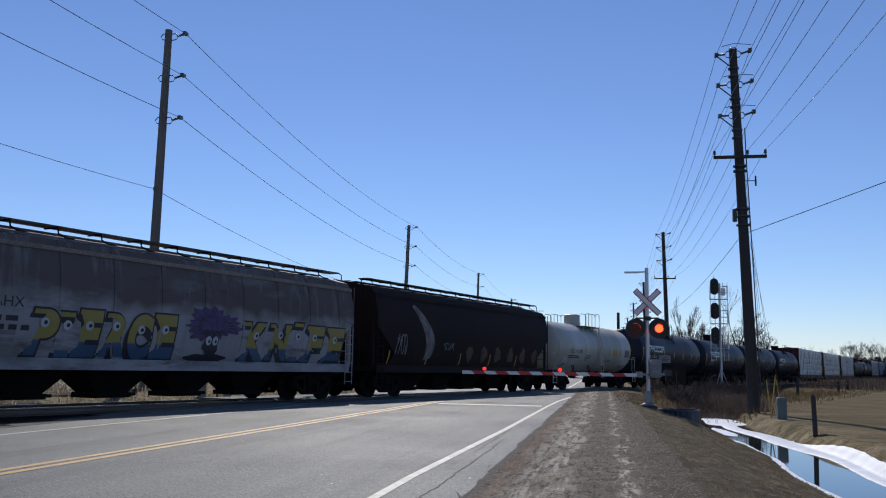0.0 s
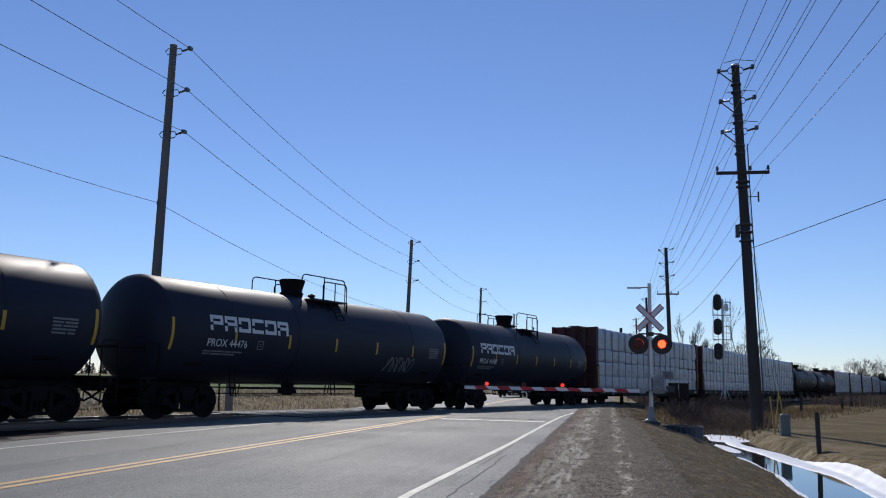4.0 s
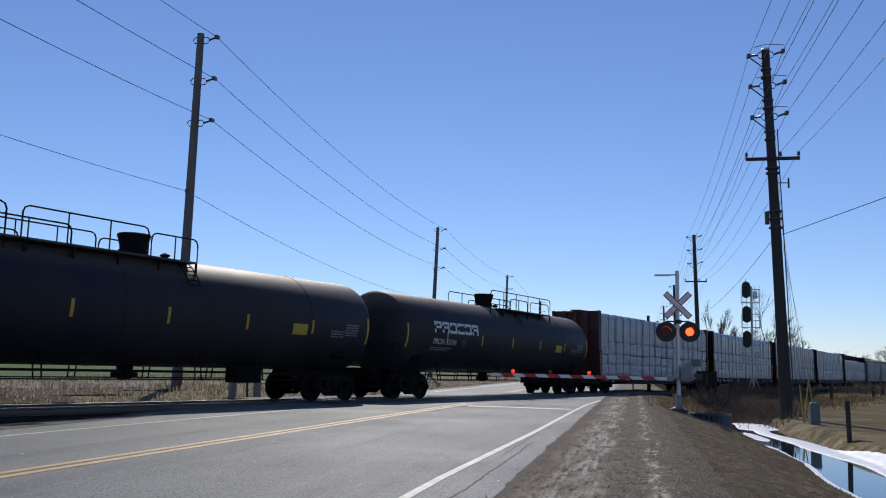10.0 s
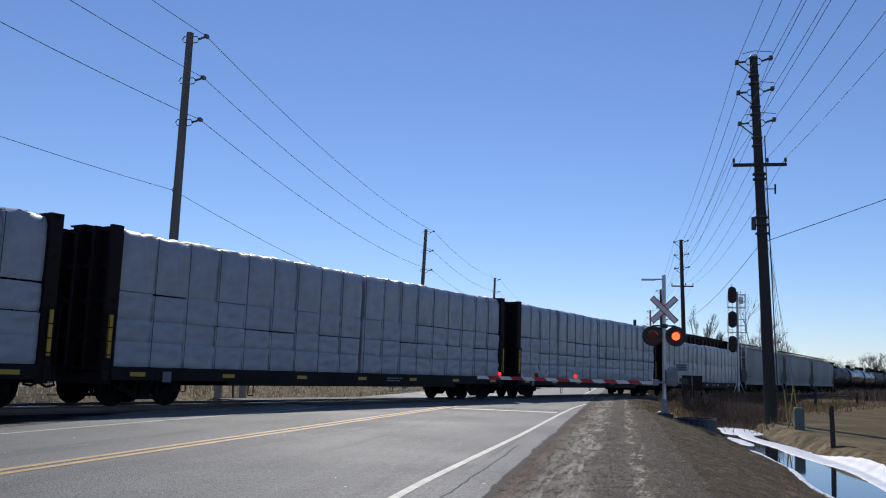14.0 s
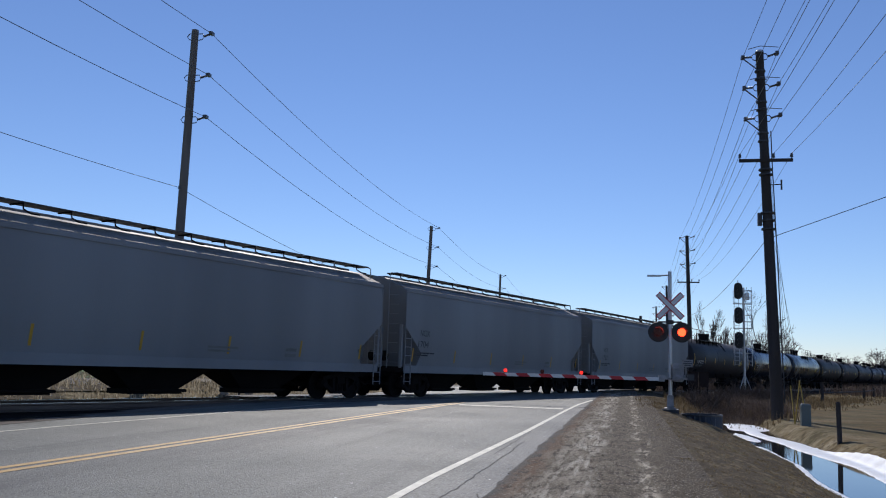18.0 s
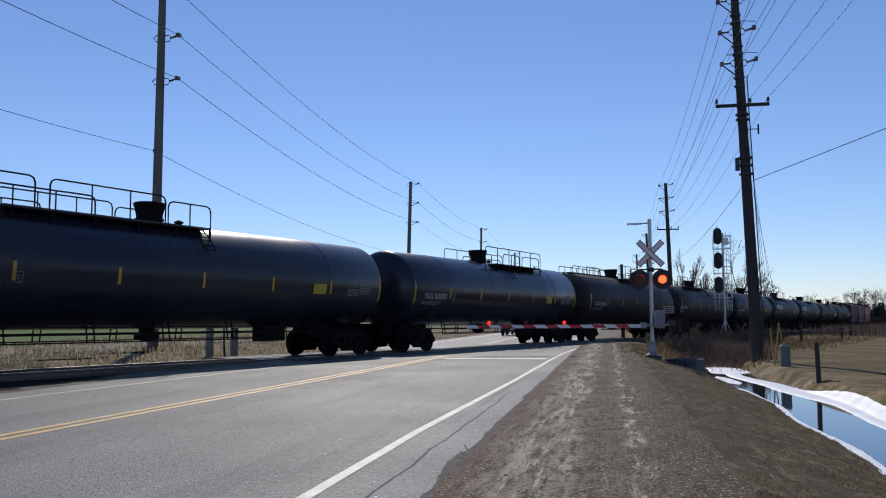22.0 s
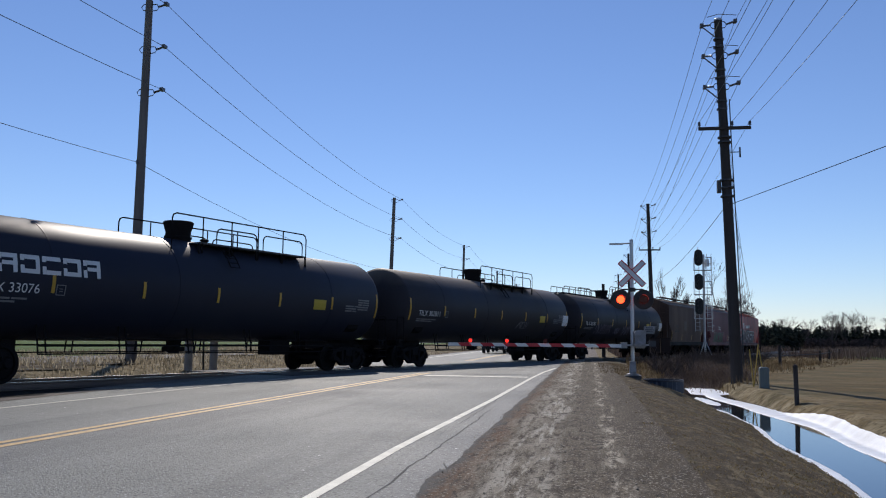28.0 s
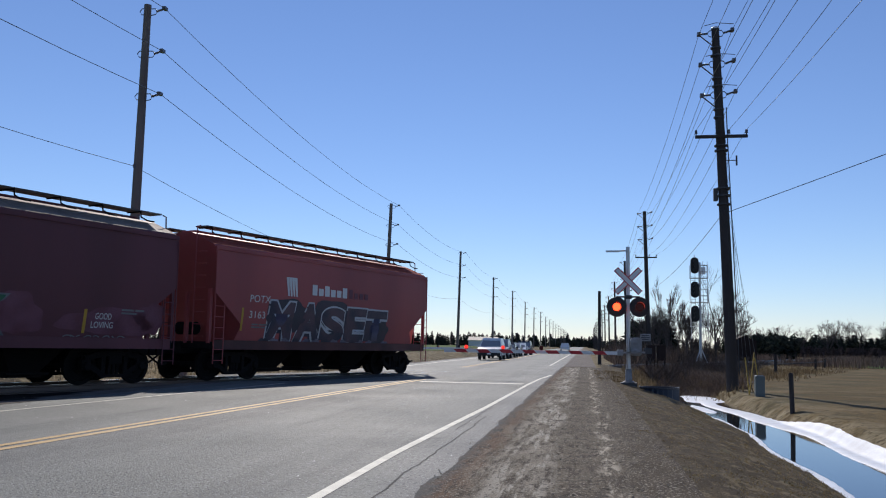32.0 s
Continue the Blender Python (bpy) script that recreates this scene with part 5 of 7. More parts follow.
def mark_blocks(w, x, z, width, height):
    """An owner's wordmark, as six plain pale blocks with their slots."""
    n, g = 6, 0.08
    b = (width - g * (n - 1)) / n
    t = height * 0.24
    for k in range(n):
        mb = MB()
        q = k * (b + g)
        mb.box(q, q + t, -0.002, 0.002, 0, height)
        mb.box(q + t, q + b, -0.002, 0.002, height - t, height)
        if k in (2, 3, 4):
            mb.box(q + t, q + b, -0.002, 0.002, 0, t)
        else:
            mb.box(q + t, q + b, -0.002, 0.002, height * 0.38, height * 0.38 + t * 0.9)
        if k != 3:
            mb.box(q + b - t, q + b, -0.002, 0.002, (0 if k in (1, 2, 4, 5) else height * 0.38) + t * (k in (2, 4)), height - t)
        on_side(w, mb, "wordmark_block", M_MARK, x, z)


def tank_print(w, x, z, text, owner=False, side=1.7, placard=True):
    """Number, small print, placards and data panel of one tank wagon."""
    if owner:
        mark_blocks(w, x + 0.05, z + 0.46, 3.4, 0.44)
    write(w, text, x, z, side, 0.22)
    bars(w, x - 0.1, z - 0.16, ((0.3, 0.5, 0.25, 0.4), (0.25, 0.45, 0.5)), 0.045)
    mb = MB()
    for a, b, c, d in ((0, 0.26, 0, 0.022), (0, 0.26, 0.238, 0.26), (0, 0.022, 0.022, 0.238), (0.238, 0.26, 0.022, 0.238), (0.08, 0.18, 0.09, 0.11), (0.08, 0.18, 0.15, 0.17)):
        mb.box(a, b, -0.002, 0.002, c, d)
    on_side(w, mb, "test_panel", M_FAINT, x + side + 0.45, z - 0.02)
    half = w["half"]
    if placard:
        plate(w, half - 4.35, z + 0.0, 0.68, 0.34, M_PLACARD, "placard", "dull yellow placard")
        bars(w, half - 2.5, z + 0.16, ((0.5, 0.2), (0.65,), (0.4, 0.25)), 0.05)
    bars(w, half - 1.75, z + 0.4, ((0.7,), (0.3, 0.35), (0.25, 0.4), (0.66,), (0.4, 0.2)), 0.05, None, "data_panel")


def scribble(w, x, z, width, height, mat, seed, strokes=5, r=0.025):
    """A hasty spray-can tag: a few looping strokes."""
    rnd = random.Random(seed)
    for k in range(strokes):
        pts = []
        cx = width * (k + 0.5) / strokes
        ph = rnd.uniform(0, 6)
        for i in range(13):
            u = i / 12
            pts.append((cx + width / strokes * (0.75 * (u - 0.5) + 0.35 * math.sin(u * 8 + ph)), -0.004, height * (0.5 + 0.48 * math.sin(u * rnd.uniform(6, 7) + ph * 1.7))))
        mb = MB()
        for (ax, ay, az), (bx, by, bz) in zip(pts, pts[1:]):
            d = Vector((bx - ax, 0, bz - az))
            if d.length < 1e-4:
                continue
            nrm = Vector((-d.z, 0, d.x)).normalized() * r
            q = len(mb.v)
            mb.v += [(ax + nrm.x, 0, az + nrm.z), (ax - nrm.x, 0, az - nrm.z), (bx - nrm.x, 0, bz - nrm.z), (bx + nrm.x, 0, bz + nrm.z)]
            mb.f.append((q, q + 1, q + 2, q + 3))
        on_side(w, mb, "spray_tag", mat, x, z, 0.016)


def blotch(w, x, z, rx, rz, mat, seed, name="paint_patch", lift=0.008, spiky=0.0, wavy=1.0):
    rnd = random.Random(seed)
    mb = MB()
    n = 36
    for ring in (0.35, 0.7, 1.0):
        for k in range(n):
            a = 6.28319 * k / n
            q = ring * (1 + wavy * (0.14 * math.sin(3 * a + seed) + 0.08 * math.sin(7 * a + 2 * seed)) + (spiky * (0.5 if k % 2 else -0.5) if ring == 1 else 0))
            mb.v.append((rx * q * math.cos(a), 0, rz * q * math.sin(a)))
    mb.v.append((0, 0, 0))
    for r0 in (0, 1):
        mb.f += [(r0 * n + k, r0 * n + (k + 1) % n, (r0 + 1) * n + (k + 1) % n, (r0 + 1) * n + k) for k in range(n)]
    mb.f += [(3 * n, (k + 1) % n, k) for k in range(n)]
    return on_side(w, mb, name, mat, x, z, lift)


for (s_mid, w), (a, b) in zip(train, ends):
    w["half"] = (b - a) / 2 - 0.72

# first hopper: tall block letters, yellow over blue with black edges
def throw_up(w, x, z, width, height, text, fill, edge, discs=True, fat=0.05, drop=0.1, halo=None):
    """Fat sprayed letters one by one, each a little tilted and overlapping, with a dark edge, a cast side and pale discs."""
    rnd = random.Random(len(text) * 7 + int(width * 10))
    wide = [0.55 if ch == "I" else 1.0 for ch in text]
    unit = width / sum(wide)
    q = x
    for k, (ch, f) in enumerate(zip(text, wide)):
        wd, up, tall = unit * f * 1.02, rnd.uniform(-0.03, 0.05), height * rnd.uniform(0.93, 1.04)
        slant = rnd.uniform(0.0, 0.13)
        lift = 0.002 * (k % 2)
        write(w, ch, q - 0.09, z + up - drop, wd + 0.06, tall, edge, "graffiti_edge", 0.02 + lift, fat + 0.06, slant)
        if halo:
            write(w, ch, q - 0.04, z + up - 0.04, wd + 0.08, tall + 0.08, halo, "graffiti_edge", 0.025 + lift, fat + 0.05, slant)
        else:
            write(w, ch, q - 0.03, z + up - 0.03, wd + 0.06, tall + 0.06, edge, "graffiti_edge", 0.025 + lift, fat + 0.045, slant)
        write(w, ch, q + 0.02, z + up + 0.02, wd - 0.04, tall - 0.04, fill, "graffiti_letters", 0.031 + lift, fat, slant)
        if discs:
            for r, mat, lift in ((0.115, M_SPRAY_PALE, 0.038), (0.05, M_SPRAY_BLACK, 0.041)):
                blotch(w, q + wd * 0.5 + (0.02 if r < 0.1 else 0), z + up + height * 0.66, r, r, mat, 1, "painted_disc", lift, 0.0, 0.1)
        q += unit * f


throw_up(hop_a, -4.72, 1.2, 4.45, 1.2, "PIERCE", M_SPRAY_TWO, M_SPRAY_BLACK, True, 0.062, 0.13)
throw_up(hop_a, 2.35, 1.2, 5.0, 1.22, "KNIFE", M_SPRAY_TWO, M_SPRAY_BLACK, True, 0.062, 0.13)
blotch(hop_a, 1.1, 2.25, 1.0, 0.44, M_SPRAY_PURPLE, 2, "graffiti_burst", 0.028, 0.22)
blotch(hop_a, 1.15, 2.2, 0.7, 0.26, M_SPRAY_BLACK, 8, "graffiti_burst", 0.03, 0.35)
blotch(hop_a, 1.15, 2.24, 0.62, 0.2, M_SPRAY_PURPLE, 3, "graffiti_burst", 0.033, 0.35)
blotch(hop_a, 1.1, 1.62, 0.3, 0.3, M_SPRAY_BLACK, 5, "graffiti_burst", 0.032)
blotch(hop_a, 1.0, 1.25, 0.75, 0.16, M_SPRAY_BLACK, 6, "graffiti_burst", 0.03)
for dx in (-0.12, 0.14):
    blotch(hop_a, 1.1 + dx, 1.78, 0.11, 0.13, M_SPRAY_PALE, 1, "painted_disc", 0.036, 0.0, 0.1)
    blotch(hop_a, 1.12 + dx, 1.76, 0.04, 0.05, M_SPRAY_BLACK, 1, "painted_disc", 0.039, 0.0, 0.1)
write(hop_a, "AHX", -5.65, 2.34, 0.78, 0.24, M_SPRAY_BLACK)
bars(hop_a, -5.6, 2.02, ((0.2, 0.3), (0.3, 0.2, 0.2)), 0.12, M_SPRAY_BLACK)
bars(hop_a, -5.9, 1.7, ((0.9,), (0.9,), (0.6,)), 0.1, M_FAINT)
# second hopper: white swoosh and tags
mb = MB()
for k in range(12):
    u = k / 11
    mb.v += [(0.1 + 1.2 * math.sin(u * 1.9) - 0.25 * u, 0, 2.2 - 2.1 * u), (0.25 + 1.75 * math.sin(u * 2.0) ** 0.9 - 0.35 * u, 0, 2.3 - 2.1 * u)]
mb.f = [(2 * k, 2 * k + 1, 2 * k + 3, 2 * k + 2) for k in range(11)]
on_side(hop_b, mb, "painted_swoosh", M_SMEAR, -5.4, 1.3)
scribble(hop_b, -6.5, 1.6, 0.8, 0.8, M_FAINT, 4, 4)
scribble(hop_b, -2.9, 1.85, 0.9, 0.3, M_FAINT, 6, 4, 0.015)
for k in range(6):
    blotch(hop_b, -0.6 + 1.35 * k, 1.75, 0.3, 0.35, M_RUSTMARK, k, "faded_tag")
for k in range(6):
    plate(hop_b, -6.9 + 2.75 * k, 1.25, 0.08, 0.5, M_REFLECT, "reflective_strip")
# white tank
write(tank_w, "TILX 112380", -4.4, 2.08, 1.85, 0.22, M_SPRAY_BLACK)
bars(tank_w, -4.5, 1.9, ((0.25, 0.5, 0.3, 0.4), (0.3, 0.5, 0.25, 0.45)), 0.055, M_SPRAY_BLACK)
plate(tank_w, 2.6, 2.05, 0.75, 0.36, M_REFLECT, "placard", "yellow placard")
plate(tank_w, 4.8, 2.0, 0.9, 0.45, M_FAINT, "data_panel", "grey printed data panel")
bars(tank_w, -1.9, 1.95, ((0.8,), (0.6, 0.2), (0.7,), (0.4,)), 0.05, M_FAINT)
bars(tank_w, 1.6, 1.75, ((0.9,), (0.6, 0.2)), 0.05, M_FAINT)
for w, text in zip(tanks_p, ("PROX 44493", "PROX 40973", "PROX 44476", "PROX 44480")):
    tank_print(w, -6.0, 2.03, text, True, 1.62, False)
scribble(tanks_p[2], 3.2, 1.5, 1.9, 0.55, M_FAINT, 3, 6)
tank_print(tanks_q[0], -7.2, 2.1, "TILX 309416")
tank_print(tanks_q[1], -6.6, 2.1, "PROX 33104", True)
for w, text, owner in zip(tanks_r, ("TILX 310325", "TILX 310333", "TILX 310333", "GATX 62103", "GATX 219710", "GATX 210308", "PROX 33081", "PROX 33076", "TILX 302811", "TILX 302090"), (0, 0, 0, 0, 0, 0, 1, 1, 0, 0)):
    tank_print(w, -w["half"] + (0.3 if text == "GATX 219710" else 1.2), 2.12, text, owner, 1.75, text != "GATX 62103")
for w in tanks_r[8:10]:
    plate(w, w["half"] - 1.15, 2.0, 0.8, 0.58, M_MARK, "data_panel", "small white printed panel")
scribble(tanks_r[9], -5.9, 1.62, 2.9, 0.6, M_SPRAY_DULL, 11, 9, 0.022)
scribble(tanks_r[9], -2.2, 1.62, 0.9, 0.45, M_SPRAY_DULL, 12, 5, 0.022)
scribble(tanks_r[9], -0.6, 1.58, 1.5, 0.65, M_SPRAY_DULL, 15, 6, 0.022)
scribble(tanks_r[8], 1.9, 1.75, 1.3, 0.35, M_FAINT, 13, 4, 0.018)
scribble(tanks_r[6], 2.0, 1.7, 1.5, 0.45, M_FAINT, 14, 5, 0.02)
# grey hoppers
for w, text in zip(hops_g, ("981", "1704", "1707")):
    write(w, "NCIX", -7.3, 2.32, 0.66, 0.24, M_SPRAY_BLACK)
    write(w, text, -7.4, 1.9, 0.12 + 0.15 * len(text), 0.24, M_SPRAY_BLACK)
    bars(w, -7.5, 1.66, ((0.4, 0.5, 0.3), (0.3, 0.5)), 0.05, M_SPRAY_BLACK)
    for k in range(6):
        plate(w, -7.75 + 3.1 * k, 1.35, 0.08, 0.5, M_REFLECT, "reflective_strip")
    bars(w, 0.8, 1.5, ((0.7, 0.4), (0.9,)), 0.06)
    bars(w, 4.0, 1.5, ((0.5,), (0.5,)), 0.1)
# lumber wagons
write(beams_b[1], "WRWK", -7.95, 0.73, 0.75, 0.17, M_MARK)
bars(beams_b[1], -6.7, 0.73, ((0.14, 0.14, 0.14),), 0.16, M_FAINT)
bars(beams_b[1], -5.7, 0.73, ((0.14, 0.14, 0.14),), 0.16, M_FAINT)
for text, x, wd in (("COER", -6.75, 0.62), ("880", -5.3, 0.46), ("176", -4.5, 0.46)):
    write(beams_c[0], text, x, 0.73, wd, 0.17, M_MARK)
for w in beams_a + beams_b + beams_c:
    plate(w, -8.9, 0.62, 0.3, 0.28, M_FAINT, "test_panel", "white-bordered grey test panel")
    bars(w, 1.5, 0.82, ((0.3, 0.4, 0.25), (0.5, 0.3)), 0.05)
# last three hoppers
write(hop_tan, "MOCX", -3.85, 2.32, 0.85, 0.24, M_SPRAY_DARKGREEN)
write(hop_tan, "499240", -4.15, 1.92, 1.3, 0.26, M_SPRAY_DARKGREEN)
plate(hop_tan, -1.3, 2.15, 0.85, 0.75, M_GREYPATCH, "paint_patch", "faded grey patch of newer paint")
for k in range(4):
    plate(hop_tan, -5.0 + 3.2 * k, 1.35, 0.08, 0.7 if k in (0, 3) else 0.45, M_REFLECT, "reflective_strip")
write(hop_maroon, "MOCX", -4.35, 2.58, 0.95, 0.24)
write(hop_maroon, "412206", -4.4, 2.14, 1.08, 0.24)
for x, z, rx, rz, k in ((-4.6, 1.35, 1.1, 0.3, 1), (-1.0, 2.0, 1.2, 0.45, 2), (0.9, 1.7, 0.7, 0.5, 3), (3.6, 1.6, 1.5, 0.35, 4), (4.9, 1.75, 0.5, 0.4, 5)):
    blotch(hop_maroon, x, z, rx, rz, M_SPRAY_PINK, k)
write(hop_maroon, "AMORK", -3.6, 1.16, 4.3, 1.02, M_SPRAY_DIM, "graffiti_edge", 0.014, 0.05, 0.1)
write(hop_maroon, "AMORK", -3.5, 1.2, 4.1, 0.94, M_SPRAY_GREEN, "graffiti_letters", 0.02, 0.02, 0.1)
write(hop_maroon, "TKO", -1.65, 2.36, 0.95, 0.34, M_MARK, "graffiti_tag", 0.016, 0.01)
write(hop_maroon, "GOOD", 3.1, 1.66, 0.5, 0.16, M_MARK, "graffiti_tag")
write(hop_maroon, "LOVING", 3.0, 1.44, 0.68, 0.16, M_MARK, "graffiti_tag")
bars(hop_maroon, 3.9, 1.9, ((0.4, 0.3), (0.5,)), 0.05)
scribble(hop_maroon, 2.2, 1.05, 2.0, 0.2, M_FAINT, 9, 7, 0.014)
for x in (-5.1, 2.75):
    plate(hop_maroon, x, 1.3, 0.09, 0.6, M_REFLECT, "reflective_strip")
write(hop_red, "POTX", -4.66, 2.4, 0.95, 0.22)
write(hop_red, "3163", -4.66, 1.9, 0.74, 0.22)
bars(hop_red, -4.5, 1.68, ((0.3, 0.4), (0.4, 0.2)), 0.05)
for k in range(4):
    mb = MB().add([(0.14 * k, 0, 0.0), (0.14 * k + 0.08, 0, 0.0), (0.14 * k + 0.02, 0, 0.62), (0.14 * k - 0.12, 0, 0.62)], [(0, 1, 2, 3)])
    on_side(hop_red, mb, "logo_stripe", M_MARK, -2.85, 2.68)
for k in range(6):
    mb = MB().box(0.35 * k, 0.35 * k + 0.27, -0.002, 0.002, 0, 0.36 if k in (0, 2, 5) else 0.25)
    on_side(hop_red, mb, "wordmark_block", M_MARK, -1.57, 2.78)
for k in range(4):
    mb = MB().box(0.33 * k, 0.33 * k + 0.22, -0.002, 0.002, 0, 0.33 if k == 0 else 0.22)
    on_side(hop_red, mb, "wordmark_block", M_SPRAY_PINK, 0.58, 2.78)
for x, z, rx, rz, k in ((-2.6, 2.0, 1.3, 0.55, 1), (-0.4, 2.0, 1.6, 0.6, 2), (1.9, 1.8, 1.5, 0.6, 3)):
    blotch(hop_red, x, z, rx, rz, M_SPRAY_NIGHT, k + 20, "paint_patch", 0.012)
throw_up(hop_red, -3.85, 1.16, 7.0, 1.34, "MASET", M_SPRAY_SMOKE, M_SPRAY_NIGHT, False, 0.05, 0.12, M_SPRAY_PALE)
for k in range(14):
    blotch(hop_red, -3.9 + 0.54 * k, 1.16, 0.22, 0.14, M_SPRAY_DULL if k % 3 else M_SPRAY_NIGHT, k, "faded_tag", 0.045)
plate(hop_red, -5.0, 1.5, 0.09, 0.7, M_REFLECT, "reflective_strip")

# ---------------------------------------------------------------- poles and wires
def loop_bracket(mb, x, y, z, way):
    mb.path([(x, y, z + 0.12), (x + way * 0.24, y, z + 0.12), (x + way * 0.34, y, z), (x + way * 0.25, y, z - 0.13), (x, y, z - 0.16)], 0.02)


def line_post(w, x, y, z, way, up=0.06):
    """A standoff bracket with its insulator: returns where the wire hangs."""
    mb = MB()
    loop_bracket(mb, x, y, z, way)
    part("bracket", mb, M_HARD, w)
    mb = MB()
    a = Vector((x + way * 0.3, y, z))
    b = a + Vector((way * 0.36, 0, up))
    for k in range(6):
        p0, p1 = a.lerp(b, k / 6), a.lerp(b, (k + 0.55) / 6)
        mb.rod(p0, p1, 0.058, 0.034, n=8)
    mb.rod(a, b + (b - a) * 0.12, 0.035, n=6)
    mb.box(b.x - 0.07, b.x + 0.07, y - 0.12, y + 0.12, b.z - 0.06, b.z + 0.07)
    part("insulator", mb, M_INSUL, w)
    return b


def pole_shaft(w, base, top, r0, r1, mat=None):
    mb = MB()
    a, b = Vector(base), Vector(top)
    mb.rod(a, b, r0, r1, n=16)
    return part("shaft", mb, mat or M_POLE, w, smooth=60)


WIRES_L = {0: [], 1: [], 2: [], 3: []}


def left_pole(y, top, lean=0.0, x=-17.75):
    w = thing("utility_pole", "tall weathered wooden utility pole with three insulator brackets", "utility pole", "poles along the far side of the road")
    gz = ground_z(x, y)
    pole_shaft(w, (x - lean, y, gz - 0.3), (x, y, top), 0.215, 0.145, M_POLE_SKYLIT)
    for k in range(3):
        z = top - 0.27 - 1.79 * k
        xx = x - lean * (top - z) / top
        mb = MB()
        loop_bracket(mb, xx, y, z, -1)
        part("bracket", mb, M_HARD, w)
        tip = line_post(w, xx + 0.1, y, z - 0.02, 1, 0.1)
        WIRES_L[k].append(tip)
    mb = MB().rod((x - 0.06 - lean * 0.4, y - 0.2, top - 6.84), (x - 0.06 - lean * 0.4, y - 0.2, top - 6.7), 0.06, n=8)
    part("spool_insulator", mb, M_INSUL, w)
    WIRES_L[3].append(Vector((x - 0.06 - lean * 0.4, y - 0.24, top - 6.77)))
    return w


left_pole(-13.5, 14.9)
left_pole(32.47, 14.90, 0.12)
left_pole(78.7, 14.07, 0.42)
left_pole(124.8, 14.5, 0.3)
for k in range(16):
    left_pole(171 + 46 * k, 14.3 + 0.25 * math.sin(k * 2.1), 0.1)

WIRES_R = {k: [] for k in range(10)}


def right_pole(x, y, top, lean=0.0, detail=True):
    w = thing("utility_pole", "dark wooden utility pole with crossarm and paired insulators", "utility pole", "poles along the near side of the road")
    gz = ground_z(x, y)
    pole_shaft(w, (x + lean, y, gz - 0.3), (x, y, top), 0.24, 0.155)
    if detail:
        part("metal_cap", MB().turned([(0, 0.175), (0.05, 0.175), (0.1, 0.12), (0.13, 0.01)], 14, pose(x, y, top - 0.03, 0, -90, 0)), M_ALU, w, smooth=40)
    for k in range(3):
        z = top - 0.2 - 1.29 * k
        xx = x + lean * (top - z) / top
        for way in (-1, 1):
            tip = line_post(w, xx, y, z, way, 0.12 if way > 0 else -0.02)
            WIRES_R[k * 2 + (way > 0)].append(tip)
        mb = MB()
        mb.rod((xx - 0.62, y, z - 0.08), (xx - 0.14, y, z - 0.5), 0.028, n=8)
        part("strut_insulator", mb, M_INSUL, w)
        if detail:
            mb = MB()
            mb.path([(xx - 0.45, y - 0.05, z + 0.32), (xx, y - 0.2, z + 0.38), (xx + 0.72, y - 0.05, z + 0.36)], 0.014)
            part("jumper_wire", mb, M_WIRE, w)
            for q in (-0.62, -0.95):
                part("band", MB().turned([(-0.03, 0.19), (-0.03, 0.215), (0.03, 0.215), (0.03, 0.19)], 14, pose(xx, y, z + q, 0, 90, 0)), M_HARD, w)
    za = top - 4.55
    xx = x + lean * 4.55 / top
    part("crossarm", MB().box(xx - 1.02, xx + 1.02, y - 0.22, y - 0.11, za - 0.06, za + 0.06), M_POLE, w)
    for j, q in enumerate((-0.98, 0.3, 0.98)):
        mb = MB()
        mb.rod((xx + q, y - 0.16, za + 0.06), (xx + q, y - 0.16, za + 0.14), 0.02, n=6)
        mb.rod((xx + q, y - 0.16, za + 0.12), (xx + q, y - 0.16, za + 0.2), 0.065, 0.045, n=8)
        mb.rod((xx + q, y - 0.16, za + 0.2), (xx + q, y - 0.16, za + 0.28), 0.06, 0.04, n=8)
        part("pin_insulator", mb, M_INSUL, w)
        WIRES_R[6 + j].append(Vector((xx + q, y - 0.16, za + 0.27)))
    if detail:
        mb = MB()
        mb.rod((xx + 0.1, y, za - 0.95), (xx + 0.58, y, za - 0.95), 0.02, n=6)
        mb.rod((xx + 0.6, y, za - 1.16), (xx + 0.6, y, za - 0.76), 0.035, n=8)
        part("standoff", mb, M_HARD, w)
        for z, r in ((za - 0.35, 0.24), (za - 0.55, 0.24), (za - 2.1, 0.25), (za - 2.4, 0.25), (za - 2.75, 0.25)):
            xz = x + lean * (top - z) / top
            part("band", MB().turned([(-0.03, r), (-0.03, r + 0.03), (0.03, r + 0.03), (0.03, r)], 14, pose(xz, y, z, 0, 90, 0)), M_HARD, w)
        mb = MB()
        mb.box(xx - 0.32, xx - 0.16, y - 0.1, y + 0.1, za - 2.6, za - 2.1)
        part("junction_box", mb, M_HARD, w)
        part("riser_cable", MB().path([(xx + 0.22, y - 0.12, za + 1.2), (xx + 0.24, y - 0.14, za), (xx + 0.32, y - 0.16, za - 2.5), (x + lean * 0.95 + 0.26, y - 0.12, 0.2)], 0.022), M_HARD, w)
    WIRES_R[9].append(Vector((x + lean * 0.5, y - 0.22, 6.7)))
    return w


right_pole(5.0, -13.5, 14.3, 0.4, False)
pole_r = right_pole(5.27, 36.2, 14.27, 0.44)
right_pole(5.72, 87.4, 14.45, 0.35, False)
for k in range(12):
    right_pole(5.9, 136 + 48 * k, 14.2 + 0.3 * math.sin(k * 1.7), 0.2, False)


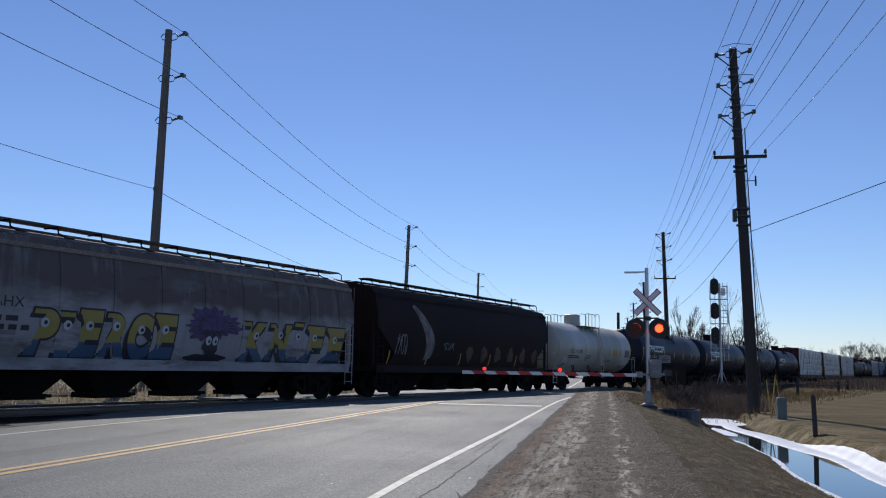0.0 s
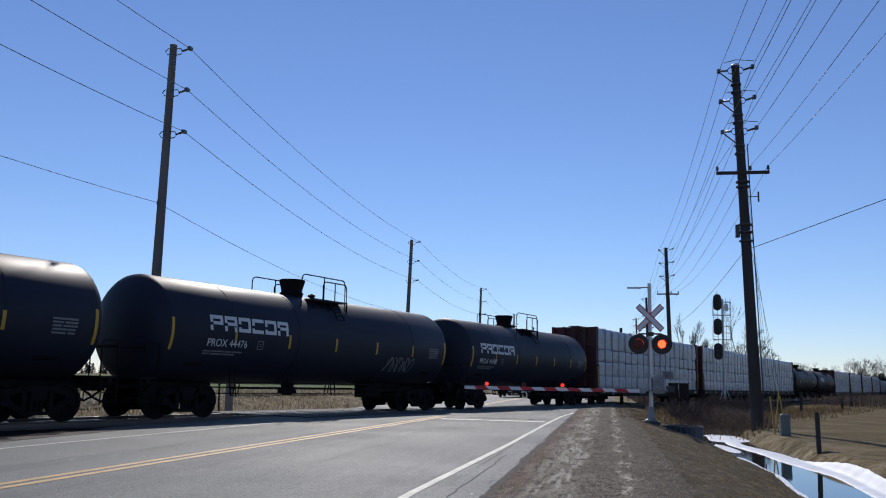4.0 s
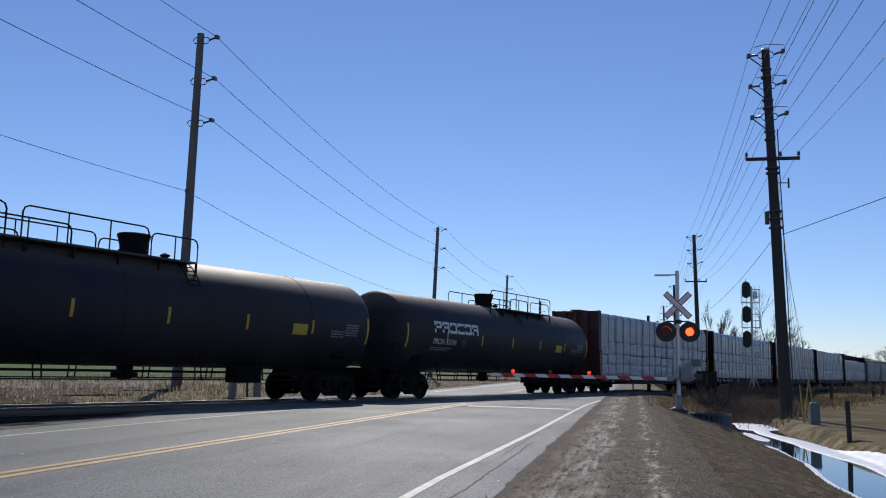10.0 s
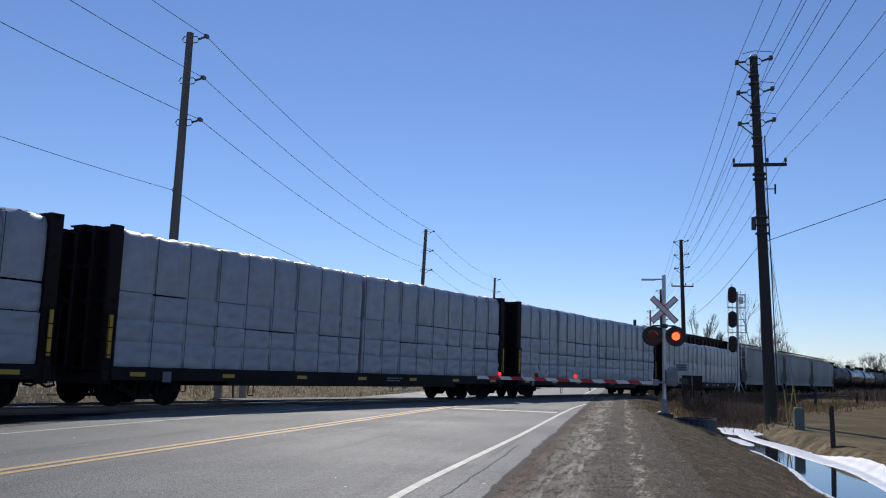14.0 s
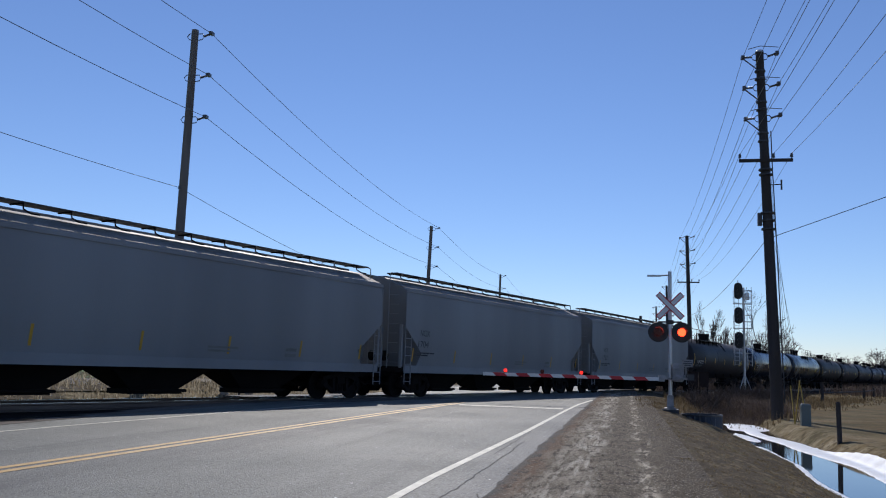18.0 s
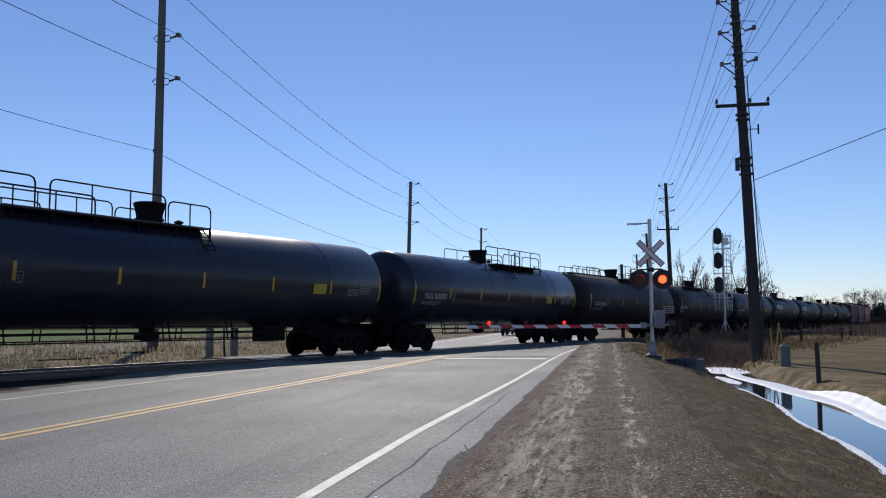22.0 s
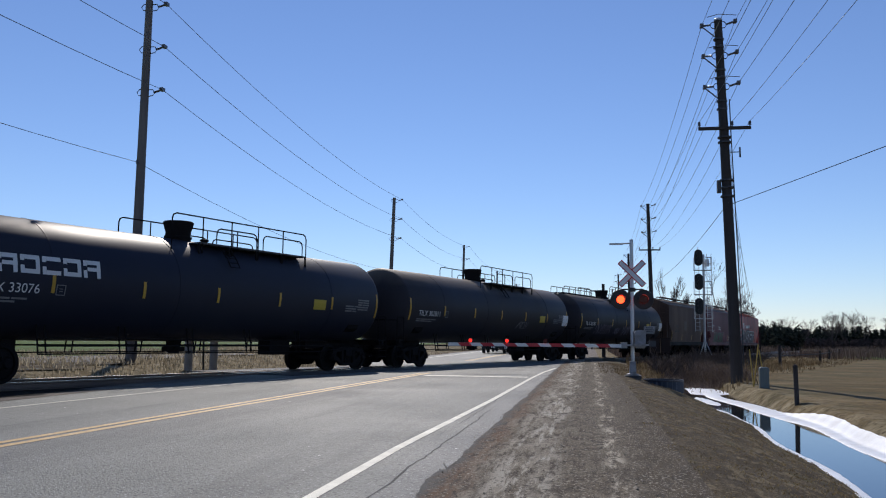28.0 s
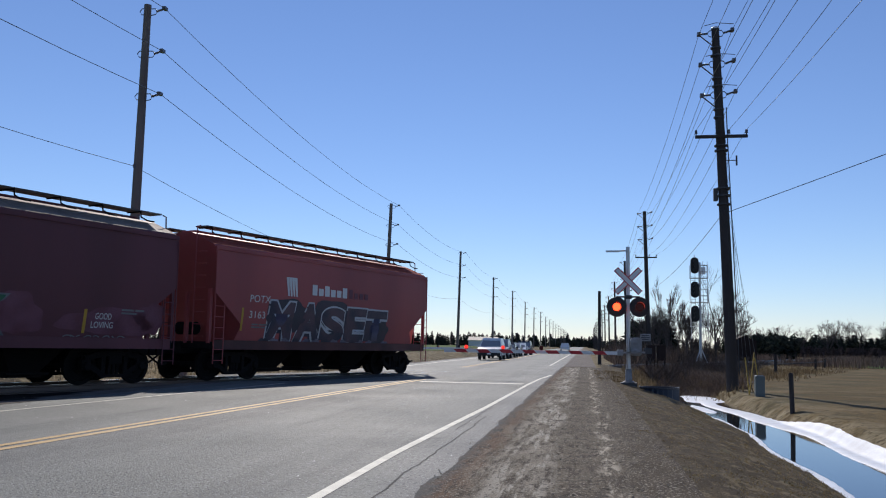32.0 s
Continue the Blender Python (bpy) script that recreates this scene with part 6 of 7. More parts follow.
def wire(points, sag, r, label, name="overhead_wire"):
    pts = []
    for a, b in zip(points, points[1:]):
        n = 14 if a.y < 130 else 4
        for i in range(n):
            u = i / n
            p = a.lerp(b, u)
            p.z -= sag * 4 * u * (1 - u) * min(1.0, ((b - a).length / 46) ** 2)
            pts.append(p)
    pts.append(points[-1])
    return tagged(part(name, MB().path(pts, r, 5), M_WIRE), label, "overhead wire")


for k in range(3):
    wire(WIRES_L[k], 0.85, 0.013, "bare conductor strung along the far-side poles")
wire(WIRES_L[3], 0.75, 0.011, "lower neutral wire strung along the far-side poles")
for k in range(6):
    wire(WIRES_R[k], 0.75, 0.010, "bare conductor strung along the near-side poles")
for k in range(6, 9):
    wire(WIRES_R[k], 0.85, 0.008, "thin wire strung from crossarm to crossarm")
wire(WIRES_R[9][1:], 0.6, 0.012, "lower cable strung along the near-side poles")
# service cables and guys at the near pole
wire([Vector((5.62, 36.1, 6.65)), Vector((12.0, 20.0, 7.6))], 0.1, 0.014, "black service cable running off from the pole")
for q, top_z in ((7.4, 10.9), (7.6, 9.5), (7.85, 8.9), (8.1, 7.6)):
    wire([Vector((5.52, 36.2, top_z)), Vector((q, 43.5, -0.4))], 0.0, 0.007, "steel guy wire from the pole to the ground", "guy_wire")
w = thing("service_post", "bare dark wooden post beyond the crossing", "post")
part("shaft", MB().rod((0.97, 63, -0.3), (0.97, 63, 5.1), 0.13, 0.10, n=12), M_POLE, w, smooth=50)

# ---------------------------------------------------------------- level crossing signals
blink_blades = []


def hang_blink_blade(parent, place, r, first):
    """An added dark red blade before a lens, tipped flat while the lamp shows, so that it blinks. first: it opens on
    the first beat.
    """
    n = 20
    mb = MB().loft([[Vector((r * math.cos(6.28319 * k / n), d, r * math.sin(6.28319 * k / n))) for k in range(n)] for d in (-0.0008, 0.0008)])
    # added part: hides the constant glow, coloured like an unlit lens
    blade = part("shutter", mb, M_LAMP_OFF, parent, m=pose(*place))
    blink_blades.append((blade, place, first))


def flasher(w, x, y, z, mat_lens, first=None):
    mb = MB()
    prof = [(-0.03, 0.01), (-0.03, 0.35), (0.0, 0.357), (0.02, 0.35), (0.03, 0.02)]
    mb.turned(prof, 28, pose(x, y, z, 0, 0, 90))
    back = part("backboard", mb, M_DARK, w, smooth=30)
    mb = MB()
    mb.turned([(0.0, 0.14), (0.02, 0.13), (0.045, 0.09), (0.055, 0.01)], 24, pose(x, y - 0.04, z, 0, 0, -90))
    part("lens", mb, mat_lens, back, smooth=60)
    mb = MB()
    rings = []
    for d in (0.03, 0.28):
        rr = []
        for k in range(17):
            a = math.pi * (-0.05 + 1.1 * k / 16)
            rr.append(Vector((x + 0.165 * math.cos(a), y - d, z + 0.165 * math.sin(a) + 0.004)))
        rings.append(rr)
    mb.loft(rings, closed=False, caps=False)
    part("hood", mb, M_DARK, back)
    mb = MB().rod((x, y + 0.02, z), (x, y + 0.2, z), 0.12, 0.08, n=14)
    part("housing", mb, M_DARK, back)
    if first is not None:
        hang_blink_blade(back, (x, y - 0.25, z), 0.157, first)


def crossing_signal(m, arm_len):
    """Mast with crossbuck, two flashing lamps, gate drive and striped arm; built at the origin, looking to -y."""
    w = thing("crossing_signal", "level crossing mast with crossbuck, red flashers and lowered striped gate arm", "crossing signal", "signals of the level crossing")
    part("foundation", MB().box(-0.28, 0.28, -0.28, 0.28, -0.5, 0.03), M_HARD, w)
    mb = MB()
    mb.loft([[Vector((sx * h, sy * h, z)) for sx, sy in ((-1, -1), (1, -1), (1, 1), (-1, 1))] for h, z in ((0.2, 0.03), (0.2, 0.07), (0.12, 0.1), (0.1, 0.52))])
    part("mast_base", mb, M_GALV, w)
    part("mast", MB().rod((0, 0, 0.1), (0, 0, 4.85), 0.07, 0.066, n=16), M_ALU, w, smooth=60)
    mb = MB()
    mb.rod((0, 0, 4.72), (-0.75, -0.05, 4.68), 0.028, n=8)
    mb.box(-0.78, -0.3, -0.09, 0.02, 4.66, 4.72)
    part("top_arm", mb, M_ALU, w)
    for sgn in (1, -1):
        q = pose(0, -0.10 - 0.014 * (sgn > 0), 3.62, 0, sgn * 45, 0)
        bl = part("crossbuck_blade", MB().box(-0.6, 0.6, -0.006, 0.006, -0.105, 0.105, q), M_SIGN_RED, w)
        part("blade_face", MB().box(-0.572, 0.572, -0.009, -0.0065, -0.07, 0.07, q), M_SIGN_WHITE, bl)
    mb = MB()
    mb.rod((-0.4, -0.02, 3.06), (0.4, -0.02, 3.06), 0.03, n=8)
    for sx in (-1, 1):
        mb.rod((sx * 0.4, -0.02, 3.06), (sx * 0.4, 0.08, 2.76), 0.025, n=8)
    mb.box(-0.12, 0.12, -0.12, 0.12, 2.98, 3.12)
    part("lamp_arm", mb, M_DARK, w)
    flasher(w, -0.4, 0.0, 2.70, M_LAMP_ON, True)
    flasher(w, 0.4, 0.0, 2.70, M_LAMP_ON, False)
    mb = MB()
    mb.loft([[Vector((0.26 + sx * h, sy * 0.26, z)) for sx, sy in ((-1, -1), (1, -1), (1, 1), (-1, 1))] for h, z in ((0.12, 0.98), (0.19, 1.03), (0.19, 1.5), (0.15, 1.6), (0.06, 1.62))])
    part("gate_drive", mb, M_GALV, w)
    mb = MB()
    mb.bar((-0.35, -0.38, 1.08), (0.6, -0.38, 1.1), 0.12, 0.06)
    mb.bar((-0.35, 0.38, 1.08), (0.6, 0.38, 1.1), 0.12, 0.06)
    mb.box(-0.4, -0.2, -0.42, 0.42, 0.98, 1.18)
    mb.rod((0.2, -0.42, 1.1), (0.2, 0.42, 1.1), 0.07, n=10)
    part("gate_yoke", mb, M_GALV, w)
    sign = part("notice_plate", MB().box(0.42, 0.8, 0.3, 0.32, 1.5, 1.76), M_GALV, w, "small grey notice plate beside the gate drive")
    for k, wd in enumerate((0.26, 0.3, 0.22)):
        part("print_bar", MB().box(0.61 - wd / 2, 0.61 + wd / 2, 0.296, 0.2995, 1.69 - 0.07 * k, 1.72 - 0.07 * k), M_HARD, sign)
    for y in (-0.4, 0.4):
        part("counterweight", MB().box(0.55, 0.78, y - 0.05, y + 0.05, 1.05, 1.25), M_HARD, w)
    arm = part("gate_arm", MB().box(-arm_len, -0.3, -0.40, -0.36, 1.0, 1.12), M_SIGN_WHITE, w, "white gate arm with red diagonal bands")
    x = -0.75
    while x > -arm_len + 0.3:
        mb = MB().add([(x, -0.404, 1.0), (x - 0.42, -0.404, 1.0), (x - 0.54, -0.404, 1.12), (x - 0.12, -0.404, 1.12)], [(0, 1, 2, 3)])
        part("red_band", mb, M_SIGN_RED, arm)
        x -= 0.82
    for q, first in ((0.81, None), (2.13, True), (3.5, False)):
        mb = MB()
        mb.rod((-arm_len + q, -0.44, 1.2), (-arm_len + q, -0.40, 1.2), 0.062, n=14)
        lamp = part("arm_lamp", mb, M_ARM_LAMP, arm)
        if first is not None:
            hang_blink_blade(arm, (-arm_len + q, -0.53, 1.2), 0.072, first)
        mb = MB().box(-arm_len + q - 0.05, -arm_len + q + 0.05, -0.40, -0.34, 1.12, 1.27)
        part("lamp_body", mb, M_DARK, lamp)
    w.matrix_world = m
    return w


signal_near = crossing_signal(pose(1.5, 32.0, -0.05), 6.55)
signal_far = crossing_signal(pose(-13.0, 53.0, -0.1, 0, 0, 180), 6.2)


# ---------------------------------------------------------------- railway block signal
def block_signal():
    w = thing("railway_signal", "tall railway signal with three black heads on a caged ladder mast", "railway signal")
    base = Vector((8.88, 71.4, -0.4))
    part("mast", MB().rod(base, base + Vector((0, 0, 8.35)), 0.10, 0.09, n=12), M_ALU, w, smooth=50)
    part("foundation", MB().box(base.x - 0.4, base.x + 0.4, base.y - 0.4, base.y + 0.4, -0.7, -0.2), M_CONC, w)
    mb = MB()
    for dx in (-0.42, 0.42):
        mb.bar((base.x - 0.05 + dx, base.y - 0.9, 0.1), (base.x, base.y, 1.3), 0.05)
    part("brace", mb, M_ALU, w)
    for side, name in ((0.42, "ladder"), (-0.52, "cage_frame")):
        for dx in (-0.17, 0.17):
            part(name, MB().bar((base.x + side + dx, base.y, 1.9), (base.x + side + dx, base.y, 8.0 if side > 0 else 7.9), 0.035), M_ALU, w)
        for k in range(20):
            z = 2.0 + 0.3 * k
            part("rung", MB().rod((base.x + side - 0.17, base.y, z), (base.x + side + 0.17, base.y, z), 0.014, n=6), M_ALU, w)
    for z in (2.9, 4.8, 6.7):
        mb = MB()
        mb.box(base.x - 0.75, base.x + 0.62, base.y - 0.35, base.y + 0.35, z - 0.03, z + 0.01)
        part("platform", mb, M_ALU, w)
        mb = MB()
        for h in (0.5, 1.0):
            mb.path([(base.x - 0.72, base.y - 0.33, z + h), (base.x + 0.6, base.y - 0.33, z + h), (base.x + 0.6, base.y + 0.33, z + h), (base.x - 0.72, base.y + 0.33, z + h)], 0.018)
        for dx, dy in ((-0.72, -0.33), (0.6, -0.33), (0.6, 0.33), (-0.72, 0.33)):
            mb.rod((base.x + dx, base.y + dy, z), (base.x + dx, base.y + dy, z + 1.0), 0.018, n=6)
        part("platform_rail", mb, M_ALU, w)
    for z in (7.66, 5.76, 3.86):
        x, y = base.x - 0.42, base.y - 0.4
        pts = []
        for k in range(28):
            a = 6.28319 * k / 28
            pts.append((0.31 * math.cos(a), (0.31 * math.sin(a)) + (0.33 if math.sin(a) > 0 else -0.33)))
        mb = MB()
        mb.loft([[Vector((x + px, y + d, z + pz)) for px, pz in pts] for d in (0.0, 0.04)])
        head = part("signal_head", mb, M_DARK, w)
        for dz in (-0.33, 0.0, 0.33):
            part("lens_hood", MB().rod((x, y - 0.22, z + dz - 0.02), (x, y, z + dz), 0.12, 0.12, n=14), M_DARK, head)
        part("head_case", MB().box(x - 0.16, x + 0.16, y + 0.04, y + 0.34, z - 0.5, z + 0.5), M_DARK, head)
    part("finial", MB().rod(base + Vector((-0.42, -0.2, 8.3)), base + Vector((-0.42, -0.2, 8.9)), 0.03, n=6), M_ALU, w)
    part("relay_box", MB().box(base.x + 0.12, base.x + 0.42, base.y - 0.2, base.y + 0.2, 7.0, 7.55), M_ALU, w)
    return w


block_signal()

# ---------------------------------------------------------------- roadside things
def post(x, y, h, r, label):
    w = thing("wooden_post", label, "post")
    z = ground_z(x, y)
    mb = MB()
    mb.rod((x, y, z - 0.2), (x - 0.02, y, z + h - 0.04), r, r * 0.95, n=12)
    mb.rod((x - 0.02, y, z + h - 0.04), (x - 0.02, y, z + h), r * 0.95, r * 0.6, n=12)
    part("shaft", mb, M_POLE, w, smooth=40)
    return w


post(5.5, 25.2, 1.06, 0.065, "short dark wooden post in dry grass")
w = thing("utility_pedestal", "grey-green utility pedestal box in dry grass", "utility box")
px, py = 5.85, 31.6
pz = ground_z(px, py)
mb = MB()
mb.loft([[Vector((px + sx * h, py + sy * h * 0.8, pz + z)) for sx, sy in ((-1, -1), (1, -1), (1, 1), (-1, 1))] for h, z in ((0.15, -0.1), (0.15, 0.66), (0.135, 0.7), (0.1, 0.72))])
part("case", mb, M_PEDESTAL, w)
part("cover_cap", MB().box(px - 0.165, px + 0.165, py - 0.135, py + 0.135, pz + 0.58, pz + 0.62), M_PEDESTAL, w)
for dx, dy, h, lean in ((-0.24, 0.9, 1.3, -0.06), (-0.06, 1.1, 1.48, 0.10), (0.12, 0.9, 1.3, -0.1)):
    w = thing("marker_post", "thin yellow cable marker post beside the utility pedestal", "marker post", "yellow markers at the pedestal")
    z = ground_z(px + dx, py + dy)
    part("shaft", MB().bar((px + dx - lean, py + dy, z - 0.1), (px + dx + lean, py + dy, z + h), 0.06, 0.03), M_YELLOWPOST, w)
# culvert inlet beside the mast: an upright round of corrugated steel with a rolled rim
w = thing("culvert_inlet", "blue-grey corrugated steel culvert inlet beside the crossing mast", "culvert")
cx, cy, cr = 2.5, 31.5, 0.66
n = 72
rings = []
for z, dr in ((-1.1, 0.0), (-0.16, 0.0)):
    rings.append([Vector((cx + (cr + dr + 0.028 * math.sin(k * 6.28319 / 3)) * math.cos(6.28319 * k / n), cy + (cr + dr + 0.028 * math.sin(k * 6.28319 / 3)) * math.sin(6.28319 * k / n), z)) for k in range(n)])
mb = MB().loft(rings, caps=False)
inner = [[Vector((cx + (v.x - cx) * 0.93, cy + (v.y - cy) * 0.93, v.z)) for v in g] for g in reversed(rings)]
mb.loft(inner, caps=False)
part("corrugated_wall", mb, M_CULVERT, w, smooth=30)
mb = MB().path([(cx + cr * math.cos(6.28319 * k / 32), cy + cr * math.sin(6.28319 * k / 32), -0.15) for k in range(33)], 0.035)
part("rim", mb, M_HARD, w, smooth=60)
part("fill", MB().rod((cx, cy, -1.1), (cx, cy, -0.45), cr * 0.9, n=32), M_BALLAST, w)

# relay cabinets beside the crossing
for x, y, label in ((4.1, 58.0, "dark brown relay cabinet on the verge by the track"), (4.75, 58.1, "dark brown relay cabinet on the verge by the track")):
    w = thing("relay_cabinet", label, "relay cabinet", "cabinets beside the crossing")
    z = ground_z(x, y)
    for dx in (-0.24, 0.24):
        part("leg", MB().box(x + dx - 0.04, x + dx + 0.04, y - 0.05, y + 0.05, z - 0.1, 0.4), M_CABINET, w)
    part("case", MB().box(x - 0.28, x + 0.28, y - 0.3, y + 0.3, 0.38, 1.3), M_CABINET, w)
    part("roof", MB().box(x - 0.31, x + 0.31, y - 0.35, y + 0.35, 1.3, 1.35), M_CABINET, w)
    part("door", MB().box(x - 0.23, x + 0.23, y - 0.32, y - 0.30, 0.46, 1.24), M_CABINET, w)

# cabinet on legs beyond the track
w = thing("trackside_cabinet", "dark trackside cabinet on two pale legs", "relay cabinet")
bx, by = -15.2, 33.0
for dx in (-0.5, 0.55):
    part("leg", MB().rod((bx + dx, by, -0.6), (bx + dx, by, 1.1), 0.16, 0.15, n=12), M_CONC, w)
part("case", MB().box(bx - 0.75, bx + 1.0, by - 0.25, by + 0.25, 1.05, 1.75), M_CABINET, w)
part("cable", MB().path([(bx + 0.2, by - 0.2, 1.05), (bx + 0.22, by - 0.22, 0.4), (bx + 0.25, by - 0.2, -0.5)], 0.04), M_DARK, w)


# ---------------------------------------------------------------- waiting cars
def car(x, y, label, paint, kind="suv", away=False):
    """A car seen from its front: lofted body, glass, lamps, wheels."""
    w = thing("car", label, "car", "cars waiting beyond the crossing")
    L, W, H = (4.7, 0.92, 1.72) if kind == "suv" else (4.5, 0.88, 1.45)
    waist = 1.02 if kind == "suv" else 0.9
    lower = [(-L / 2, 0.55), (-L / 2 + 0.06, waist - 0.16), (-L / 2 + 0.5, waist - 0.04), (-L / 2 + 1.15, waist), (L / 2 - 0.2, waist), (L / 2, waist - 0.1), (L / 2, 0.4), (-L / 2, 0.36)]
    rings = []
    for u, inset in ((-1, 0.05), (-0.96, 0.0), (0.96, 0.0), (1, 0.05)):
        rings.append([Vector((u * W, a + (0.04 if a < 0 else -0.04) * (inset > 0), z)) for a, z in lower])
    body = part("body", MB().loft(rings), paint, w, smooth=25)
    back = L / 2 - (0.15 if kind == "suv" else 0.9)
    cab = [(-L / 2 + 1.1, waist - 0.01), (-L / 2 + 1.95, H), (back - 0.35, H), (back, waist - 0.01)]
    rings = [[Vector((u * W * f, a, z)) for (a, z), f in zip(cab, (0.95, 0.78, 0.78, 0.95))] for u in (-1, 1)]
    part("cabin", MB().loft(rings), paint, w, smooth=20)
    (a0, z0), (a1, z1) = cab[0], cab[1]
    n = Vector((0, -(z1 - z0), a1 - a0)).normalized() * 0.012
    f0, f1 = 0.86, 0.72
    q = [Vector((-W * f0, a0 + 0.06, z0 + 0.05)), Vector((W * f0, a0 + 0.06, z0 + 0.05)), Vector((W * f1, a1 - 0.06, z1 - 0.07)), Vector((-W * f1, a1 - 0.06, z1 - 0.07))]
    part("windscreen", MB().loft([[p + n * 0.2 for p in q], [p + n for p in q]]), M_CARGLASS, w)
    for sx in (-1, 1):
        part("headlight", MB().box(sx * W * 0.74 - 0.15, sx * W * 0.74 + 0.15, -L / 2 - 0.01, -L / 2 + 0.1, waist - 0.33, waist - 0.18), M_HEADLIGHT, w)
        part("mirror", MB().box(sx * (W + 0.1) - 0.1, sx * (W + 0.1) + 0.1, -L / 2 + 1.35, -L / 2 + 1.5, waist, waist + 0.16), paint, w)
        for a in (-L / 2 + 0.85, L / 2 - 0.85):
            whl = part("wheel", MB().turned([(-0.11, 0.05), (-0.11, 0.3), (-0.09, 0.34), (0.09, 0.34), (0.11, 0.3), (0.11, 0.05)], 20, pose(sx * (W - 0.1), a, 0.34)), M_TYRE, w, smooth=40)
            part("rim", MB().turned([(0.0, 0.02), (0.0, 0.2), (0.012, 0.2), (0.014, 0.02)], 14, pose(sx * (W - 0.1) + sx * 0.108 - 0.006, a, 0.34)), M_ALU, whl)
    part("grille", MB().box(-W * 0.45, W * 0.45, -L / 2 - 0.012, -L / 2 + 0.05, waist - 0.36, waist - 0.2), M_DARK, w)
    part("bumper", MB().box(-W * 0.97, W * 0.97, -L / 2 - 0.05, -L / 2 + 0.12, 0.34, 0.58), M_DARK if kind == "suv" else paint, w)
    part("number_plate", MB().box(-0.15, 0.15, -L / 2 - 0.062, -L / 2 - 0.05, 0.45, 0.55), M_SIGN_WHITE, w)
    w.matrix_world = pose(x, y, 0.02, 0, 0, 180 if away else 0)
    return w


car(-7.45, 71.2, "white sport utility vehicle waiting at the level crossing", M_CARWHITE)
car(-7.6, 79.5, "silver sport utility vehicle in the waiting queue", M_CARGREY)
car(-7.6, 87.5, "dark car in the waiting queue", M_CARDARK, "sedan")
car(-7.7, 95.5, "light silver car in the waiting queue", M_CARGREY, "sedan")
car(-7.7, 104, "white car in the waiting queue", M_CARWHITE, "sedan")
car(-7.7, 113, "dark sport utility vehicle in the waiting queue", M_CARDARK)
car(-4.3, 190, "white car far down the road", M_CARWHITE, "suv", True)

# far white shed across the field
w = thing("farm_shed", "low white farm shed far across the field", "shed")
part("wall", MB().box(-58, -44, 440, 452, -0.6, 3.2), M_SIGN_WHITE, w)
mb = MB()
mb.loft([[Vector((x, y, z)) for y, z in ((439, 3.2), (446, 5.0), (453, 3.2))] for x in (-58.5, -43.5)])
part("roof", mb, M_ROOF, w)


# pipe fence at the back of the lawn
def pipe_fence(places):
    w = thing("fence", "low grey pipe fence with dark posts behind the lawn", "fence")
    for x, y, h in places:
        z = ground_z(x, y)
        part("post", MB().rod((x, y, z - 0.2), (x, y, z + h), 0.11, 0.1, n=8), M_POLE, w)
    for (x0, y0, h0), (x1, y1, h1) in zip(places, places[1:]):
        part("rail", MB().rod((x0, y0, ground_z(x0, y0) + 0.72), (x1, y1, ground_z(x1, y1) + 0.72), 0.05, n=6), M_POLE, w)


pipe_fence(((13.2, 65.3, 1.45), (20.0, 82.3, 1.0), (25.0, 99.0, 1.0), (31.0, 118.0, 1.0)))
w = thing("signal_hut", "small brown trackside hut with a low roof", "hut")
part("wall", MB().box(18.5, 21.4, 117.0, 119.4, -0.9, 2.1), M_CABINET, w)
mb = MB()
mb.loft([[Vector((x, y, z)) for x, z in ((18.3, 2.1), (19.9, 2.85), (21.6, 2.1))] for y in (116.8, 119.6)])
part("roof", mb, M_CABINET, w)
part("door", MB().box(19.5, 20.3, 116.96, 117.0, -0.6, 1.5), M_CABINET, w)

# ---------------------------------------------------------------- plants
def blades(name, count, place, h0, h1, w, mat, label, seed, lean=0.5):
    """Loose stalks, each a narrow bent blade of two faces."""
    rnd = random.Random(seed)
    mb = MB()
    for _ in range(count):
        got = place(rnd)
        if got is None:
            continue
        x, y, k = got
        z = ground_z(x, y) if mat is not M_BANKGRASS else bank_z(x, y)
        h = rnd.uniform(h0, h1) * k
        a = rnd.uniform(0, 6.28)
        dx, dy = math.cos(a) * w / 2, math.sin(a) * w / 2
        b = rnd.uniform(0, 6.28)
        lx, ly = math.cos(b) * h * lean * rnd.random(), math.sin(b) * h * lean * rnd.random()
        n = len(mb.v)
        mb.v += [(x - dx, y - dy, z - 0.01), (x + dx, y + dy, z - 0.01), (x + dx * 0.8 + lx * 0.35, y + dy * 0.8 + ly * 0.35, z + h * 0.6), (x - dx * 0.8 + lx * 0.35, y - dy * 0.8 + ly * 0.35, z + h * 0.6), (x + lx, y + ly, z + h)]
        mb.f += [(n, n + 1, n + 2, n + 3), (n + 3, n + 2, n + 4)]
    return tagged(part(name, mb, mat), label, "dry grass", kind="stuff")


def clumped(x, y, s=0.6, k=0.0):
    return noise.noise(Vector((x * s, y * s, 2.2 + k)))


def at_left_bank(rnd):
    x, y = rnd.uniform(-27, -11), rnd.uniform(14, 70)
    p = x * ACROSS.x + y * ACROSS.y - TRACK_OFF
    if p > -3.0 or clumped(x, y, 0.35) < rnd.uniform(-0.7, 0.3):
        return None
    return x, y, 0.8 + 0.5 * clumped(x, y, 0.3, 3)


blades("dry_grass", 30000, at_left_bank, 0.1, 0.3, 0.045, M_PALEGRASS, "greyish straw grass beyond the track", 1)


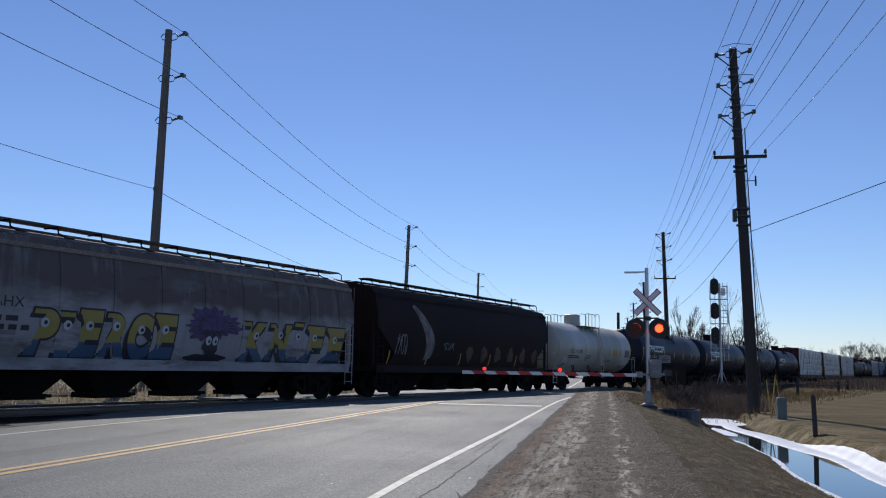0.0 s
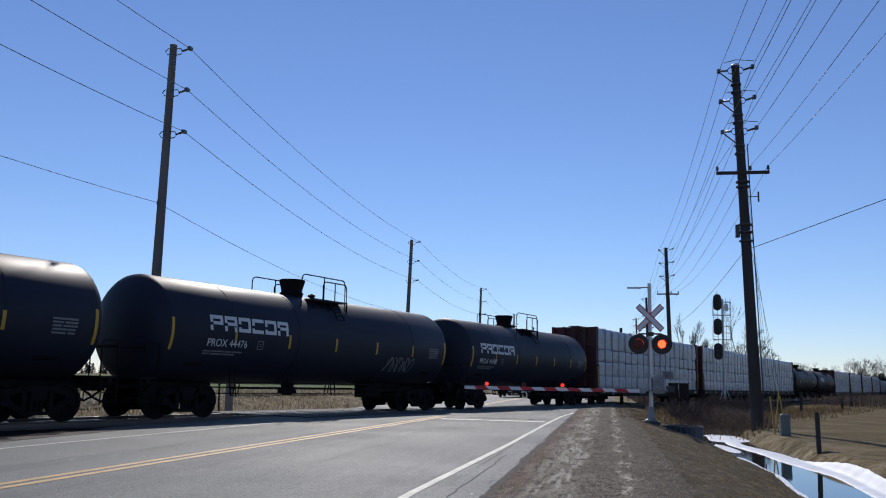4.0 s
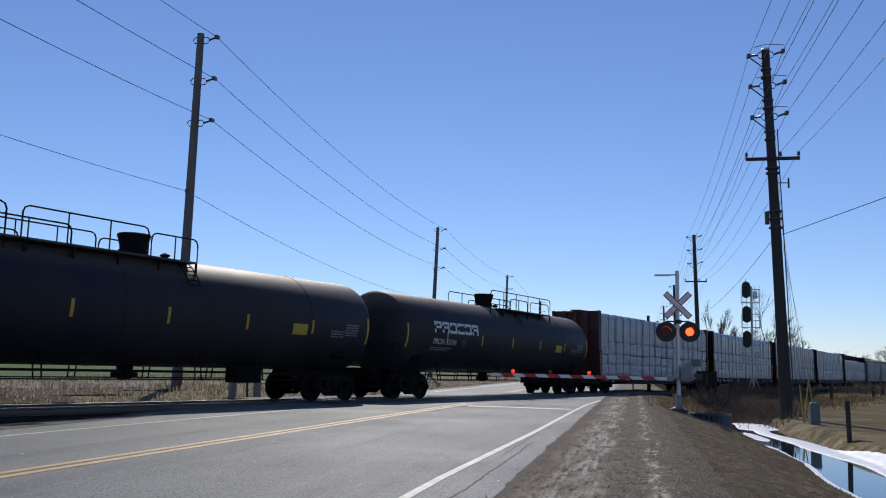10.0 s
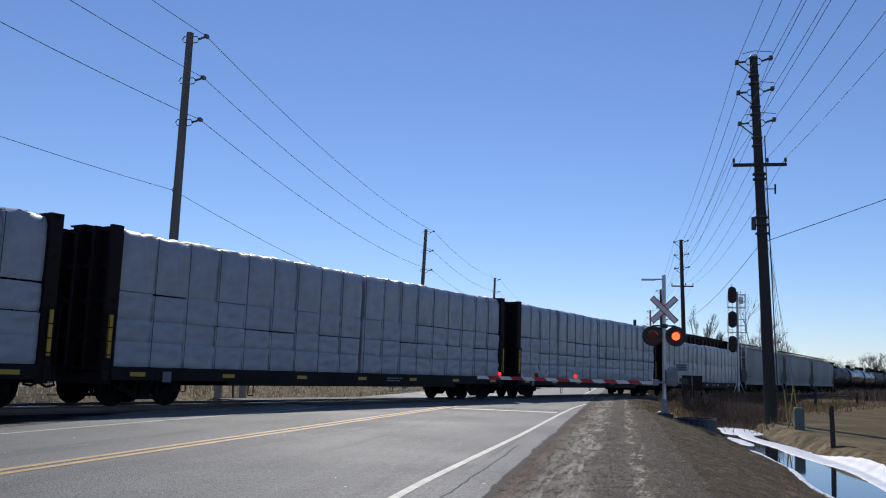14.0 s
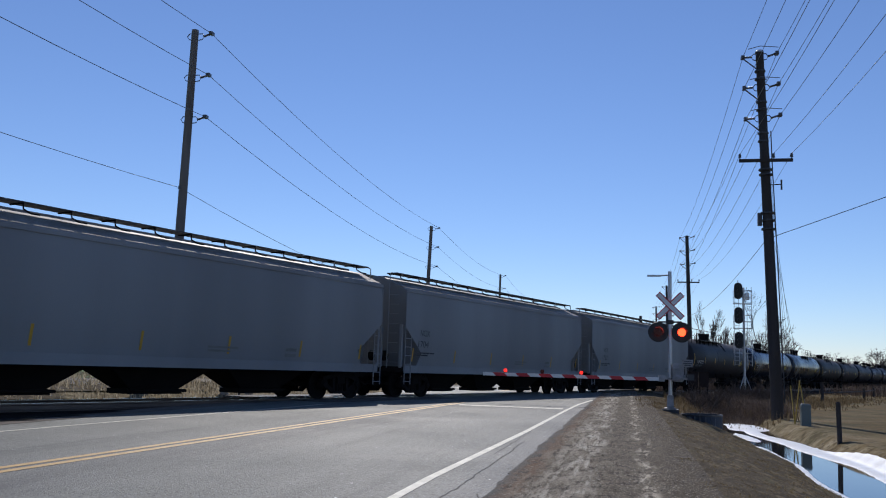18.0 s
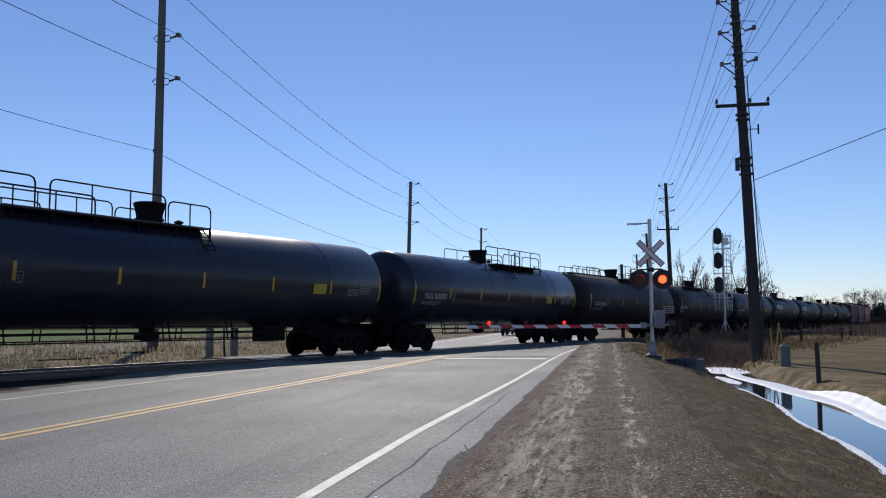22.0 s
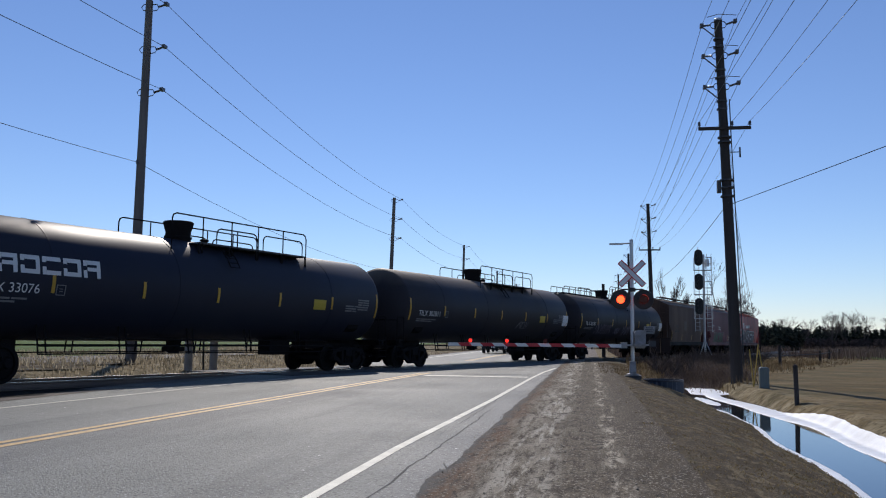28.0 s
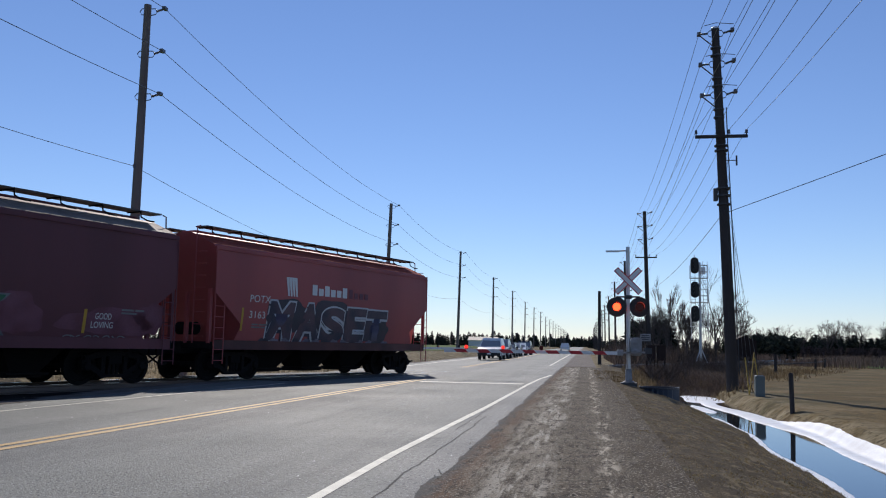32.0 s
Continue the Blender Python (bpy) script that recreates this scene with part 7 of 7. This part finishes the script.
def at_right_brush(rnd):
    x, y = rnd.uniform(2.0, 30), rnd.uniform(34, 80)
    p = x * ACROSS.x + y * ACROSS.y - TRACK_OFF
    if p < 3.2 or (x > 6.5 and p > 12) or clumped(x, y, 0.4) < rnd.uniform(-0.6, 0.3):
        return None
    return x, y, 1.0 + 0.9 * smooth(6.5, 3.2, p)


blades("dry_grass", 26000, at_right_brush, 0.1, 0.4, 0.04, M_DULLGRASS, "dull brown dry grass along the track", 2)


def at_ditch_brush(rnd):
    x, y = rnd.uniform(3.3, 6.6), rnd.uniform(37, 66)
    return (x, y, 0.7 + 0.6 * clumped(x, y, 0.5, 7)) if clumped(x, y, 0.4, 5) > -0.25 else None


blades("dead_brush", 20000, at_ditch_brush, 0.2, 0.85, 0.02, M_BRUSH, "dark tangled dead brush at the end of the ditch", 3, 1.7)


def at_near_bank(rnd):
    x, y = rnd.uniform(0.7, 3.7), 4.5 + 34 * rnd.random() ** 1.6
    return (x, y, 1.0) if clumped(x, y, 1.4, 9) + (x - 1.2) * 0.3 > rnd.uniform(-0.4, 0.6) else None


blades("dead_grass", 26000, at_near_bank, 0.008, 0.022, 0.012, M_BANKGRASS, "short matted dead grass on the ditch bank", 4, 4.0)


def at_mast(rnd):
    x, y = rnd.uniform(0.4, 4.2), rnd.uniform(32.5, 47)
    return (x, y, 1.0) if clumped(x, y, 0.8, 14) > rnd.uniform(-0.5, 0.4) else None


blades("dry_grass", 9000, at_mast, 0.03, 0.13, 0.02, M_DULLGRASS, "dull brown grass round the crossing mast", 6)

# stones and clods on the shoulder
rnd = random.Random(8)
mb = MB()
for _ in range(4000):
    x, y = rnd.uniform(-1.45, 1.8), 4.5 + 22 * rnd.random() ** 2
    r = rnd.uniform(0.003, 0.008) * (1.8 if rnd.random() < 0.04 else 1)
    z = shoulder_z(x, y) if x < 0.98 else bank_z(x, y)
    c = Vector((x, y, z + r * 0.3))
    n = len(mb.v)
    mb.v += [tuple(c + Vector((rnd.uniform(0.6, 1.3) * r * a, rnd.uniform(0.6, 1.3) * r * b, rnd.uniform(0.5, 1) * r * d))) for a, b, d in ((1, 0, 0), (-1, 0, 0), (0, 1, 0), (0, -1, 0), (0, 0, 1), (0, 0, -1))]
    mb.f += [(n + a, n + b, n + c2) for a, b, c2 in ((0, 2, 4), (2, 1, 4), (1, 3, 4), (3, 0, 4), (2, 0, 5), (1, 2, 5), (3, 1, 5), (0, 3, 5))]
tagged(part("loose_gravel", mb, M_STONES), "loose stones and clods on the gravel shoulder", "gravel", kind="stuff")


def bare_tree(x, y, h, spread, seed, r=0.16, label="leafless grey tree with fine upright branches"):
    """Trunk, limbs and many twigs, each tapering."""
    rnd = random.Random(seed)
    w = thing("bare_tree", label, "tree")
    z = ground_z(x, y)
    limbs, twigs = MB(), MB()
    part("trunk", MB().rod((x, y, z - 0.2), (x + rnd.uniform(-0.2, 0.2), y, z + h * 0.45), r, r * 0.6, n=8), M_BARK, w)

    def grow(p, d, length, rad, depth):
        if depth == 0 or length < 0.2:
            return
        q = p + d * length
        (limbs if depth > 3 else twigs).rod(p, q, rad, rad * 0.62, n=5 if depth > 3 else 3, cap=False)
        for _ in range(rnd.choice((2, 3, 3))):
            nd = (d + Vector((rnd.uniform(-1, 1) * spread, rnd.uniform(-1, 1) * spread, rnd.uniform(-0.1, 0.5)))).normalized()
            grow(p.lerp(q, rnd.uniform(0.55, 1.0)), nd, length * rnd.uniform(0.58, 0.85), max(rad * 0.58, 0.011), depth - 1)

    for k in range(7):
        a = rnd.uniform(0, 6.28)
        d = Vector((math.cos(a) * spread, math.sin(a) * spread, 1)).normalized()
        grow(Vector((x, y, z + h * (0.16 + 0.05 * k))), d, h * rnd.uniform(0.18, 0.29), r * 0.45, 6)
    part("limb", limbs, M_BARK, w)
    tagged(part("crown", twigs, M_BARK, w), kind="stuff")
    return w


bare_tree(16.6, 118.0, 10.2, 0.55, 1)
bare_tree(19.3, 120.0, 7.0, 0.6, 2, 0.12)
bare_tree(10.6, 119.0, 9.4, 0.22, 3, 0.10)
bare_tree(12.2, 121.0, 7.6, 0.25, 4, 0.09)
bare_tree(13.6, 124.0, 6.0, 0.4, 5, 0.09)
bare_tree(8.3, 128.0, 5.5, 0.4, 6, 0.09)
for k, (bx, by_, bh) in enumerate(((7.0, 116, 5.6), (8.6, 112, 6.4), (9.8, 124, 7.2), (11.6, 128, 6.6), (13.0, 119, 6.0), (15.0, 131, 7.6), (17.6, 134, 7.0), (20.5, 133, 6.4), (23.0, 140, 6.8))):
    bare_tree(bx, by_, bh, 0.45, 60 + k, 0.1, "slender leafless tree in the thicket")
for k, (bx, bh) in enumerate(((50.0, 8.2), (54.0, 8.8), (62.0, 8.0), (73.0, 9.2), (92.0, 9.0), (97.0, 8.6), (70.0, 9.5), (76.0, 10.5), (79.5, 9.0), (58.0, 8.5), (88.0, 9.5))):
    bare_tree(bx, 268.0 + k, bh, 0.62, 30 + k, 0.16, "leafless round-crowned tree by the far wood")
bare_tree(84.0, 262.0, 11.0, 0.6, 7, 0.2, "leafless round-crowned tree by the far wood")
bare_tree(66.0, 258.0, 10.0, 0.6, 8, 0.2, "leafless round-crowned tree by the far wood")


def conifer_wood(name, spots, mat, label, seed, wide=(0.2, 0.34), blunt=0.62):
    """A far wood: each tree a spire of drooping boughs, ragged in outline."""
    rnd = random.Random(seed)
    mb = MB()
    for x, y, h in spots:
        z = ground_z(x, y) - 0.3
        r = h * rnd.uniform(*wide)
        tiers = 9
        mb.rod((x, y, z), (x, y, z + h), r * 0.12, 0.02, n=4, cap=False)
        for k in range(tiers):
            f = k / tiers
            zz = z + h * (0.1 + 0.9 * f)
            rr = r * (1 - f) ** blunt + 0.1 * r
            for j in range(7):
                a = 6.28 * j / 7 + rnd.random()
                q = rr * rnd.uniform(0.55, 1.2)
                c, s2 = math.cos(a), math.sin(a)
                wd = rr * 0.42
                n = len(mb.v)
                mb.v += [(x, y, zz + h * 0.09), (x + c * q - s2 * wd, y + s2 * q + c * wd, zz - h * rnd.uniform(0.0, 0.06)), (x + c * q * 1.1, y + s2 * q * 1.1, zz - h * rnd.uniform(-0.02, 0.05)), (x + c * q + s2 * wd, y + s2 * q - c * wd, zz - h * rnd.uniform(0.0, 0.06))]
                mb.f += [(n, n + 1, n + 2), (n, n + 2, n + 3)]
    return tagged(part(name, mb, mat), label, "wood", kind="stuff")


rnd = random.Random(21)
spots = [(46 + 84 * (k + rnd.random()) / 300, rnd.uniform(270, 330), rnd.uniform(5.0, 9.6) * (0.75 + 0.35 * noise.noise(Vector((k * 0.13, 4.0, 0.0))))) for k in range(300)]
conifer_wood("far_wood", spots, M_CONIFER, "dark conifer wood beyond the railway", 1, (0.24, 0.44), 0.6)
spots = [(rnd.uniform(44, 130), rnd.uniform(250, 275), rnd.uniform(1.4, 3.6)) for _ in range(700)]
conifer_wood("far_brush", spots, M_FARWOOD, "brown leafless undergrowth before the conifer wood", 6, (0.2, 0.4), 0.75)
spots = [(rnd.uniform(-190, -16), rnd.uniform(480, 560), rnd.uniform(3.5, 7.5)) for _ in range(300)]
conifer_wood("far_wood", spots, M_CONIFER, "dark conifer wood on the horizon beyond the field", 2)
spots = [(rnd.uniform(-30, 60), rnd.uniform(800, 900), rnd.uniform(6, 9.5)) for _ in range(170)]
conifer_wood("far_wood", spots, M_CONIFER, "dark conifer wood far down the road", 3)
spots = [(y * rnd.uniform(0.165, 0.22), y, rnd.uniform(3.5, 6.5)) for y in (rnd.uniform(190, 290) for _ in range(100))]
conifer_wood("far_wood", spots, M_CONIFER, "dark conifers behind the block signal", 4)
spots = [(rnd.uniform(-700, 900), rnd.uniform(900, 1200), rnd.uniform(9, 16)) for _ in range(600)]
conifer_wood("far_wood", spots, M_FARWOOD, "hazy wood along the whole horizon", 5)


def road_thicket(rnd):
    x, y = rnd.uniform(2.5, 12), rnd.uniform(78, 135)
    p = x * ACROSS.x + y * ACROSS.y - TRACK_OFF
    return (x, y, 0.7 + 0.6 * smooth(0.0, 0.5, clumped(x, y, 0.2, 40) + 0.25)) if p < -5 else None


blades("thicket", 7000, road_thicket, 0.5, 1.9, 0.045, M_BRUSH, "brown leafless thicket between the road and the track", 12, 0.45)
spots = [(rnd.uniform(7.6, 13.0), rnd.uniform(140, 155), rnd.uniform(4.4, 7.0)) for _ in range(34)]
conifer_wood("conifer_clump", spots, M_CONIFER, "dark conifers between the road and the track", 14, (0.26, 0.42))


def thicket(rnd):
    x, y = rnd.uniform(8, 60), rnd.uniform(95, 180)
    p = x * ACROSS.x + y * ACROSS.y - TRACK_OFF
    return (x, y, 1.0) if abs(p) > 4 and clumped(x, y, 0.12, 20) > -0.1 else None


blades("thicket", 16000, thicket, 0.5, 1.5, 0.08, M_BRUSH, "brown leafless thicket beyond the track", 9, 0.6)


def far_verge(rnd):
    x, y = rnd.uniform(9, 90), rnd.uniform(48, 110)
    p = x * ACROSS.x + y * ACROSS.y - TRACK_OFF
    return (x, y, 1.0) if 3.5 < p < 13.5 and clumped(x, y, 0.2, 30) > -0.3 else None


blades("dry_grass", 22000, far_verge, 0.07, 0.22, 0.05, M_DULLGRASS, "brown dry grass at the back of the lawn", 10, 1.0)


def shrub(seed, label):
    """A leafless shrub of many thin stems from one foot, a metre high."""
    rnd = random.Random(seed)
    w = thing("leafless_shrub", label, "shrub")
    stems, twigs = MB(), MB()

    def grow(p, d, length, rad, depth):
        q = p + d * length
        (stems if depth > 2 else twigs).rod(p, q, rad, rad * 0.6, n=3, cap=False)
        if depth > 1:
            for _ in range(rnd.choice((2, 3))):
                nd = (d + Vector((rnd.uniform(-0.7, 0.7), rnd.uniform(-0.7, 0.7), rnd.uniform(-0.2, 0.5)))).normalized()
                grow(p.lerp(q, rnd.uniform(0.4, 1.0)), nd, length * rnd.uniform(0.55, 0.85), rad * 0.62, depth - 1)

    for k in range(9):
        a = rnd.uniform(0, 6.28)
        d = Vector((0.6 * math.cos(a), 0.6 * math.sin(a), 1)).normalized()
        grow(Vector((0.12 * math.cos(a), 0.12 * math.sin(a), -0.05)), d, rnd.uniform(0.28, 0.45), 0.014, 4)
    tagged(part("stem", stems, M_BARK, w), kind="stuff")
    tagged(part("crown", twigs, M_BRUSH, w), kind="stuff")
    return w


SHRUB = "dark leafless shrub of tangled thin stems"
kinds = [shrub(70 + k, SHRUB) for k in range(4)]
rnd = random.Random(77)
places = []
while len(places) < 44:                      # by the end of the ditch
    x, y = rnd.uniform(3.4, 11.0), rnd.uniform(42, 68)
    p = x * ACROSS.x + y * ACROSS.y - TRACK_OFF
    if 3.6 < p < 9.5 and (x > 5.4 or y < 46) and clumped(x, y, 0.35, 60) > -0.25:
        places.append((x, y, rnd.uniform(0.9, 1.9)))
while len(places) < 92:                      # between the road and the conifers
    x, y = rnd.uniform(4.0, 19.0), rnd.uniform(84, 132)
    if x * ACROSS.x + y * ACROSS.y - TRACK_OFF < -5:
        places.append((x, y, rnd.uniform(2.0, 4.0)))
places = [pose(x, y, ground_z(x, y), 0, 0, rnd.uniform(0, 360)) @ Matrix.Diagonal((h * 1.1, h * 1.1, h, 1)) for x, y, h in places]
for k, m in enumerate(places[4:]):
    copy_thing(kinds[k % 4], m)
for w, m in zip(kinds, places):
    w.matrix_world = m


def wagon_pose(s):
    """A wagon on the rails at s, tilted as the rails fall."""
    fall = math.degrees(math.atan2(rail_z(s - 6) - rail_z(s + 6), 12.0))
    return pose(*on_track(s), 0, fall, 70)


# the slack in the couplings lets the train surge a little: seconds, metres away from a steady roll
SURGE = ((0, 0.15), (1, 0.1), (2, 0.1), (3, -0.05), (4, -0.15), (6, -0.3), (7, -0.35), (8, 0.2), (9, 0.25), (10, 0.25), (11, 0.0), (12, 0.0), (13, 0.1), (14, -0.35),
         (17, 0.1), (18, 0.0), (19, 0.0), (20, 0.45), (21, 0.1), (22, -0.05), (23, 0.2), (24, -0.25), (25, -0.05), (28, 0.1), (29, 0.0), (30, 0.0), (31, 0.15), (32, 0.15))
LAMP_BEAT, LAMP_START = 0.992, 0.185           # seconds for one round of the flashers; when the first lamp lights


def surge(t):
    for (t0, d0), (t1, d1) in zip(SURGE, SURGE[1:]):
        if t0 <= t <= t1:
            return d0 + (d1 - d0) * smooth(t0, t1, t)
    return 0.0


def motions():
    """The train rolls by; in the lamps of the crossing, added blades tip to and fro so that they blink."""
    for s, w in train:
        walk(w, [(0.5 * k, wagon_pose(s - SPEED * 0.5 * k + surge(0.5 * k))) for k in range(65)])
    for blade, place, first in blink_blades:
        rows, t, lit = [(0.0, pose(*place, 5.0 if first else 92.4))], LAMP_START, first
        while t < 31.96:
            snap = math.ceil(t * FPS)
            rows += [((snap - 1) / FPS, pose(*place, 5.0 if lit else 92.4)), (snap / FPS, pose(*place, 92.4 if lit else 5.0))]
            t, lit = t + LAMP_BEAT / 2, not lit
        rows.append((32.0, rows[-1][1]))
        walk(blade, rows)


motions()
